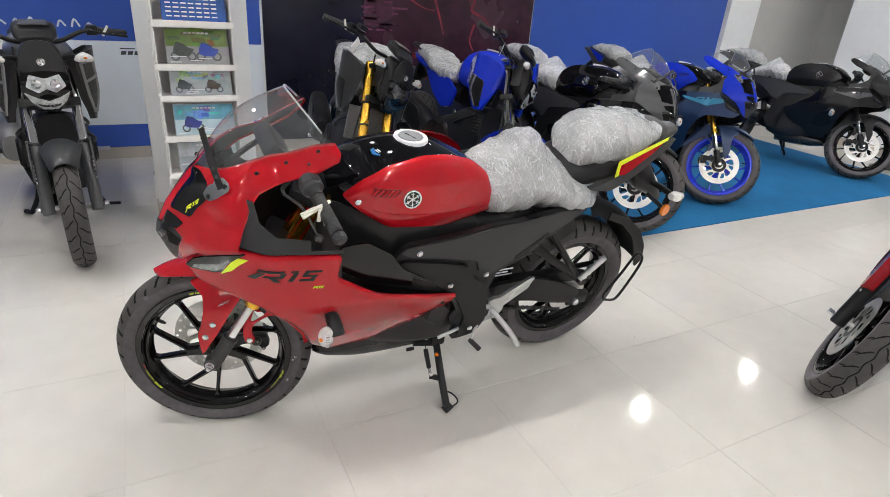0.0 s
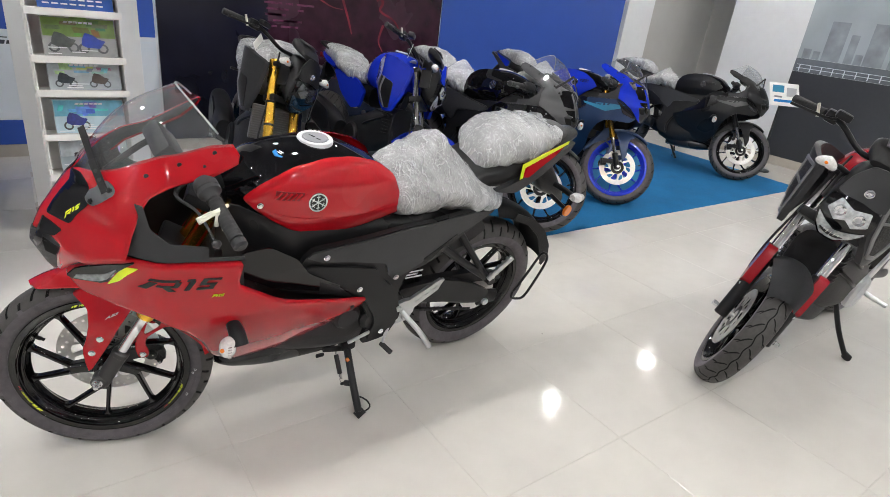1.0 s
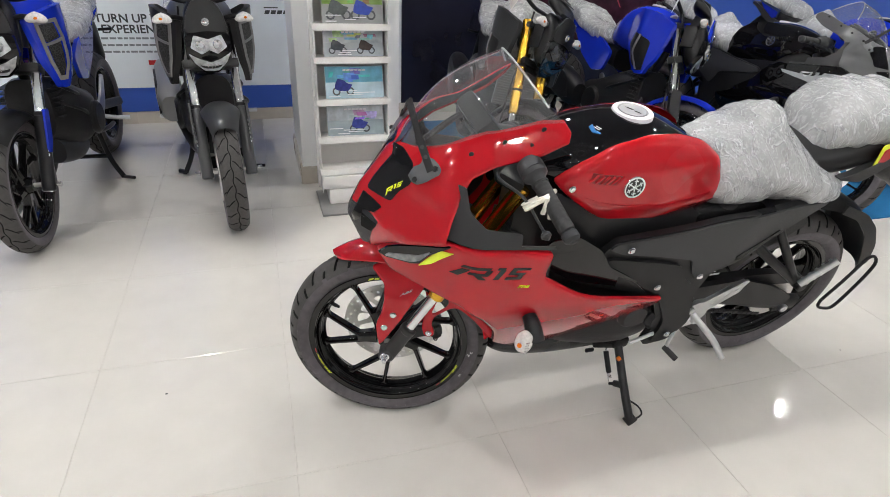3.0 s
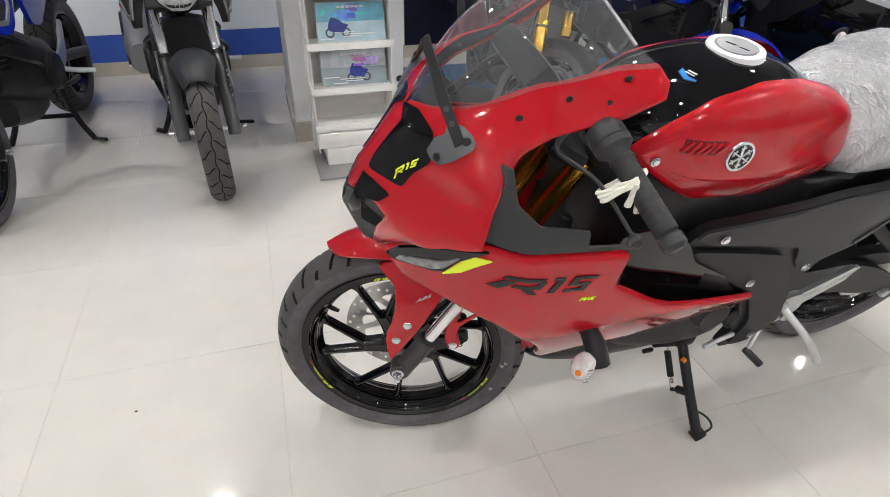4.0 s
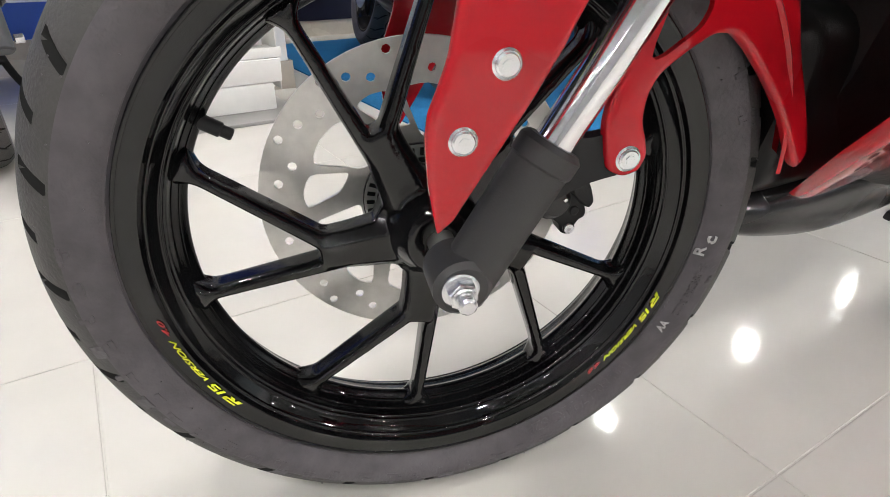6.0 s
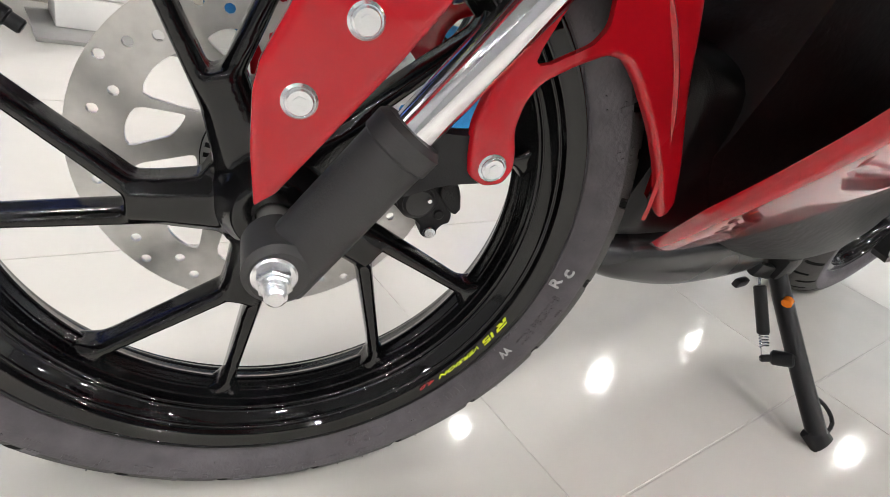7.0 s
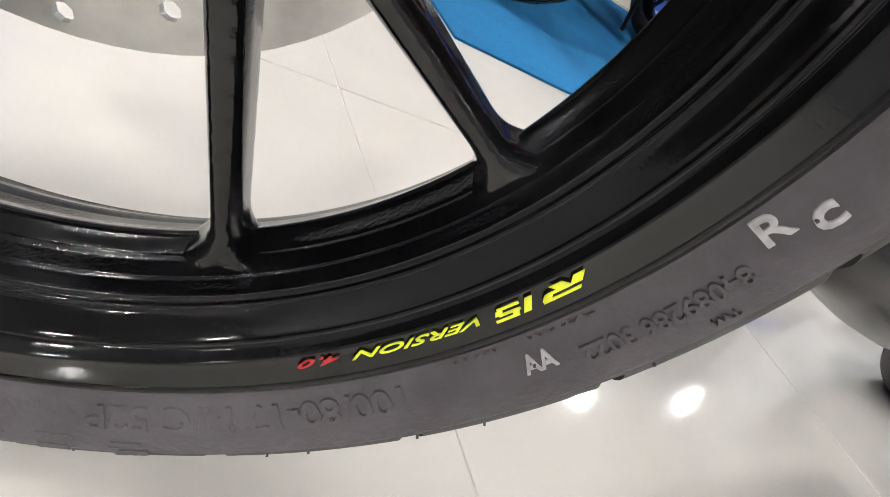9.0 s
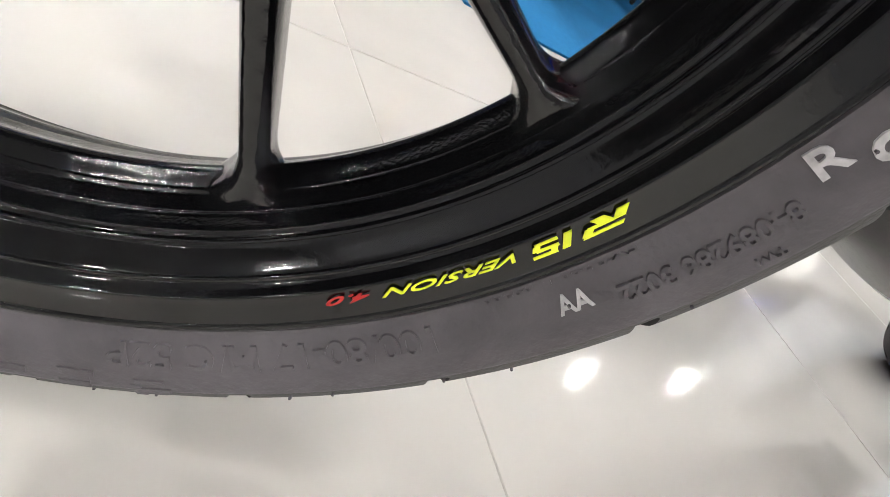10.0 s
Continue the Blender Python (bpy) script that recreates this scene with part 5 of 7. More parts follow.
def emblem(root, x, z, surf, side=1, r=0.0285):
    y = surf(x, z)
    # lie on the local slope of the panel
    e = 0.02
    nx, nz = (surf(x + e, z) - surf(x - e, z)) / (2 * e), (surf(x, z + e) - surf(x, z - e)) / (2 * e)
    nrm = Vector((nx, -1, nz)).normalized()
    m = Matrix.Translation((x, y, z)) @ Vector((0, -1, 0)).rotation_difference(nrm).to_matrix().to_4x4()
    if side < 0:
        m = Matrix.Diagonal((1, -1, 1, 1)) @ m
    ob = part("emblem", lathe([(0.0005, -0.0012), (r - 0.005, -0.0012), (r - 0.005, 0.004), (0.0005, 0.004)], 36), BLACKG, root, "round silver and black tank emblem", m=m)
    bm = lathe([(r - 0.005, -0.0025), (r - 0.001, -0.003), (r, -0.001), (r, 0.004), (r - 0.005, 0.004)], 36)
    for k in range(3):
        a = radians(60 * k + 30)
        d = Vector((math.cos(a), 0, math.sin(a)))
        tube([d * -(r - 0.006) + Vector((0, -0.0016, 0)), d * (r - 0.006) + Vector((0, -0.0016, 0))], 0.0022, 6, 2, bm)
        for s in (-1, 1):
            c = d * (s * (r - 0.012))
            p = Vector((-d.z, 0, d.x)) * 0.006
            tube([c - p + Vector((0, -0.0016, 0)), c + p + Vector((0, -0.0016, 0))], 0.0018, 6, 2, bm)
    part("emblem_ring", bm, ZINC, ob, m=m)


def rear_end(root, c, detail=True):
    """Rear wheel, swingarm, chain, hugger, tail, seats and lamps of the sport machine."""
    wheel(root, Matrix.Translation(RA), 0.312, 0.070, 0.2285, 0.052, c["rim"], 0.11, 1, None, 250.0, "rear_wheel", detail, 0.08)
    bm = bmesh.new()
    for s in (-1, 1):
        tube([(1.12, s * 0.085, 0.42), (1.30, s * 0.098, 0.40), (1.50, s * 0.112, 0.345), (1.67, s * 0.115, 0.312)], 0.032, 12, 5, bm, True, 0.55)
        box(0.10, 0.012, 0.055, Matrix.Translation((1.63, s * 0.122, 0.312)), 0.01, bm)
    box(0.10, 0.17, 0.07, Matrix.Translation((1.17, 0, 0.42)), 0.02, bm)
    part("swingarm", bm, BLACKM, root, "black box-section swingarm")
    part("axle_plate", rod(RA + Vector((0, -0.128, 0)), RA + Vector((0, -0.145, 0)), 0.015, 6, None, 0.002), ZINC, root)
    # sprocket and chain
    bm = lathe([(0.03, -0.083), (0.082, -0.083), (0.082, -0.077), (0.03, -0.077)], 40)
    part("sprocket", bm, STEEL, root, m=Matrix.Translation(RA))
    for z0, z1 in ((0.385, 0.312 + 0.082), (0.345, 0.312 - 0.080)):
        bm = bmesh.new()
        n = 40
        for i in range(n):
            f = i / n
            x, z = 1.14 + (1.60 - 1.14) * f, z0 + (z1 - z0) * f
            box(0.010, 0.008 + 0.004 * (i % 2), 0.012, Matrix.Translation((x, -0.081, z)), 0.0, bm)
        part("chain", bm, ENGINE, root)
    part("chain_guard", sheet([(1.28, 0.46), (1.50, 0.455), (1.66, 0.42), (1.70, 0.385), (1.50, 0.405), (1.28, 0.42)], lambda x, z: -0.105, 0.03, 0.05, 0.3), BLACKM, root)
    # swingarm side cover
    part("swingarm_cover", sheet([(1.17, 0.47), (1.36, 0.475), (1.50, 0.43), (1.62, 0.36), (1.60, 0.325), (1.40, 0.36), (1.22, 0.40)], lambda x, z: -0.135, 0.02, 0.05, 0.3), BLACKM, root)
    # mudguard behind the tyre
    bm = bmesh.new()
    rows = []
    for i in range(23):
        a = radians(88 - 72 * i / 22)
        row = []
        for j in range(13):
            t = -1 + j / 6
            r = 0.392 - 0.040 * abs(t) ** 3 - 0.030 * max(0.0, (i - 15) / 7) ** 2
            row.append(bm.verts.new(RA + Vector((r * math.cos(a), (0.060 + 0.028 * min(1.0, i / 8)) * t, r * math.sin(a)))))
        rows.append(row)
    for p, q in zip(rows, rows[1:]):
        for j in range(12):
            bm.faces.new((p[j], q[j], q[j + 1], p[j + 1]))
    bmesh.ops.solidify(bm, geom=list(bm.faces), thickness=0.006)
    part("rear_mudguard", bm, BLACKM, root, "matt black rear mudguard")
    arc = [(RA.x + r * math.cos(radians(a)), RA.z + r * math.sin(radians(a))) for r, a in ((0.385, 78), (0.385, 60), (0.385, 45), (0.382, 30), (0.372, 18), (0.335, 14), (0.330, 28), (0.345, 45), (0.352, 62), (0.355, 78))]
    bm = sheet(arc, lambda x, z: -0.088, 0.006, 0.03, 0.2)
    part("mudguard_side", mirrored(bm), BLACKM, root)
    part("mudguard_side", bm, BLACKM, root)
    # wire guard on the left
    part("wire_guard", tube([(1.73, -0.16, 0.352), (1.727, -0.165, 0.326), (1.76, -0.168, 0.312), (1.800, -0.168, 0.318), (1.84, -0.165, 0.40), (1.868, -0.16, 0.478), (1.858, -0.155, 0.512), (1.832, -0.15, 0.510), (1.785, -0.155, 0.43), (1.73, -0.16, 0.345)], 0.0055, 8, 5), BLACKM, root, "black wire sari guard")
    # stays between subframe and footrest
    part("footrest_stay", tube([(1.362, -0.135, 0.70), (1.44, -0.145, 0.60), (1.56, -0.155, 0.452)], 0.013, 10, 4), BLACKM, root, "black footrest stay")
    part("footrest_stay", tube([(1.308, -0.13, 0.636), (1.42, -0.145, 0.552), (1.572, -0.155, 0.446)], 0.015, 10, 4, None, True, 0.7), BLACKM, root, "black footrest stay")
    part("stay_boss", rod((1.565, -0.148, 0.452), (1.565, -0.182, 0.452), 0.018, 16, None, 0.003), BLACKM, root)
    bm = tube([(1.545, -0.178, 0.468), (1.585, -0.19, 0.53), (1.612, -0.198, 0.572)], 0.011, 10, 4)
    for k in range(5):
        rod((1.553 + 0.012 * k, -0.181 - 0.003 * k, 0.482 + 0.019 * k), (1.557 + 0.012 * k, -0.182 - 0.003 * k, 0.489 + 0.019 * k), 0.0135, 10, bm)
    part("pillion_peg", bm, ALU, root, "silver pillion footrest")
    # rear shock
    part("rear_shock", rod((1.26, 0.0, 0.45), (1.33, 0.0, 0.70), 0.028, 16), GREYM, root)


def sport_bike(name, m, c, steer, label, group="", detail=True, wraps=True, trim=0.0, at=None, bar=None):
    root = thing(name, m, label, "motorcycle", group)
    st = steer_matrix(steer, trim, at)
    wheel(root, st @ Matrix.Translation(FA), 0.294, 0.048, rim_mat=c["rim"], decals=c.get("rimdecal"), detail=detail)
    for s in (-1, 1):
        fork_leg(s, c, root, st)
    axle_nut(root, st)
    front_fender(root, c["fender"], st)
    caliper(root, st)
    rear_end(root, c, detail)

    # fork clamps and instrument panel
    top = FA + AX * 0.63
    bm = box(0.07, 0.27, 0.03, Matrix.Translation(top) @ pose(0, 0, 0, 0, math.degrees(RAKE), 0), 0.01)
    box(0.07, 0.26, 0.035, Matrix.Translation(FA + AX * 0.42) @ pose(0, 0, 0, 0, math.degrees(RAKE), 0), 0.01, bm)
    part("fork_clamp", bm, BLACKM, root, m=st)
    for s in (-1, 1):
        stay = FA + Vector((-0.02, s * 0.12, 0)) + AX * 0.66
        if bar and s < 0:
            _, a, d = hand_control(s, root, None, Vector(bar[0]), 0.0165, (Vector(bar[1]) - Vector(bar[0])).normalized(), 0.062)
            part("cotton_string", cotton_bm(a, d), COTTON, root, "white cotton string tied round the clutch lever")
        else:
            hand_control(s, root, st, stay)
    part("instrument_panel", box(0.05, 0.16, 0.08, Matrix.Translation((0.47, 0, 0.985)) @ pose(0, 0, 0, 0, -40, 0), 0.015), BLACKM, root)
    part("screen_stay", tube([(0.34, -0.06, 0.90), (0.44, -0.05, 0.98), (0.47, 0.0, 0.99), (0.44, 0.05, 0.98), (0.34, 0.06, 0.90)], 0.008, 8, 4), BLACKM, root)

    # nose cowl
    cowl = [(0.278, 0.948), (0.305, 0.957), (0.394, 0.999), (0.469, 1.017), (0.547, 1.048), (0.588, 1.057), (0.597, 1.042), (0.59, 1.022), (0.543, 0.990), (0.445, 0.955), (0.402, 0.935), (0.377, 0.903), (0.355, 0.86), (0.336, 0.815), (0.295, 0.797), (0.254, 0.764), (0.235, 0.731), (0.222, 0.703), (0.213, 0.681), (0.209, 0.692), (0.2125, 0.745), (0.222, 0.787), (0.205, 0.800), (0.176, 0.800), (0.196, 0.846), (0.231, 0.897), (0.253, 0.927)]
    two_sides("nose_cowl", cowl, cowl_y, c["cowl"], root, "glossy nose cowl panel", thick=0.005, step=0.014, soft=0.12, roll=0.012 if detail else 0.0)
    two_sides("cowl_liner", [(0.30, 0.945), (0.394, 0.994), (0.469, 1.012), (0.545, 1.043), (0.582, 1.052), (0.590, 1.040), (0.584, 1.024), (0.54, 0.994), (0.445, 0.959), (0.40, 0.938), (0.372, 0.903), (0.350, 0.86), (0.335, 0.82), (0.29, 0.80), (0.25, 0.80), (0.27, 0.88)], lambda x, z: cowl_y(x, z) + 0.0065, BLACKM, root, "black inner face of the cowl", thick=0.002, step=0.02, soft=0.12)
    visor = [(0.268, 0.945), (0.284, 0.948), (0.293, 0.938), (0.284, 0.902), (0.246, 0.846), (0.206, 0.847), (0.221, 0.872), (0.239, 0.899), (0.261, 0.929)]
    two_sides("lamp_face", visor, cowl_y, BLACKG, root, "gloss black lamp face", thick=0.004, step=0.012, soft=0.2, lift=0.0035)
    two_sides("lamp_slot", [(0.199, 0.837), (0.214, 0.833), (0.230, 0.826), (0.214, 0.806), (0.194, 0.800), (0.187, 0.775), (0.178, 0.752), (0.172, 0.772), (0.184, 0.803)], cowl_y, BLACKG, root, thick=0.004, step=0.01, soft=0.15, lift=0.0035)
    if c.get("flash"):
        slatted_logo(root, 0.238, 0.852, lambda x, z: cowl_y(x, z) - 0.0035, YELLOW, 0.18, "lamp_strokes", rise=1.15)
        slatted_logo(root, 0.515, 0.690, fairing_y, YELLOW, 0.17, "small_mark")
    two_sides("air_intake", [(0.174, 0.797), (0.166, 0.765), (0.202, 0.678), (0.211, 0.690), (0.2145, 0.742), (0.224, 0.784), (0.205, 0.797)], lambda x, z: cowl_y(x, z) * 0.86, GREYM, root, "dark grey central air intake", thick=0.006, step=0.012, soft=0.12)
    # dark sheet laid on the intake, painting the shade of its opening
    two_sides("intake_shade", [(0.190, 0.789), (0.192, 0.745), (0.211, 0.745), (0.220, 0.778)], lambda x, z: cowl_y(x, z) * 0.86, GROOVE_SHADE, root, thick=0.003, step=0.012, soft=0.12, lift=0.002)
    two_sides("position_lamp", [(0.225, 0.701), (0.243, 0.730), (0.263, 0.746), (0.302, 0.771), (0.355, 0.802), (0.336, 0.781), (0.317, 0.755), (0.302, 0.722), (0.287, 0.711), (0.265, 0.705), (0.238, 0.697)], fairing_y, BLACKG, root, "slim black position lamp", thick=0.006, step=0.014, soft=0.12, lift=0.004)
    two_sides("lamp_lens", [(0.237, 0.702), (0.244, 0.714), (0.283, 0.736), (0.299, 0.745), (0.321, 0.770), (0.301, 0.731), (0.286, 0.717), (0.262, 0.708)], fairing_y, c.get("lamplens", SMOKELENS), root, "clear slim lamp lens", thick=0.003, step=0.008, soft=0.2, lift=0.007)
    if c.get("flash"):
        two_sides("flash_decal", [(0.301, 0.715), (0.323, 0.736), (0.340, 0.763), (0.360, 0.787), (0.336, 0.782), (0.324, 0.763), (0.312, 0.739)], fairing_y, c["flash"], root, "fluorescent yellow flash", thick=0.002, step=0.014, soft=0.06, lift=0.004)
    # screen
    bm = bmesh.new()
    rows = []
    for i in range(13):
        f = i / 12
        row = []
        for j in range(17):
            t = -1 + j / 8
            u = max(0.0, (abs(t) - 0.3) / 0.7)
            bx = 0.282 + 0.022 * min(1.0, abs(t) / 0.3) + (0.586 - 0.304) * u
            bz = table([(0.28, 0.952), (0.305, 0.957), (0.394, 0.999), (0.469, 1.017), (0.547, 1.048), (0.588, 1.056)], bx)
            bw = min(-cowl_y(bx, bz), 0.115 * abs(t) / 0.3) - 0.002
            p0 = Vector((bx, math.copysign(bw, t) if abs(t) > 0.01 else 0.0, bz))
            p1 = Vector((0.498 + 0.062 * abs(t) ** 1.6, 0.125 * t, 1.146 - 0.072 * abs(t) ** 1.7))
            bow = Vector((-0.030, 0, 0.026)) * math.sin(math.pi * f) * (1 - 0.8 * abs(t))
            row.append(bm.verts.new(p0.lerp(p1, f) + bow))
        rows.append(row)
    for a, b in zip(rows, rows[1:]):
        for j in range(16):
            bm.faces.new((a[j], b[j], b[j + 1], a[j + 1]))
    edge = [tuple(v.co) for v in rows[-1]]
    scr = part("windscreen", bm, SCREEN, root, "smoked clear racing windscreen")
    part("screen_edge", tube(edge, 0.0024, 6, 1), SILVERDEC, scr, "pale polished screen edge")
    for s in (-1, 1):
        for x, z in ((0.402, 0.980), (0.472, 1.005), (0.546, 1.039)):
            y = cowl_y(x, z)
            part("screen_screw", rod((x, s * y, z), (x, s * (y - 0.0035), z), 0.0055, 12, None, 0.001), BLACKM, scr)
    # mirror stays, folded in before the screen, without the mirror heads
    for s in (1, -1):
        bm = sheet([(0.281, 0.914), (0.290, 0.930), (0.306, 0.943), (0.312, 0.954), (0.330, 0.960), (0.338, 0.955), (0.332, 0.945), (0.315, 0.932), (0.292, 0.909), (0.284, 0.908)], lambda x, z: cowl_y(x, z) - 0.010, 0.012, 0.009, 0.4)
        ob = part("mirror_base", bm if s > 0 else mirrored(bm), PLATEGREY, root, "dark grey mirror mounting plate")
        y = cowl_y(0.318, 0.946) - 0.010
        a, b, d = Vector((0.318, s * y, 0.946)), Vector((0.306, s * (y * 0.52), 0.990)), Vector((0.297, s * -0.004, 1.030))
        d = Vector((0.296, s * -0.004, 1.042))
        for nm, p, q, wide, lab in (("mirror_stay", a, b, 0.017, "flat black mirror arm with two holes"), ("mirror_arm_tip", b, d, 0.015, "")):
            ax = (q - p).normalized()
            out = Vector((-0.55, -s * 0.65, 0.5))
            out = (out - ax * out.dot(ax)).normalized()
            turn = Matrix((ax, ax.cross(out), out)).transposed().to_4x4()
            mid = (p + q) / 2 - out * (0.0 if nm == "mirror_stay" else 0.003)
            part(nm, box((q - p).length + 0.008, wide, 0.004, Matrix.Translation(mid) @ turn, 0.0015), BLACKM, ob, lab, smooth=False)
            for f in ((0.38, 0.68) if nm == "mirror_stay" else ()):
                at = p.lerp(q, f) + out * 0.0018
                part("arm_hole", rod(at, at + out * 0.0008, 0.0046, 14), GREYM, ob)
        for x, z in ((0.291, 0.917), (0.327, 0.951)):
            yy = cowl_y(x, z) - 0.010
            part("mirror_bolt", bolt_bm((x, s * yy, z), (-0.35, -s * 0.75, 0.5), 0.0050, 0.006), BLACKM, ob)

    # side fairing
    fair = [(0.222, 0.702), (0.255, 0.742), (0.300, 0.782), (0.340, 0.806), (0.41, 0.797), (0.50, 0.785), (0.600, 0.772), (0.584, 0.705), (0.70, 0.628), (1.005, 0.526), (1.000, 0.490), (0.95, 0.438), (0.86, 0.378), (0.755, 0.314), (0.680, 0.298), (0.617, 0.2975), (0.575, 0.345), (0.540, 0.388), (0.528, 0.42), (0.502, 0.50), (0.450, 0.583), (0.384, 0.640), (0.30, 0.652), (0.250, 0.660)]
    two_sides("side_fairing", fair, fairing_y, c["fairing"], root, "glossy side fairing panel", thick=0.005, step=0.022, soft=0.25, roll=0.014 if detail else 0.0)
    # added sheet: keeps bright floor from showing between cowl and fairing
    two_sides("inner_filler", [(0.25, 0.745), (0.29, 0.83), (0.345, 0.905), (0.385, 0.905), (0.40, 0.84), (0.42, 0.79), (0.36, 0.765)], lambda x, z: fairing_y(x, z) + 0.035 + 0.2 * max(0.0, z - 0.8), BLACKM, root, "black sheet added to close the gap behind the cowl", thick=0.004, step=0.025, soft=0.2)
    two_sides("inner_trim", [(0.341, 0.812), (0.357, 0.86), (0.374, 0.905), (0.368, 0.932), (0.384, 0.928), (0.393, 0.877), (0.430, 0.840), (0.515, 0.822), (0.513, 0.796), (0.60, 0.784), (0.602, 0.776), (0.50, 0.789), (0.41, 0.801)], lambda x, z: fairing_y(x, z) + 0.010 + 0.25 * max(0, z - 0.80), GREYM, root, "matt grey inner trim", thick=0.005, step=0.02, soft=0.15)
    two_sides("inner_lining", [(0.30, 0.72), (0.32, 0.80), (0.60, 0.77), (0.60, 0.66), (0.52, 0.56), (0.42, 0.62)], lambda x, z: fairing_y(x, z) + 0.016, BLACKM, root, "black lining inside the fairing", thick=0.003, step=0.04, soft=0.2)
    two_sides("upper_vent", [(0.604, 0.770), (0.68, 0.776), (0.76, 0.72), (0.80, 0.66), (0.985, 0.540), (0.70, 0.632), (0.588, 0.705)], lambda x, z: -0.195 + 0.05 * max(0, x - 0.7), BLACKG, root, "gloss black vent panel", thick=0.006, step=0.03, soft=0.2)
    two_sides("lower_vent", [(0.64, 0.655), (0.72, 0.615), (0.96, 0.535), (0.90, 0.59), (0.76, 0.66)], lambda x, z: -0.188, BLACKM, root, thick=0.03, step=0.04, soft=0.2, right=False)
    part("belly_pan", loft([(0.580, 0.050, 0.240, 0.272, 2.6), (0.600, 0.072, 0.234, 0.290, 2.6), (0.640, 0.088, 0.226, 0.302, 2.8), (0.75, 0.097, 0.207, 0.306, 3), (0.95, 0.095, 0.197, 0.31, 3), (1.04, 0.070, 0.198, 0.31, 3)], 28, 5), BELLY, root, "dark glossy belly pan")
    part("lower_duct", loft([(0.572, 0.066, 0.290, 0.46, 4), (0.60, 0.083, 0.286, 0.47, 4), (0.75, 0.090, 0.286, 0.48, 4), (1.0, 0.086, 0.29, 0.46, 4)], 28, 4), BLACKM, root, "matt black panel above the belly pan")
    slatted_logo(root, 0.356, 0.735, fairing_y, c["logo"], 1.0, tall=0.76)
    if c.get("stripe"):
        two_sides("stripe_decal", [(0.40, 0.70), (0.60, 0.725), (0.62, 0.74), (0.44, 0.735), (0.30, 0.78), (0.32, 0.745)], fairing_y, c["stripe"], root, "pale stripe decal", thick=0.001, step=0.03, soft=0.05, lift=0.004)
    for s in (1, -1):
        part("fairing_bolt", bolt_bm((0.955, s * (fairing_y(0.955, 0.505) - 0.001), 0.505), (0, -s, 0), 0.006, 0.004), BLACKM, root)
    # front indicators on rubber stalks
    for s in (1, -1):
        bm = tube([(0.572, s * -0.235, 0.578), (0.575, s * -0.262, 0.565), (0.576, s * -0.285, 0.538)], 0.017, 12, 5, None, True, 1.2, 0.024)
        ob = part("front_indicator", bm, BLACKM, root, "front indicator on a black rubber stalk")
        bm = loft([(0.524, 0.006, 0.530, 0.552), (0.532, 0.017, 0.514, 0.566), (0.548, 0.022, 0.508, 0.574), (0.562, 0.015, 0.515, 0.566)], 20, 4)
        part("indicator_lens", bm, LENS, ob, "clear ribbed lens with an orange bulb", m=Matrix.Translation((0.0, s * -0.285, 0)))
        for k in range(5):
            part("lens_rib", box(0.010, 0.003, 0.003, Matrix.Translation((0.545, s * -0.3065, 0.522 + 0.009 * k)), 0.001), ZINC, ob)
        part("bulb", rod((0.530, s * -0.296, 0.545), (0.527, s * -0.300, 0.547), 0.006, 10), ORANGE, ob)

    # engine and frame behind the fairing
    bm = loft([(0.62, 0.09, 0.33, 0.62, 3), (0.80, 0.14, 0.26, 0.66, 3.5), (1.0, 0.15, 0.235, 0.60, 3.5), (1.14, 0.12, 0.27, 0.56, 3)], 24, 3)
    # added block in the linkage gap, stops a lamp's reflection on the floor
    part("reflection_block", loft([(1.13, 0.060, 0.31, 0.47, 3), (1.20, 0.066, 0.30, 0.48, 3), (1.285, 0.060, 0.33, 0.47, 3)], 16, 3), BLACKM, root, "black block in the linkage gap, added to stop a lamp reflection")
    # mudguard block added to cut off a lamp's mirrored ray
    part("rear_box", loft([(1.22, 0.07, 0.52, 0.78, 3), (1.36, 0.075, 0.58, 0.80, 3), (1.52, 0.07, 0.65, 0.82, 3)], 16, 3), BLACKM, root, "black inner mudguard block above the rear tyre, added to stop a lamp reflection")
    part("engine", bm, ENGINE, root, "black engine block")
    bm = bmesh.new()
    for x, z, r in ((0.96, 0.435, 0.048), (1.06, 0.40, 0.045)):
        rod((x, -0.15, z), (x, -0.182, z), r, 28, bm, 0.012)
    part("engine_cover", bm, ENGINE, root, "round black engine cover")
    bm = bmesh.new()
    for k in range(9):
        box(0.02, 0.13, 0.16, Matrix.Translation((0.57 + 0.012 * k, 0, 0.62)) @ pose(0, 0, 0, 0, 8, 0), 0.001, bm)
    tagged(part("radiator", bm, ENGINE, root), kind="stuff")
    part("frame_block", loft([(0.575, 0.05, 0.62, 0.84, 3), (0.66, 0.12, 0.60, 0.88, 3), (0.85, 0.13, 0.58, 0.84, 3), (1.15, 0.12, 0.56, 0.76, 3), (1.42, 0.09, 0.66, 0.80, 3)], 20, 4), BLACKM, root, "black frame and airbox")
    cover = [(0.82, 0.722), (1.0, 0.748), (1.12, 0.772), (1.365, 0.782), (1.51, 0.768), (1.42, 0.715), (1.33, 0.67), (1.25, 0.615), (1.15, 0.585), (1.13, 0.50), (1.165, 0.40), (1.12, 0.315), (1.02, 0.30), (1.045, 0.40), (0.99, 0.512), (0.88, 0.585), (0.785, 0.635), (0.79, 0.69)]
    two_sides("frame_cover", cover, lambda x, z: -0.165 - 0.02 * math.sin((x - 0.8) * 4) + 0.10 * max(0, x - 1.2), BLACKM, root, "matt black frame side cover", thick=0.02, step=0.04, soft=0.3)
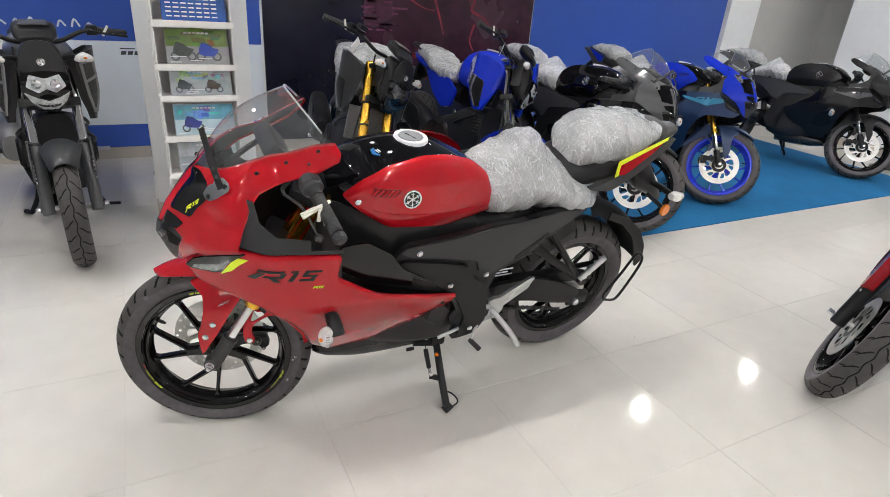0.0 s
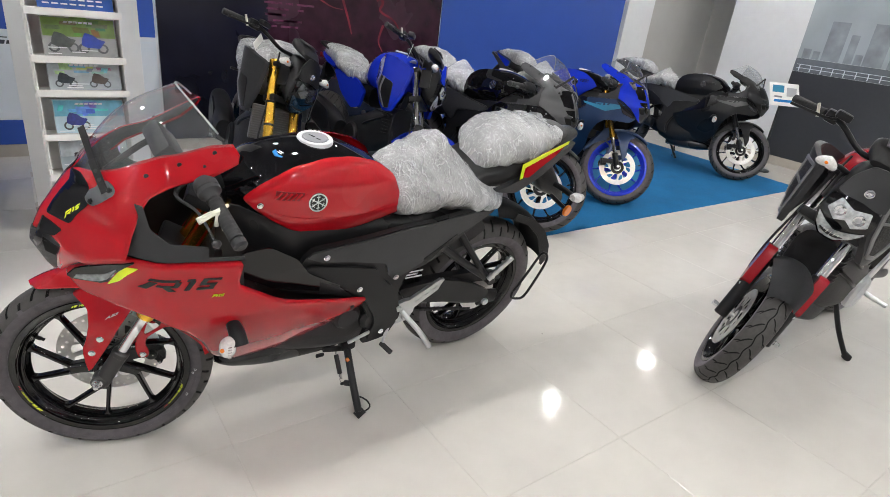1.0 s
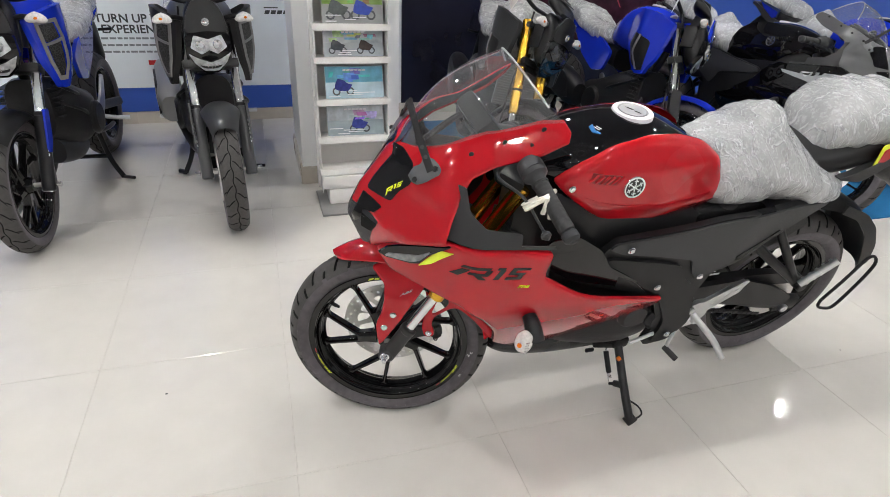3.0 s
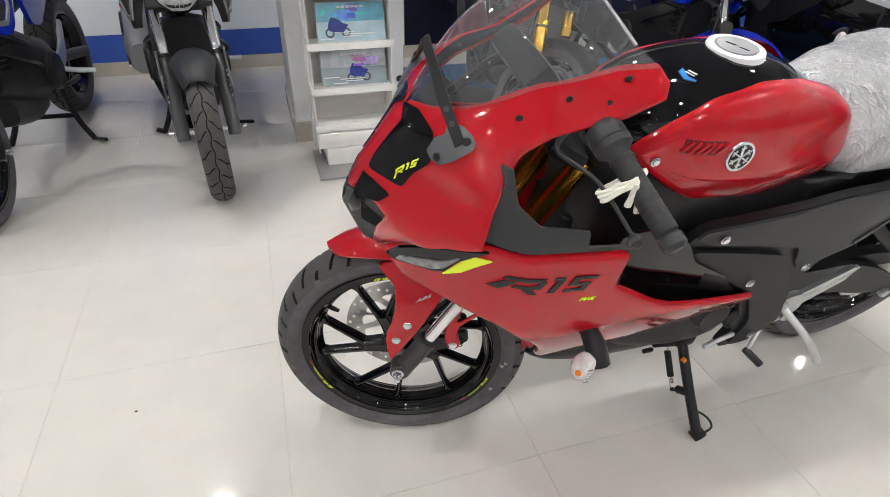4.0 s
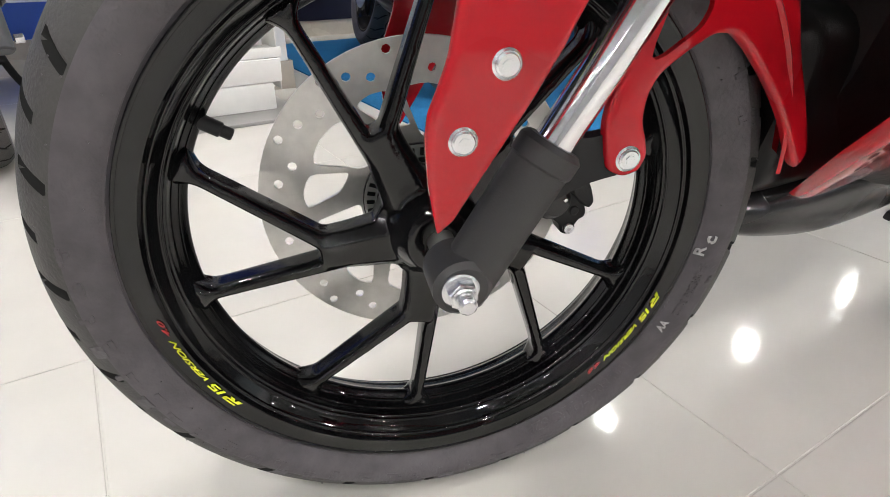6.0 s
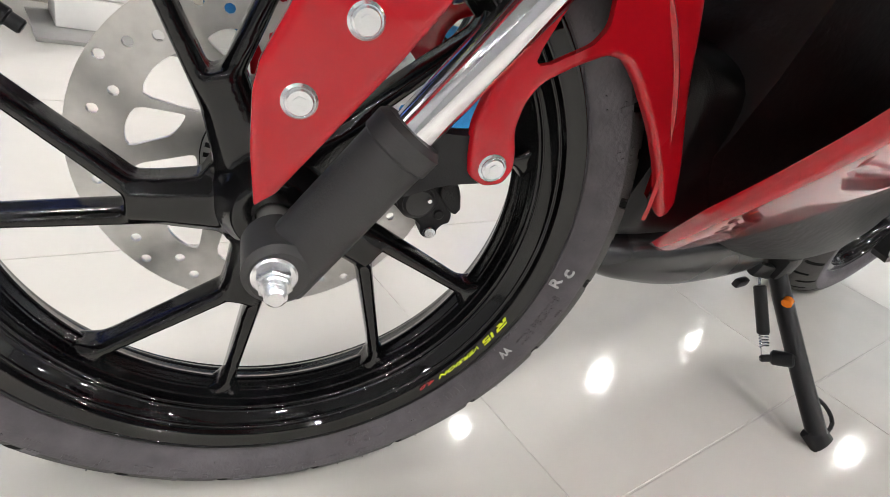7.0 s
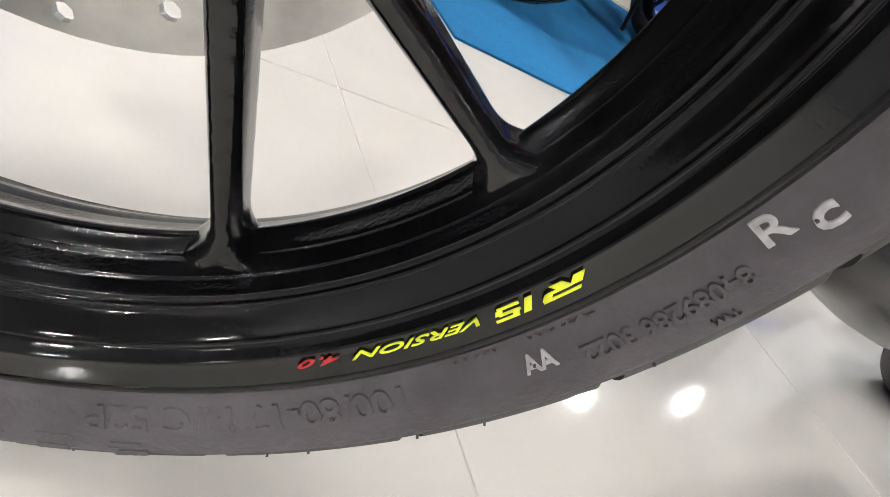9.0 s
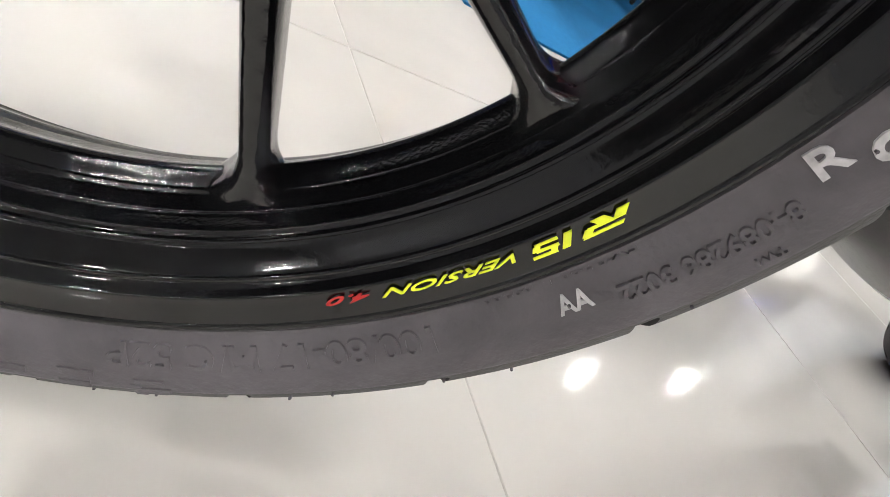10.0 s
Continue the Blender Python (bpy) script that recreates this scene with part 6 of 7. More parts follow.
    def rail_y(x, z):
        return -0.172 - 0.02 * math.sin((x - 0.8) * 4) + 0.10 * max(0, x - 1.2)
    two_sides("frame_rail", [(0.815, 0.716), (1.0, 0.742), (1.12, 0.767), (1.365, 0.778), (1.505, 0.765), (1.42, 0.728), (1.30, 0.690), (1.175, 0.612), (1.10, 0.570), (1.075, 0.60), (1.06, 0.645), (0.95, 0.668), (0.84, 0.682), (0.80, 0.70)], rail_y, GREYM, root, "dark grey frame rail cover", thick=0.008, step=0.03, soft=0.25)
    two_sides("pivot_plate", [(0.80, 0.672), (0.92, 0.655), (1.03, 0.632), (1.06, 0.58), (1.10, 0.55), (1.12, 0.48), (1.15, 0.40), (1.10, 0.33), (1.04, 0.32), (1.06, 0.41), (1.0, 0.52), (0.90, 0.585), (0.80, 0.625)], lambda x, z: -0.176 - 0.02 * math.sin((x - 0.8) * 4), BLACKM, root, "matt black pivot plate", thick=0.012, step=0.03, soft=0.3)
    two_sides("rail_crease", [(1.20, 0.640), (1.33, 0.708), (1.335, 0.70), (1.21, 0.628)], rail_y, BLACKM, root, thick=0.003, step=0.02, soft=0.2, lift=0.003)
    two_sides("side_cover", [(1.17, 0.66), (1.30, 0.70), (1.47, 0.72), (1.52, 0.66), (1.42, 0.60), (1.28, 0.57), (1.19, 0.60)], lambda x, z: -0.13 + 0.05 * max(0, x - 1.2), BLACKM, root, thick=0.03, step=0.05, soft=0.3)
    for x, z, y in ((0.855, 0.700, -0.176), (1.10, 0.59, -0.194), (0.975, 0.565, -0.190), (1.085, 0.36, -0.194)):
        part("cover_bolt", bolt_bm((x, y - 0.004, z), (0, -1, 0), 0.008, 0.006), ZINC, root)
    part("warning_label", bars_bm([(0, 0, 0.07, 0.006, 0), (0, 0.012, 0.05, 0.006, 0), (0, 0.024, 0.07, 0.006, 0)]), WHITEDEC, root, smooth=False, m=pose(1.20, -0.118, 0.50, 90, 0, 0))
    # footrest hanger, peg, gear lever
    bm = sheet([(1.315, 0.520), (1.322, 0.503), (1.20, 0.428), (1.185, 0.446)], lambda x, z: -0.178, 0.012, 0.02, 0.2)
    sheet([(1.318, 0.496), (1.312, 0.474), (1.215, 0.408), (1.20, 0.424)], lambda x, z: -0.178, 0.012, 0.02, 0.2, bm)
    for f in (0.0, 0.28, 0.56, 0.84):
        p = Vector((1.315, -0.174, 0.50)).lerp(Vector((1.195, -0.174, 0.425)), f)
        box(0.010, 0.010, 0.042, Matrix.Translation(p) @ pose(0, 0, 0, 0, 32, 0), 0.002, bm)
    sheet([(1.215, 0.452), (1.222, 0.40), (1.20, 0.365), (1.14, 0.352), (1.095, 0.372), (1.085, 0.395), (1.13, 0.40), (1.142, 0.44), (1.175, 0.455)], lambda x, z: -0.18, 0.016, 0.02, 0.3, bm)
    ob = part("footrest_hanger", bm, ALU, root, "silver cast footrest hanger with slots")
    for x, z, r in ((1.15, 0.432, 0.012), (1.105, 0.382, 0.011), (1.185, 0.385, 0.014)):
        part("hanger_boss", rod((x, -0.176, z), (x, -0.192, z), r, 18, None, 0.003), ALU, ob)
    bm = tube([(1.17, -0.18, 0.41), (1.215, -0.250, 0.36), (1.250, -0.280, 0.305)], 0.0095, 12, 4, None, True, 0.8, 0.010)
    part("footrest", bm, ALU, ob, "silver ribbed footrest")
    bm = tube([(1.17, -0.18, 0.385), (1.05, -0.185, 0.355), (0.97, -0.19, 0.335)], 0.006, 8, 3)
    tube([(1.12, -0.19, 0.36), (1.10, -0.205, 0.33), (1.095, -0.21, 0.31)], 0.0055, 8, 3, bm)
    part("gear_linkage", bm, ALU, ob)
    part("gear_pedal", rod((1.09, -0.205, 0.31), (1.112, -0.250, 0.295), 0.009, 12, None, 0.002), GRIPR, ob, "black rubber gear pedal")
    # side stand
    bm = tube([(1.030, -0.080, 0.222), (1.026, -0.112, 0.196), (1.012, -0.205, 0.132), (1.003, -0.285, 0.078)], 0.0135, 10, 4)
    box(0.055, 0.045, 0.04, Matrix.Translation((1.03, -0.085, 0.222)), 0.01, bm)
    stand = part("side_stand", bm, BLACKM, root, "black side stand, folded out")
    bm = tube([(1.000, -0.275, 0.080), (1.012, -0.298, 0.068)], 0.018, 12, 2, None, True, 0.5)
    part("stand_foot", bm, BLACKM, stand)
    part("stand_loop", tube([(1.008, -0.235, 0.112), (1.040, -0.262, 0.100), (1.046, -0.285, 0.085), (1.012, -0.292, 0.074)], 0.003, 8, 3), BLACKM, stand)
    part("stand_spring", rod((0.985, -0.101, 0.193), (0.985, -0.150, 0.142), 0.0088, 16, None, 0.002), BLACKM, stand, "black rubber sleeve over the stand spring")
    lug = rod((1.006, -0.188, 0.128), (0.982, -0.170, 0.112), 0.0055, 10, None, 0.002)
    rod((1.004, -0.200, 0.136), (0.996, -0.176, 0.118), 0.011, 12, lug, 0.003)
    part("spring_lug", lug, BLACKM, stand)
    d = Vector((0.0, -0.693, -0.721))
    coil = [Vector((0.985, -0.148, 0.144)) + d * (0.022 * k / 40) + Vector((0.0055 * math.cos(0.85 * k), 0.0042 * math.sin(0.85 * k), -0.0042 * math.sin(0.85 * k))) for k in range(41)]
    coil += [Vector((0.984, -0.168, 0.116)), Vector((0.983, -0.171, 0.111))]
    part("spring_coil", tube(coil, 0.0012, 6, 1), ZINC, stand, "bright wire spring")
    part("spring_hook", tube([(0.985, -0.100, 0.194), (0.990, -0.092, 0.202), (1.004, -0.088, 0.214)], 0.0022, 8, 3), ZINC, stand)
    plate = box(0.10, 0.012, 0.022, Matrix.Translation((0.985, -0.092, 0.214)) @ pose(0, 0, 0, 0, 14, 0), 0.004)
    box(0.030, 0.010, 0.012, Matrix.Translation((0.925, -0.094, 0.203)), 0.003, plate)
    part("stand_bracket", plate, BLACKM, stand)
    part("stand_reflector", rod((1.018, -0.136, 0.192), (1.008, -0.139, 0.188), 0.0075, 18, None, 0.001), ORANGE, stand, "round orange reflector")

    # tank
    bm = loft([(0.60, 0.06, 0.80, 0.905, 2.6), (0.68, 0.115, 0.76, 0.965, 2.5), (0.80, 0.13, 0.74, 0.992, 2.4), (0.92, 0.13, 0.74, 0.985, 2.4), (1.02, 0.115, 0.75, 0.945, 2.3), (1.10, 0.085, 0.76, 0.895, 2.3), (1.16, 0.05, 0.77, 0.85, 2.2)], 36, 6)
    part("tank_shell", bm, BLACKG, root, "gloss black fuel tank cover")
    side = [(0.63, 0.876), (0.68, 0.922), (0.76, 0.958), (0.86, 0.974), (0.95, 0.972), (1.03, 0.952), (1.085, 0.915), (1.118, 0.85), (1.145, 0.772), (1.0, 0.745), (0.835, 0.710), (0.74, 0.785), (0.655, 0.850)]
    two_sides("tank_panel", side, tank_y, c["tank"], root, "glossy painted tank side panel", thick=0.006, step=0.022, soft=0.3, roll=0.020 if detail else 0.0)
    cap = Matrix.Translation((0.862, 0, 0.990)) @ pose(0, 0, 0, -90, 0, 0)
    ob = part("fuel_cap", lathe([(0.001, -0.008), (0.034, -0.008), (0.036, -0.004), (0.036, 0.004), (0.001, 0.004)], 36), CAPGREY, root, "grey keyed fuel cap with a bright ring", m=cap)
    part("cap_ring", lathe([(0.038, -0.007), (0.050, -0.006), (0.052, 0.0), (0.052, 0.006), (0.038, 0.006)], 40), WHITEDEC, ob, m=cap)
    part("cap_slots", bars_bm([(-0.02, -0.004, 0.018, 0.004, 0.003), (0.006, -0.006, 0.016, 0.003, 0.002)]), GROOVE_SHADE, ob, smooth=False, m=Matrix.Translation((0.862, 0, 0.9982)) @ pose(0, 0, 0, 0, 0, -60))
    for s in (1, -1):
        emblem(root, 0.822, 0.872, lambda x, z: tank_y(x, z) - 0.002, s)
    # flat dark patch behind the louvres, shade put into its colour
    two_sides("vent_shade", [(0.708, 0.911), (0.784, 0.903), (0.776, 0.880), (0.704, 0.887)], tank_y, c.get("recess", GROOVE_SHADE), root, thick=0.002, step=0.015, soft=0.1, lift=0.0015)
    for k in range(6):
        x = 0.712 + 0.0135 * k
        z = 0.898 - 0.0014 * k
        for s in (-1, 1):
            y = tank_y(x, z)
            part("tank_vent", box(0.0050, 0.007, 0.027, Matrix.Translation((x, s * (y - 0.0005), z)) @ pose(0, 0, 0, 0, 46, 0), 0.0015), c["tank"], root)
    two_sides("tank_crease", [(0.70, 0.848), (0.80, 0.822), (0.95, 0.812), (1.08, 0.822), (1.085, 0.814), (0.95, 0.800), (0.80, 0.810), (0.70, 0.840)], tank_y, c["tank"], root, "raised crease along the tank", thick=0.003, step=0.02, soft=0.3, lift=0.0012)
    part("tank_bolt", bolt_bm((0.668, tank_y(0.668, 0.868) - 0.002, 0.868), (0, -1, 0), 0.007, 0.005), ZINC, root)
    ob = part("shield_label", lathe([(0.0005, -0.0012), (0.019, -0.0012), (0.019, 0.001), (0.0005, 0.001)], 6), BLUEDEC, root, "blue shield sticker", smooth=False, m=Matrix.Translation((0.742, -0.047, 0.9765)) @ pose(0, 0, 0, -78, 0, 0) @ pose(0, 0, 0, 0, 30, 0))
    part("label_bars", bars_bm([(-0.010, -0.003, 0.020, 0.003, 0), (-0.010, 0.003, 0.020, 0.003, 0)]), WHITEDEC, ob, smooth=False, m=Matrix.Translation((0.742, -0.0475, 0.979)) @ pose(0, 0, 0, 12, 0, -70))

    # seats and tail
    seat = [(1.06, 0.07, 0.765, 0.86, 2.4), (1.14, 0.10, 0.765, 0.87, 2.6), (1.30, 0.13, 0.775, 0.86, 2.8), (1.42, 0.12, 0.79, 0.90, 2.6), (1.48, 0.09, 0.81, 0.93, 2.4)]
    part("seat", loft(seat, 24, 4), SEATM, root, "black vinyl rider seat")
    tail = [(1.36, 0.10, 0.80, 0.88, 2.6), (1.50, 0.13, 0.82, 0.93, 2.6), (1.65, 0.125, 0.86, 0.965, 2.6), (1.80, 0.09, 0.92, 0.995, 2.6), (1.93, 0.035, 0.965, 1.0, 2.4)]
    part("tail_cowl", loft(tail, 24, 4), BLACKM, root, "dark grey tail unit")
    pill = [(1.48, 0.08, 0.90, 0.985, 2.6), (1.56, 0.11, 0.92, 1.01, 2.8), (1.72, 0.10, 0.95, 1.03, 2.8), (1.84, 0.06, 0.97, 1.02, 2.5)]
    part("pillion_seat", loft(pill, 24, 4), SEATM, root, "black vinyl pillion seat")
    if wraps:
        seat_wrap("seat_wrap", [(1.085, 0.05, 0.79, 0.86, 2.2), (1.12, 0.13, 0.75, 0.885, 2.2), (1.18, 0.155, 0.735, 0.925, 1.9), (1.24, 0.165, 0.735, 0.972, 1.6), (1.285, 0.168, 0.735, 1.004, 1.45), (1.34, 0.17, 0.735, 0.955, 1.6), (1.41, 0.17, 0.735, 0.90, 1.8), (1.49, 0.158, 0.735, 0.862, 2.0), (1.545, 0.12, 0.755, 0.835, 2.2), (1.56, 0.06, 0.775, 0.815, 2.2)], root, 3.0, "crinkled clear polythene wrap over the seat")
        seat_wrap("pillion_wrap", [(1.435, 0.06, 0.90, 0.96, 2.3), (1.47, 0.115, 0.885, 1.005, 2.3), (1.55, 0.132, 0.892, 1.040, 2.3), (1.67, 0.120, 0.918, 1.044, 2.3), (1.77, 0.095, 0.950, 1.034, 2.3), (1.83, 0.055, 0.968, 1.015, 2.3)], root, 8.0, "crinkled clear polythene wrap over the pillion seat")
    def tail_y(x, z):
        return -0.155 + 0.16 * max(0, x - 1.5) ** 1.0
    two_sides("tail_side", [(1.46, 0.845), (1.60, 0.875), (1.72, 0.93), (1.86, 0.985), (1.84, 0.955), (1.70, 0.865), (1.58, 0.82)], tail_y, GREYM, root, thick=0.02, step=0.03, soft=0.2)
    two_sides("tail_decal", [(1.580, 0.885), (1.625, 0.878), (1.745, 0.945), (1.80, 0.992), (1.70, 0.972), (1.570, 0.932)], tail_y, c["taildecal"], root, "coloured tail panel", thick=0.003, step=0.03, soft=0.08, lift=0.004)
    two_sides("tail_edge", [(1.568, 0.880), (1.584, 0.884), (1.580, 0.924), (1.800, 0.988), (1.80, 1.0), (1.562, 0.940)], tail_y, c["tailedge"], root, thick=0.002, step=0.03, soft=0.05, lift=0.008)
    bm = loft([(1.78, 0.05, 0.80, 0.93, 3), (1.84, 0.045, 0.74, 0.88, 3), (1.93, 0.035, 0.70, 0.78, 3), (2.0, 0.02, 0.66, 0.70, 3)], 20, 4)
    hanger = part("rear_hanger", bm, BLACKM, root, "black hanger below the tail")
    for s in (1, -1):
        bm = tube([(1.90, s * 0.03, 0.77), (1.90, s * 0.09, 0.775), (1.90, s * 0.135, 0.775)], 0.012, 10, 3)
        ob = part("rear_indicator", bm, BLACKM, root, "rear indicator on a black stalk")
        part("indicator_lens", loft([(1.885, 0.014, 0.762, 0.788), (1.91, 0.024, 0.755, 0.792), (1.94, 0.014, 0.764, 0.786)], 18, 4), LENS, ob, m=Matrix.Translation((0, s * 0.155, 0)))
        bm = rod((1.885, s * -0.145, 0.715), (1.887, s * -0.158, 0.715), 0.024, 24, None, 0.003)
        part("side_reflector", bm, ORANGE, root, "round orange reflector")
        part("reflector_stay", tube([(1.90, s * 0.04, 0.72), (1.89, s * 0.14, 0.715)], 0.009, 8, 2), BLACKM, root)
    # exhaust on the right
    part("exhaust", loft([(1.20, 0.05, 0.33, 0.43, 2.4), (1.35, 0.055, 0.36, 0.48, 2.4), (1.62, 0.05, 0.46, 0.57, 2.4), (1.66, 0.03, 0.48, 0.55, 2.4)], 20, 4), BLACKM, root, "black stub silencer", m=Matrix.Translation((0, 0.19, 0)))
    return root


def stand_at(x, y, heading, lean=11.0):
    """Matrix for a bike whose front axle stands over (x, y); heading: the compass turn of its rear, degrees from +x."""
    return pose(x, y, 0, 0, 0, heading) @ pose(0, 0, 0, lean) @ Matrix.Translation((-FA.x, 0, 0))


REDBIKE = dict(rim=RIMBLACK, fork=GOLD, slider=SLIDERM, cowl=RED, fairing=RED, fender=RED, tank=RED, logo=BLACKG, flash=YELLOW, taildecal=RED, tailedge=YELLOW, lamplens=LAMPLENS, rimdecal=True, recess=RED_SHADE)
BLUERIM = mat("blue_gloss_rim", (0.01, 0.03, 0.55), 0.25, coat=0.8)
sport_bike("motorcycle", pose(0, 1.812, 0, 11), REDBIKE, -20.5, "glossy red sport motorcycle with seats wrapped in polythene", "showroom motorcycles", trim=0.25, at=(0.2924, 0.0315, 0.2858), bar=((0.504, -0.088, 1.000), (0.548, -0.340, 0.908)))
BLACKBIKE = dict(rim=RIMBLACK, fork=BLACKM, slider=BLACKM, cowl=GREYP, fairing=BLACKG, fender=BLACKM, tank=BLACKG, logo=SILVERDEC, stripe=SILVERDEC, taildecal=BLACKG, tailedge=GREYP)
sport_bike("motorcycle", stand_at(2.907, 2.679, 97.6), BLACKBIKE, 26.0, "black and grey sport motorcycle with silver stripes, seat wrapped", "showroom motorcycles", False)
BLUEBIKE = dict(rim=BLUERIM, fork=GOLD, slider=BLACKM, cowl=BLUE, fairing=NAVY, fender=NAVY, tank=BLUE, logo=CYAN, stripe=CYAN, taildecal=BLUE, tailedge=NAVY)
sport_bike("motorcycle", stand_at(3.993, 2.925, 96.5), BLUEBIKE, 36.0, "racing blue sport motorcycle with blue wheels and gold fork", "showroom motorcycles", False)
MATTBIKE = dict(rim=RIMBLACK, fork=BLACKM, slider=BLACKM, cowl=BLACKM, fairing=BLACKM, fender=BLACKM, tank=BLACKM, logo=GREYP, stripe=GREYP, taildecal=BLACKM, tailedge=BLACKM)
sport_bike("motorcycle", stand_at(6.127, 3.037, 101.2), MATTBIKE, 30.0, "matt black sport motorcycle with grey lettering strokes", "showroom motorcycles", False)


def mesh_material():
    """Black plastic honeycomb."""
    m = mat("honeycomb_mesh", (0.012, 0.012, 0.013), 0.5)
    nt = m.node_tree
    p = nt.nodes["Principled BSDF"]
    tc = nt.nodes.new("ShaderNodeTexCoord")
    vo = nt.nodes.new("ShaderNodeTexVoronoi")
    vo.inputs["Scale"].default_value = 95.0
    vo.feature = "DISTANCE_TO_EDGE"
    nt.links.new(tc.outputs["Object"], vo.inputs["Vector"])
    mr = nt.nodes.new("ShaderNodeMapRange")
    mr.inputs["From Max"].default_value = 0.12
    mr.inputs["To Min"].default_value, mr.inputs["To Max"].default_value = 0.07, 0.003
    nt.links.new(vo.outputs["Distance"], mr.inputs["Value"])
    nt.links.new(mr.outputs[0], p.inputs["Base Color"])
    return m


MESHM = mesh_material()
GREYT = mat("satin_grey_trim", (0.22, 0.22, 0.225), 0.35, vary=0.06, metal=0.3)


def naked_bike(name, m, c, steer, label, group="", usd=False, wrap=True, mainstand=False):
    """A street motorcycle with a wide bar, a round-shouldered tank with side scoops and a small lamp."""
    root = thing(name, m, label, "motorcycle", group)
    st = steer_matrix(steer)
    wheel(root, st @ Matrix.Translation(FA), rim_mat=c["rim"], detail=False, disc_r=0.141)
    # fork legs
    for s in (-1, 1):
        base = FA + Vector((0, s * 0.10, 0))
        if usd:
            leg = part("fork_leg", rod(base - AX * 0.02, base + AX * 0.13, 0.027, 20, None, 0.005), c["slider"], root, "black fork foot", m=st)
            part("fork_tube", rod(base + AX * 0.12, base + AX * 0.24, 0.0205, 20), CHROME, leg, m=st)
            part("outer_tube", rod(base + AX * 0.22, base + AX * 0.72, 0.0275, 20, None, 0.003), c["fork"], leg, "gold anodised fork tube", m=st)
            for k in (0.34, 0.47):
                part("fork_band", rod(base + AX * k, base + AX * (k + 0.012), 0.0285, 20), BLACKM, leg, m=st)
        else:
            bm = rod(base - AX * 0.03, base + AX * 0.30, 0.0275, 20, None, 0.005)
            box(0.05, 0.02, 0.20, Matrix.Translation(base + AX * 0.16 + Vector((0.026, 0, 0))) @ pose(0, 0, 0, 0, math.degrees(RAKE), 0), 0.008, bm)
            leg = part("fork_leg", bm, c["slider"], root, "grey cast fork slider", m=st)
            part("fork_tube", rod(base + AX * 0.28, base + AX * 0.71, 0.0205, 20), CHROME, leg, "polished chrome fork tube", m=st)
            part("dust_seal", rod(base + AX * 0.295, base + AX * 0.315, 0.0245, 20, None, 0.003), BLACKM, leg, m=st)
            part("fork_guard", sheet([(FA.x + a, FA.z + b) for a, b in ((0.092, 0.305), (0.145, 0.30), (0.10, 0.17), (0.050, 0.125), (0.030, 0.150))], lambda x, z: -0.131, c.get("wrapround", 0.008), 0.03, 0.3) if s < 0 else mirrored(sheet([(FA.x + a, FA.z + b) for a, b in ((0.092, 0.305), (0.145, 0.30), (0.10, 0.17), (0.050, 0.125), (0.030, 0.150))], lambda x, z: -0.131, c.get("wrapround", 0.008), 0.03, 0.3)), c["guard"], leg, m=st)
            part("wheel_bolt", rod(base + Vector((0, s * 0.03, 0)), base + Vector((0, s * 0.052, 0)), 0.012, 6, None, 0.002), ZINC, leg, m=st)
            part("fork_band", rod(base + AX * 0.50, base + AX * 0.515, 0.0222, 20, None, 0.002), BLACKM, leg, m=st)
            for k in range(6):
                at = base + AX * (0.135 + 0.020 * k) + Vector((-0.018, s * 0.019, 0))
                bm = box(0.004, 0.010, 0.011, Matrix.Translation(at) @ pose(0, 0, 0, 0, math.degrees(RAKE), s * 45), 0.001)
                box(0.0045, 0.005, 0.004, Matrix.Translation(at + AX * 0.003) @ pose(0, 0, 0, 0, math.degrees(RAKE), s * 45), 0.0, bm)
                part("letter_stroke", bm, WHITEDEC, leg, smooth=False, m=st)
    part("axle", rod(FA + Vector((0, -0.12, 0)), FA + Vector((0, 0.12, 0)), 0.010, 14), STEEL, root, m=st)
    caliper(root, st)
    part("brake_hose", tube([FA + Vector((0.12, 0.10, 0.03)), FA + Vector((0.16, 0.13, 0.25)), FA + Vector((0.22, 0.12, 0.48)), FA + Vector((0.30, 0.10, 0.70))], 0.005, 8, 5), BLACKM, root, m=st)
    # short mudguard hugging the tyre
    bm = bmesh.new()
    rows = []
    for i in range(17):
        f = i / 16
        a = radians(126 - 98 * f)
        rows.append([bm.verts.new(FA + Vector(((0.325 - 0.045 * abs(t) ** 2.4) * math.cos(a), (0.086 - 0.03 * max(0, 1 - 3 * f)) * t, (0.325 - 0.045 * abs(t) ** 2.4) * math.sin(a)))) for t in [-1 + j / 5 for j in range(11)]])
    for a, b in zip(rows, rows[1:]):
        for j in range(10):
            bm.faces.new((a[j], b[j], b[j + 1], a[j + 1]))
    bmesh.ops.solidify(bm, geom=list(bm.faces), thickness=0.004)
    part("front_fender", bm, c["fender"], root, "short front mudguard", m=st)
    # clamps
    bm = box(0.08, 0.25, 0.03, Matrix.Translation(FA + AX * 0.69) @ pose(0, 0, 0, 0, math.degrees(RAKE), 0), 0.01)
    box(0.08, 0.25, 0.04, Matrix.Translation(FA + AX * 0.50) @ pose(0, 0, 0, 0, math.degrees(RAKE), 0), 0.01, bm)
    part("fork_clamp", bm, BLACKM, root, m=st)
    # wide bar
    mid = FA + AX * 0.74 + Vector((0.01, 0, 0.055))
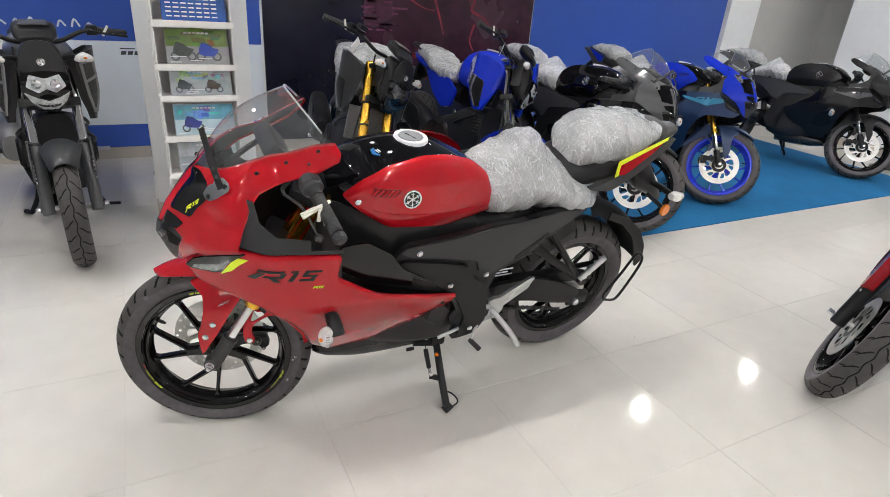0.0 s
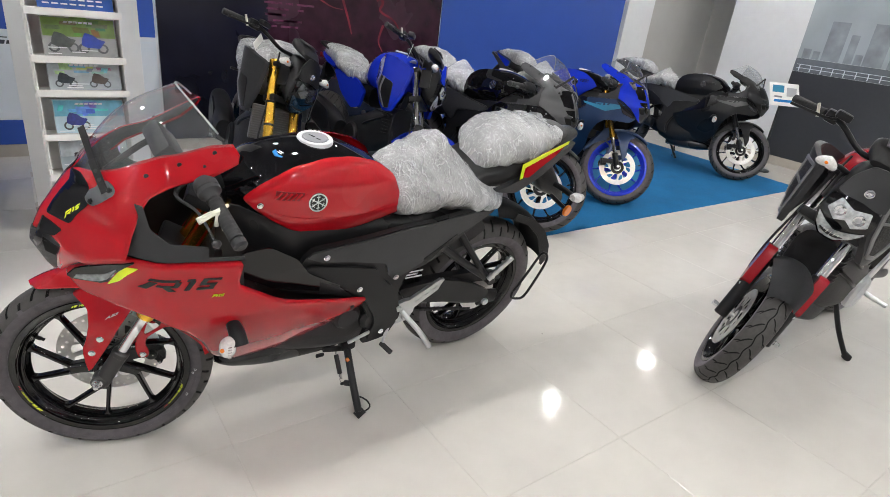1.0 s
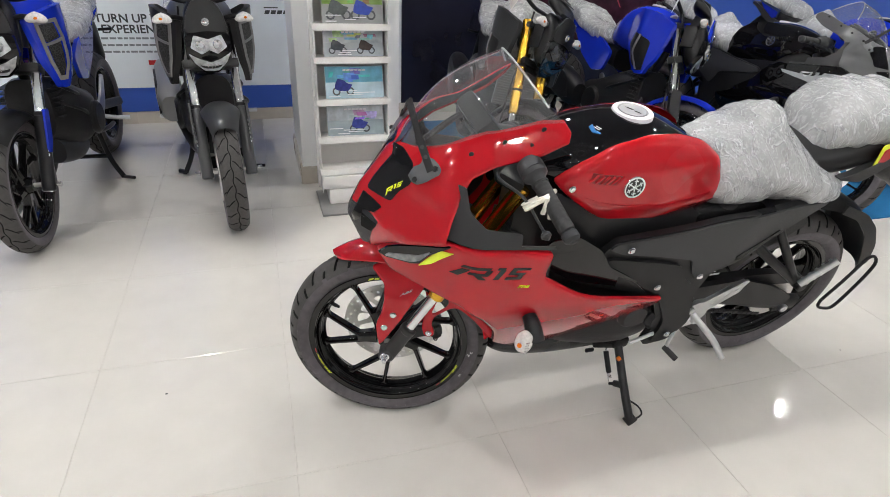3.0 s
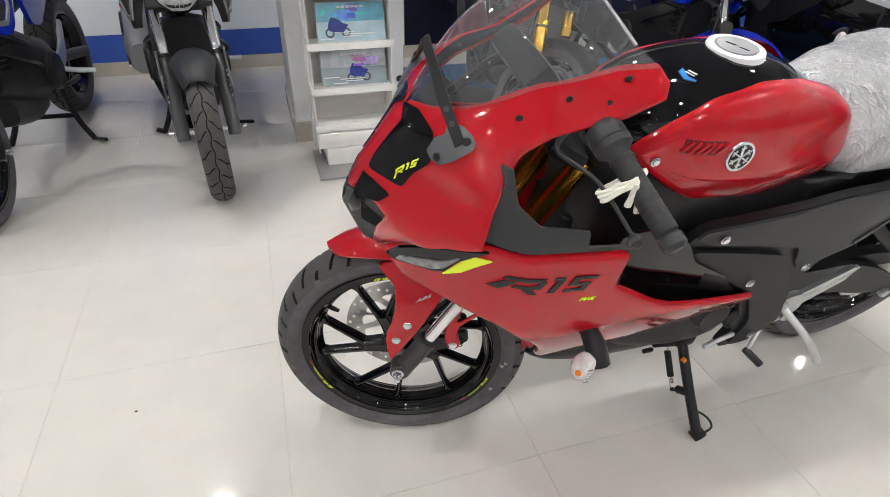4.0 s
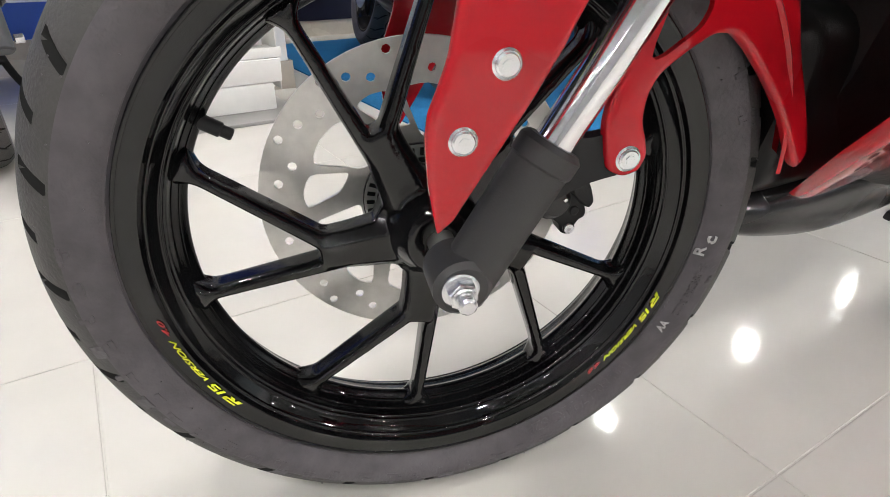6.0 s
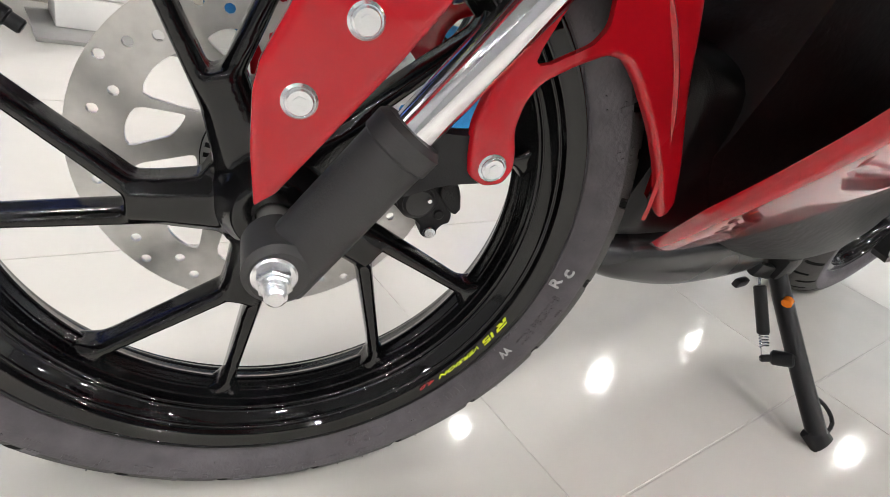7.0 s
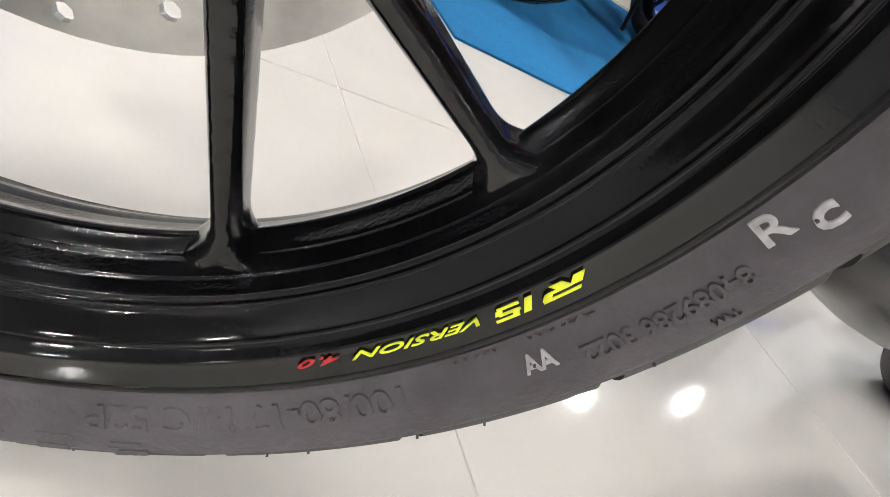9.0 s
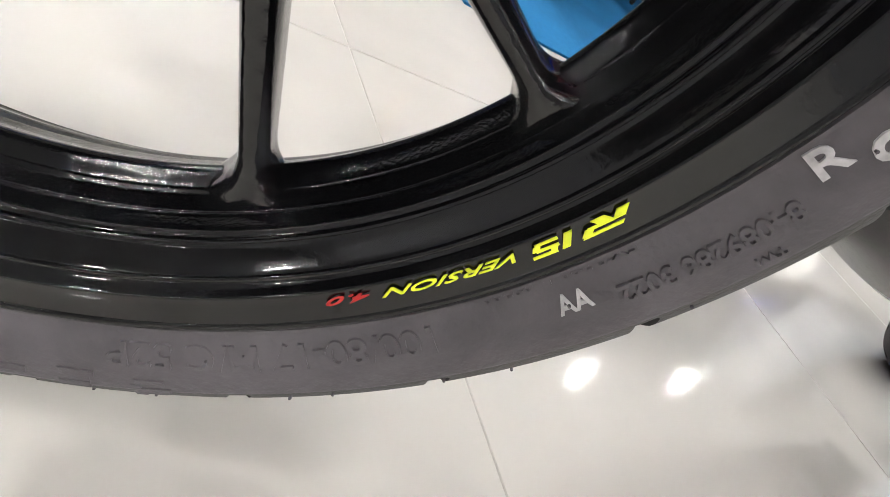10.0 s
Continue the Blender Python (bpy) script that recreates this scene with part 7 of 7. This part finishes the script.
    bar = part("handlebar", tube([mid + Vector((0.15, -0.39, 0.025)), mid + Vector((0.07, -0.22, 0.045)), mid + Vector((0.0, -0.09, 0.0)), mid, mid + Vector((0.0, 0.09, 0.0)), mid + Vector((0.07, 0.22, 0.045)), mid + Vector((0.15, 0.39, 0.025))], 0.011, 12, 6), BLACKM, root, "wide black tubular handlebar", m=st)
    for s in (-1, 1):
        a, b = mid + Vector((0.095, s * 0.265, 0.041)), mid + Vector((0.152, s * 0.395, 0.024))
        d = (b - a).normalized()
        part("grip", grip_bm(a, b, 0.0165), GRIPR, bar, m=st)
        part("switch_box", box(0.045, 0.055, 0.05, Matrix.Translation(a - d * 0.03), 0.012), BLACKM, bar, m=st)
        part("lever", tube([a - d * 0.05 + Vector((-0.01, 0, 0)), a + Vector((-0.05, 0, -0.005)), b + Vector((-0.052, 0, -0.012))], 0.006, 8, 5), BLACKM, bar, m=st)
        if s > 0:
            part("brake_reservoir", box(0.04, 0.06, 0.03, Matrix.Translation(a - d * 0.06 + Vector((-0.03, 0, 0.025))), 0.008), BLACKM, bar, m=st)
        part("lever_tie", rod(a + d * 0.02 + Vector((-0.03, 0, -0.02)), a + d * 0.05 + Vector((-0.03, 0, 0.03)), 0.006, 8), COTTON, bar, m=st)
    if c.get("tag"):
        at = mid + Vector((0.0, 0.24, -0.03))
        part("paper_tag", box(0.002, 0.055, 0.075, Matrix.Translation(at) @ pose(0, 0, 0, 25, 0, 20)), PAPER, bar, "small white paper tag", smooth=False, m=st)
    # head lamp: shell, visor with emblem, two lenses
    hl = FA + AX * 0.56 + Vector((-0.10, 0, 0.165))
    turn = st @ Matrix.Translation(hl) @ pose(0, 0, 0, 0, 0, -90)
    shell = [(hl.x - 0.035, 0.06, hl.z - 0.215, hl.z - 0.07, 2.6), (hl.x - 0.015, 0.088, hl.z - 0.215, hl.z - 0.02, 3.0), (hl.x + 0.04, 0.092, hl.z - 0.19, hl.z + 0.05, 3.0), (hl.x + 0.10, 0.08, hl.z - 0.12, hl.z + 0.07, 3.0)]
    lamp = part("head_lamp", loft(shell, 28, 4), BLACKM, root, "angular head lamp unit with a small visor", m=st)
    def face_x(u, z):
        return -0.060 + 1.9 * u * u + 0.30 * max(0.0, z + 0.10) + 0.55 * max(0.0, -0.15 - z)
    def face(nm, poly, mt, lift=0.0, thick=0.006, lab="", step=0.014, soft=0.25):
        part(nm, sheet(poly, face_x, thick, step, soft, lift=lift), mt, lamp, lab, m=turn)
    half = [(0.0, -0.238), (0.03, -0.236), (0.072, -0.196), (0.098, -0.142), (0.092, -0.062), (0.0, -0.05)]
    face("lamp_bezel", half + [(-a, b) for a, b in half[-2:0:-1]], BLACKG, 0.0, 0.02, "gloss black lamp bezel")
    up = [(0.0, -0.083), (0.058, -0.066), (0.078, -0.118), (0.034, -0.146), (0.0, -0.128)]
    face("lamp_lens", up + [(-a, b) for a, b in up[-2:0:-1]], c.get("lens", HEADLENS), 0.005, 0.004, "clear faceted upper lens", 0.012, 0.12)
    low = [(0.0, -0.186), (0.045, -0.168), (0.09, -0.142), (0.068, -0.190), (0.03, -0.226), (0.0, -0.228)]
    face("lamp_lens", low + [(-a, b) for a, b in low[-2:0:-1]], c.get("lens", HEADLENS), 0.005, 0.004, "clear ribbed lower lens", 0.012, 0.12)
    for k in () if c.get("lens") else range(-4, 5):
        u = 0.014 * k
        part("lens_rib", box(0.003, 0.004, 0.030, Matrix.Translation((u, face_x(u, -0.20) - 0.006, -0.200 + abs(k) * 0.006)), 0.001), ZINC, lamp, m=turn)
    for s in () if c.get("lens") else (-1, 1):
        part("lamp_reflector", lathe([(0.001, 0.002), (0.010, 0.0), (0.020, -0.006), (0.022, 0.004), (0.001, 0.006)], 18), ZINC, lamp, m=turn @ Matrix.Translation((s * 0.036, face_x(0.036, -0.105) - 0.004, -0.106)))
    top = [(0.0, -0.048), (0.060, -0.056), (0.090, -0.05), (0.078, 0.015), (0.045, 0.070), (0.0, 0.078)]
    face("visor", top + [(-a, b) for a, b in top[-2:0:-1]], c["lampshell"], 0.004, 0.008, "small painted lamp visor")
    bm = lathe([(0.001, -0.003), (0.006, -0.004), (0.010, -0.002), (0.014, -0.005), (0.0165, -0.004), (0.0165, 0.004), (0.001, 0.004)], 22)
    part("lamp_emblem", bm, ZINC, lamp, "round silver emblem", m=turn @ Matrix.Translation((0, face_x(0, -0.012) - 0.006, -0.012)))
    bm = loft([(hl.x + 0.02, 0.065, hl.z + 0.06, hl.z + 0.085, 3), (hl.x + 0.06, 0.085, hl.z + 0.07, hl.z + 0.125, 3.4), (hl.x + 0.12, 0.085, hl.z + 0.09, hl.z + 0.15, 3.4), (hl.x + 0.14, 0.06, hl.z + 0.10, hl.z + 0.145, 3)], 22, 3)
    part("instrument_panel", bm, BLACKM, root, "black instrument panel", m=st)
    part("panel_glass", box(0.06, 0.11, 0.004, Matrix.Translation((hl.x + 0.085, 0, hl.z + 0.144)) @ pose(0, 0, 0, 0, -16, 0), 0.001), GREYP, root, m=st)
    for s in (-1, 1):
        part("lamp_ear", box(0.07, 0.012, 0.12, Matrix.Translation(hl + Vector((0.07, s * 0.092, -0.07))) @ pose(0, 0, 0, 0, 12, 0), 0.005), BLACKM, lamp, m=st)
        stem = tube([hl + Vector((0.05, s * 0.085, -0.01)), hl + Vector((0.03, s * 0.12, 0.0)), hl + Vector((0.02, s * 0.14, 0.0))], 0.011, 10, 3)
        ob = part("front_indicator", stem, BLACKM, root, "front indicator on a short stalk", m=st)
        lx = hl + Vector((0.018, s * 0.172, 0.0))
        bm = bmesh.new()
        bmesh.ops.create_uvsphere(bm, u_segments=20, v_segments=12, radius=1.0, matrix=Matrix.Translation(lx) @ Matrix.Diagonal((0.022, 0.042, 0.022, 1)))
        for v in bm.verts:
            v.co.z -= 0.25 * abs(v.co.y - lx.y)
        part("indicator_lens", bm, LENS, ob, "clear lens with an orange bulb", m=st)
        bm = bmesh.new()
        bmesh.ops.create_uvsphere(bm, u_segments=10, v_segments=8, radius=1.0, matrix=Matrix.Translation(lx + Vector((-0.0175, s * 0.004, -0.002))) @ Matrix.Diagonal((0.006, 0.010, 0.007, 1)))
        part("bulb", bm, ORANGE, ob, m=st)
    # tank and scoops
    tank = [(0.60, 0.075, 0.80, 0.93, 2.6), (0.66, 0.125, 0.76, 1.0, 2.6), (0.76, 0.155, 0.74, 1.035, 2.5), (0.88, 0.155, 0.74, 1.02, 2.5), (0.98, 0.125, 0.75, 0.955, 2.4), (1.06, 0.085, 0.76, 0.88, 2.3)]
    part("fuel_tank", loft(tank, 32, 5), c["tank"], root, "sculpted fuel tank")
    cap = Matrix.Translation((0.80, 0, 1.034)) @ pose(0, 0, 0, -90, 0, 0)
    part("fuel_cap", lathe([(0.001, -0.008), (0.040, -0.008), (0.042, -0.002), (0.042, 0.006), (0.001, 0.006)], 28), STEEL, root, "round fuel cap", m=cap)
    part("tank_emblem", lathe([(0.001, -0.003), (0.026, -0.003), (0.028, 0.003), (0.001, 0.003)], 24), SILVERDEC, root, m=Matrix.Translation((0.648, 0, 0.985)) @ pose(0, 0, 0, 0, 0, -90) @ pose(0, 0, 0, 40, 0, 0))
    def scoop_y(x, z):
        flare = 0.118 + 0.95 * (x - 0.47) + 0.25 * max(0.0, z - 0.93)
        return -smin(flare, 0.222 - 0.42 * max(0.0, x - 0.64) - 0.22 * max(0.0, 0.80 - z), 0.05)
    two_sides("tank_scoop", [(0.475, 0.955), (0.56, 0.995), (0.66, 1.0), (0.78, 0.955), (0.83, 0.86), (0.70, 0.74), (0.60, 0.65), (0.545, 0.655), (0.505, 0.76)], scoop_y, c["scoop"], root, "tank side scoop", thick=0.025, step=0.025, soft=0.2)
    for zz in (() if c.get("plain") else ([(0.508, 0.925), (0.556, 0.93), (0.568, 0.87), (0.52, 0.85)], [(0.522, 0.838), (0.568, 0.858), (0.57, 0.745), (0.556, 0.705), (0.540, 0.707), (0.530, 0.77)])):
        two_sides("scoop_mesh", zz, scoop_y, MESHM, root, "black honeycomb mesh vent", thick=0.004, step=0.02, soft=0.15, lift=0.003)
    ring = [(0.494, 0.940), (0.565, 0.948), (0.585, 0.87), (0.588, 0.745), (0.566, 0.688), (0.534, 0.690), (0.514, 0.77)]
    mid2 = (0.546, 0.83)
    for p, q in () if c.get("plain") else zip(ring, ring[1:] + ring[:1]):
        poly = [p, q, (q[0] + (mid2[0] - q[0]) * 0.2, q[1] + (mid2[1] - q[1]) * 0.13), (p[0] + (mid2[0] - p[0]) * 0.2, p[1] + (mid2[1] - p[1]) * 0.13)]
        two_sides("scoop_trim", poly, scoop_y, c.get("trim", GREYT), root, thick=0.006, step=0.02, soft=0.04, lift=0.008)
    if c.get("plain"):
        two_sides("tank_pad", [(0.545, 0.84), (0.66, 0.87), (0.70, 0.80), (0.63, 0.70), (0.585, 0.668), (0.552, 0.675)], scoop_y, BLACKM, root, "matt black tank side pad", thick=0.006, step=0.02, soft=0.2, lift=0.005)
        two_sides("pad_trim", [(0.600, 0.86), (0.612, 0.864), (0.640, 0.76), (0.59, 0.672), (0.580, 0.674), (0.626, 0.758)], scoop_y, GREYT, root, thick=0.004, step=0.02, soft=0.1, lift=0.009)
    else:
        two_sides("scoop_bar", [(0.515, 0.848), (0.578, 0.868), (0.578, 0.856), (0.517, 0.838)], scoop_y, c.get("trim", GREYT), root, thick=0.006, step=0.02, soft=0.04, lift=0.007)
    if c.get("stripe"):
        two_sides("scoop_strokes", [(0.66, 0.90), (0.76, 0.87), (0.75, 0.845), (0.65, 0.875)], scoop_y, c["stripe"], root, thick=0.002, step=0.03, soft=0.05, lift=0.004)
    # engine, frame, side panels
    part("engine", loft([(0.60, 0.09, 0.40, 0.68, 3), (0.76, 0.15, 0.30, 0.66, 3.2), (0.98, 0.16, 0.29, 0.56, 3.4), (1.14, 0.12, 0.32, 0.52, 3)], 22, 3), ENGINE, root, "black air-cooled engine block")
    for k in range(7):
        part("cooling_fin", box(0.17, 0.24, 0.006, Matrix.Translation((0.70, 0, 0.50 + 0.022 * k)), 0.002), ENGINE, root)
    for s in (-1, 1):
        part("engine_cover", rod((0.95, s * 0.14, 0.41), (0.95, s * 0.185, 0.41), 0.085, 28, None, 0.014), c.get("case", BLACKM), root, "round engine cover")
    part("frame", tube([(0.60, 0.0, 0.80), (0.66, 0.0, 0.60), (0.68, 0.0, 0.36), (0.80, 0.0, 0.28)], 0.022, 10, 4), BLACKM, root)
    part("belly_cowl", loft([(0.62, 0.09, 0.27, 0.40, 3), (0.74, 0.13, 0.24, 0.36, 3), (0.92, 0.11, 0.235, 0.32, 3)], 20, 3), GREYM, root, "grey engine cowl")
    two_sides("side_panel", [(0.94, 0.72), (1.08, 0.79), (1.30, 0.82), (1.42, 0.80), (1.26, 0.66), (1.08, 0.58), (0.98, 0.60)], lambda x, z: -0.135 + 0.03 * max(0, x - 1.1), c["panel"], root, "side panel", thick=0.02, step=0.06, soft=0.25)
    part("subframe", loft([(0.95, 0.08, 0.62, 0.76, 3), (1.2, 0.09, 0.66, 0.80, 3), (1.5, 0.08, 0.76, 0.86, 3), (1.7, 0.05, 0.84, 0.90, 3)], 18, 3), BLACKM, root)
    seat = [(1.0, 0.07, 0.77, 0.86, 2.5), (1.12, 0.12, 0.77, 0.85, 2.6), (1.32, 0.13, 0.80, 0.875, 2.6), (1.42, 0.125, 0.83, 0.935, 2.6), (1.60, 0.10, 0.87, 0.96, 2.6), (1.70, 0.06, 0.89, 0.955, 2.4)]
    part("seat", loft(seat, 24, 4), SEATM, root, "black stepped seat")
    if wrap:
        seat_wrap("seat_wrap", [(x, w * 1.12 + 0.006, a - 0.01, b + 0.022, e) for x, w, a, b, e in seat], root, 5.0, "crinkled clear polythene wrap over the seat")
    if c.get("tankwrap"):
        seat_wrap("tank_wrap", [(0.60, 0.10, 0.78, 0.96, 2.4), (0.66, 0.15, 0.75, 1.03, 2.4), (0.76, 0.175, 0.73, 1.06, 2.3), (0.88, 0.175, 0.73, 1.045, 2.3), (0.98, 0.15, 0.74, 0.99, 2.3), (1.08, 0.10, 0.76, 0.91, 2.3)], root, 11.0, "crinkled clear polythene wrap over the tank")
    part("tail_cowl", loft([(1.40, 0.13, 0.78, 0.87, 2.6), (1.60, 0.12, 0.82, 0.90, 2.6), (1.76, 0.07, 0.87, 0.925, 2.5), (1.80, 0.03, 0.89, 0.915, 2.4)], 22, 4), c["tank"], root, "painted tail unit")
    part("grab_rail", tube([(1.58, -0.11, 0.93), (1.74, -0.10, 0.965), (1.82, 0.0, 0.975), (1.74, 0.10, 0.965), (1.58, 0.11, 0.93)], 0.011, 10, 5), BLACKM, root, "black grab rail")
    part("tail_lamp", box(0.03, 0.12, 0.04, Matrix.Translation((1.80, 0, 0.875)), 0.008), REDDEC, root)
    part("rear_hanger", loft([(1.70, 0.05, 0.72, 0.88, 3), (1.80, 0.045, 0.62, 0.78, 3), (1.90, 0.03, 0.52, 0.60, 3)], 16, 3), BLACKM, root)
    wheel(root, Matrix.Translation(RA), 0.312, 0.068, 0.2285, 0.05, c["rim"], 0.11, 1, None, 250.0, "rear_wheel", False, 0.08)
    for s in (-1, 1):
        part("swingarm", tube([(1.12, s * 0.085, 0.40), (1.40, s * 0.10, 0.36), (1.67, s * 0.112, 0.312)], 0.028, 10, 4, None, True, 0.6), BLACKM, root)
        part("footrest", tube([(1.14, s * 0.14, 0.36), (1.16, s * 0.20, 0.345), (1.17, s * 0.27, 0.34)], 0.012, 10, 3), ALU, root)
        part("footrest_hanger", sheet([(1.10, 0.42), (1.20, 0.46), (1.30, 0.56), (1.33, 0.54), (1.25, 0.40), (1.15, 0.34)], lambda x, z: s * 0.14 if s < 0 else 0.13, 0.012, 0.04, 0.3), ALU, root)
        part("rear_indicator", tube([(1.83, s * 0.04, 0.72), (1.83, s * 0.12, 0.725)], 0.009, 8, 2), BLACKM, root)
    part("exhaust", loft([(1.04, 0.05, 0.34, 0.48, 2.6), (1.14, 0.072, 0.33, 0.53, 2.8), (1.36, 0.072, 0.38, 0.58, 2.8), (1.52, 0.06, 0.45, 0.60, 2.6), (1.56, 0.035, 0.48, 0.57, 2.5)], 22, 4), c.get("exhaust", BLACKM), root, "stubby silencer with a grey cover", m=Matrix.Translation((0, 0.20, 0)))
    part("exhaust_cover", sheet([(1.06, 0.38), (1.16, 0.52), (1.38, 0.57), (1.46, 0.54), (1.36, 0.42), (1.16, 0.36)], lambda x, z: -0.268, 0.012, 0.03, 0.3, lift=0.0), c.get("excover", BLACKM), root, m=Matrix.Diagonal((1, -1, 1, 1)))
    part("exhaust_pipe", tube([(0.62, 0.06, 0.52), (0.58, 0.07, 0.38), (0.66, 0.09, 0.27), (0.90, 0.13, 0.25), (1.14, 0.18, 0.34)], 0.020, 12, 5), BLACKM, root)
    if usd:
        bm = box(0.03, 0.26, 0.20, Matrix.Translation((0.585, 0, 0.60)), 0.004)
        for k in range(14):
            box(0.036, 0.25, 0.004, Matrix.Translation((0.58, 0, 0.51 + 0.0135 * k)), 0.0, bm)
        tagged(part("radiator", bm, GREYT, root, "grey finned radiator"), kind="stuff")
    for k, (zz, yy) in enumerate(((0.62, 0.12), (0.57, -0.125), (0.66, -0.11))):
        part("hose", tube([(0.62, yy, zz), (0.70, yy * 1.35, zz - 0.05), (0.82, yy * 1.3, zz - 0.10), (0.92, yy, zz - 0.16)], 0.009, 8, 4), BLACKM, root)
    stand = part("side_stand", tube([(0.97, -0.12, 0.31), (1.0, -0.20, 0.18), (1.03, -0.285, 0.07)] if not mainstand else [(0.97, -0.12, 0.31), (1.15, -0.15, 0.29), (1.28, -0.15, 0.28)], 0.012, 10, 4), BLACKM, root, "black side stand")
    if mainstand:
        bm = tube([(1.12, -0.10, 0.30), (1.10, -0.14, 0.12), (1.09, -0.19, 0.012)], 0.014, 10, 4)
        tube([(1.12, 0.10, 0.30), (1.10, 0.14, 0.12), (1.09, 0.19, 0.012)], 0.014, 10, 4, bm)
        tube([(1.10, -0.14, 0.14), (1.10, 0.14, 0.14)], 0.012, 10, 2, bm)
        tube([(1.09, -0.19, 0.014), (1.02, -0.26, 0.03)], 0.010, 8, 2, bm)
        tube([(1.09, 0.19, 0.014), (1.13, 0.22, 0.012)], 0.014, 8, 2, bm)
        part("main_stand", bm, BLACKM, root, "black main stand, folded down")
    else:
        part("stand_foot", tube([(1.02, -0.275, 0.085), (1.045, -0.30, 0.066)], 0.019, 12, 2, None, True, 0.5), BLACKM, stand)
    return root


DARKFZ = dict(rim=RIMBLACK, slider=GREYP, fork=CHROME, guard=GREYP, fender=GREYP, lampshell=BLACKM, tank=GREYP, scoop=BLACKM, panel=BLACKM, exhaust=GREYT, excover=BLACKM)
naked_bike("motorcycle", stand_at(-0.183, 3.215, 98, 0.0), DARKFZ, -2.0, "dark grey street motorcycle on its main stand", "showroom motorcycles", wrap=True, mainstand=True)
BLUEFZ = dict(rim=RIMBLACK, slider=BLACKM, fork=CHROME, guard=BLUE, fender=BLACKM, lampshell=BLACKM, tank=BLUE, scoop=BLUE, panel=BLUE, exhaust=BLACKM)
naked_bike("motorcycle", stand_at(-1.035, 3.18, 88, 0.0), BLUEFZ, 1.0, "blue street motorcycle on its main stand, seat wrapped", "showroom motorcycles", mainstand=True)
BLUEFZ2 = dict(BLUEFZ, fender=BLUE, guard=BLACKM, tag=True, lampshell=BLUE, plain=True)
naked_bike("motorcycle", stand_at(2.195, 3.106, 93.5), BLUEFZ2, 40.0, "blue street motorcycle with chrome fork, seat wrapped in polythene", "showroom motorcycles")
DARKMT = dict(rim=RIMBLACK, slider=BLACKM, fork=GOLD, guard=BLACKM, fender=BLACKM, lampshell=BLACKM, tank=GREYP, scoop=GREYM, panel=BLACKM, exhaust=BLACKM, tag=True, tankwrap=True, plain=True, lens=SMOKELENS)
naked_bike("motorcycle", stand_at(1.222, 3.154, 80), DARKMT, 35.0, "dark grey street motorcycle with gold fork tubes", "showroom motorcycles", usd=True)
REDFZ = dict(rim=RIMBLACK, slider=BLACKM, fork=CHROME, wrapround=0.040, guard=RED2, fender=GREYM, lampshell=GREYM, tank=RED2, scoop=GREYM, panel=BLACKM, exhaust=ALU, case=ALU)
naked_bike("motorcycle", stand_at(2.52, 1.07, 2), REDFZ, 24.0, "dark red street motorcycle with a grey mudguard", "showroom motorcycles")


# ---- a small chip of dirt on the tiles ----
def grit(x, y, r, seed):
    bm = bmesh.new()
    bmesh.ops.create_icosphere(bm, subdivisions=1, radius=r)
    rnd = random.Random(seed)
    for v in bm.verts:
        v.co = Vector((v.co.x * rnd.uniform(0.7, 1.5), v.co.y * rnd.uniform(0.6, 1.1), max(0.0, v.co.z * 0.5 + r * 0.2)))
    ob = part("grit", bm, GREYM, None, m=Matrix.Translation((x, y, 0.0)))
    tagged(ob, "tiny dark chip of dirt on the floor tiles", "dirt", "grit on the floor")


grit(-0.39, 2.01, 0.004, 1)
grit(2.03, 1.64, 0.003, 2)


# ---- floor tiles ----
TX, TY, TS = -0.012, 1.583, 0.6
bm = box(TS - 0.0018, TS - 0.0018, 0.01, Matrix.Translation((0, 0, -0.005)), 0.0008, None, 1)
tile_mesh = bpy.data.meshes.new("tile")
bm.to_mesh(tile_mesh)
tile_mesh.materials.append(TILE)
far = bmesh.new()
for i in range(-9, 15):
    for j in range(-10, 7):
        cx, cy = TX + (i + 0.5) * TS, TY + (j + 0.5) * TS
        if cx < X0 - 0.3 or cx > X1 + 0.8 or cy < Y0 - 0.3 or cy > Y1 + 0.3:
            continue
        if -2.6 < cx < 7.5 and -0.4 < cy:
            t = new("tile", tile_mesh)
            t.location = (cx, cy, 0)
            t.parent = floor
        else:
            b2 = bm.copy()
            bmesh.ops.translate(b2, vec=(cx, cy, 0), verts=b2.verts)
            merge(far, b2)
bm.free()
tagged(part("far_tiles", far, TILE, floor, smooth=False), kind="stuff")
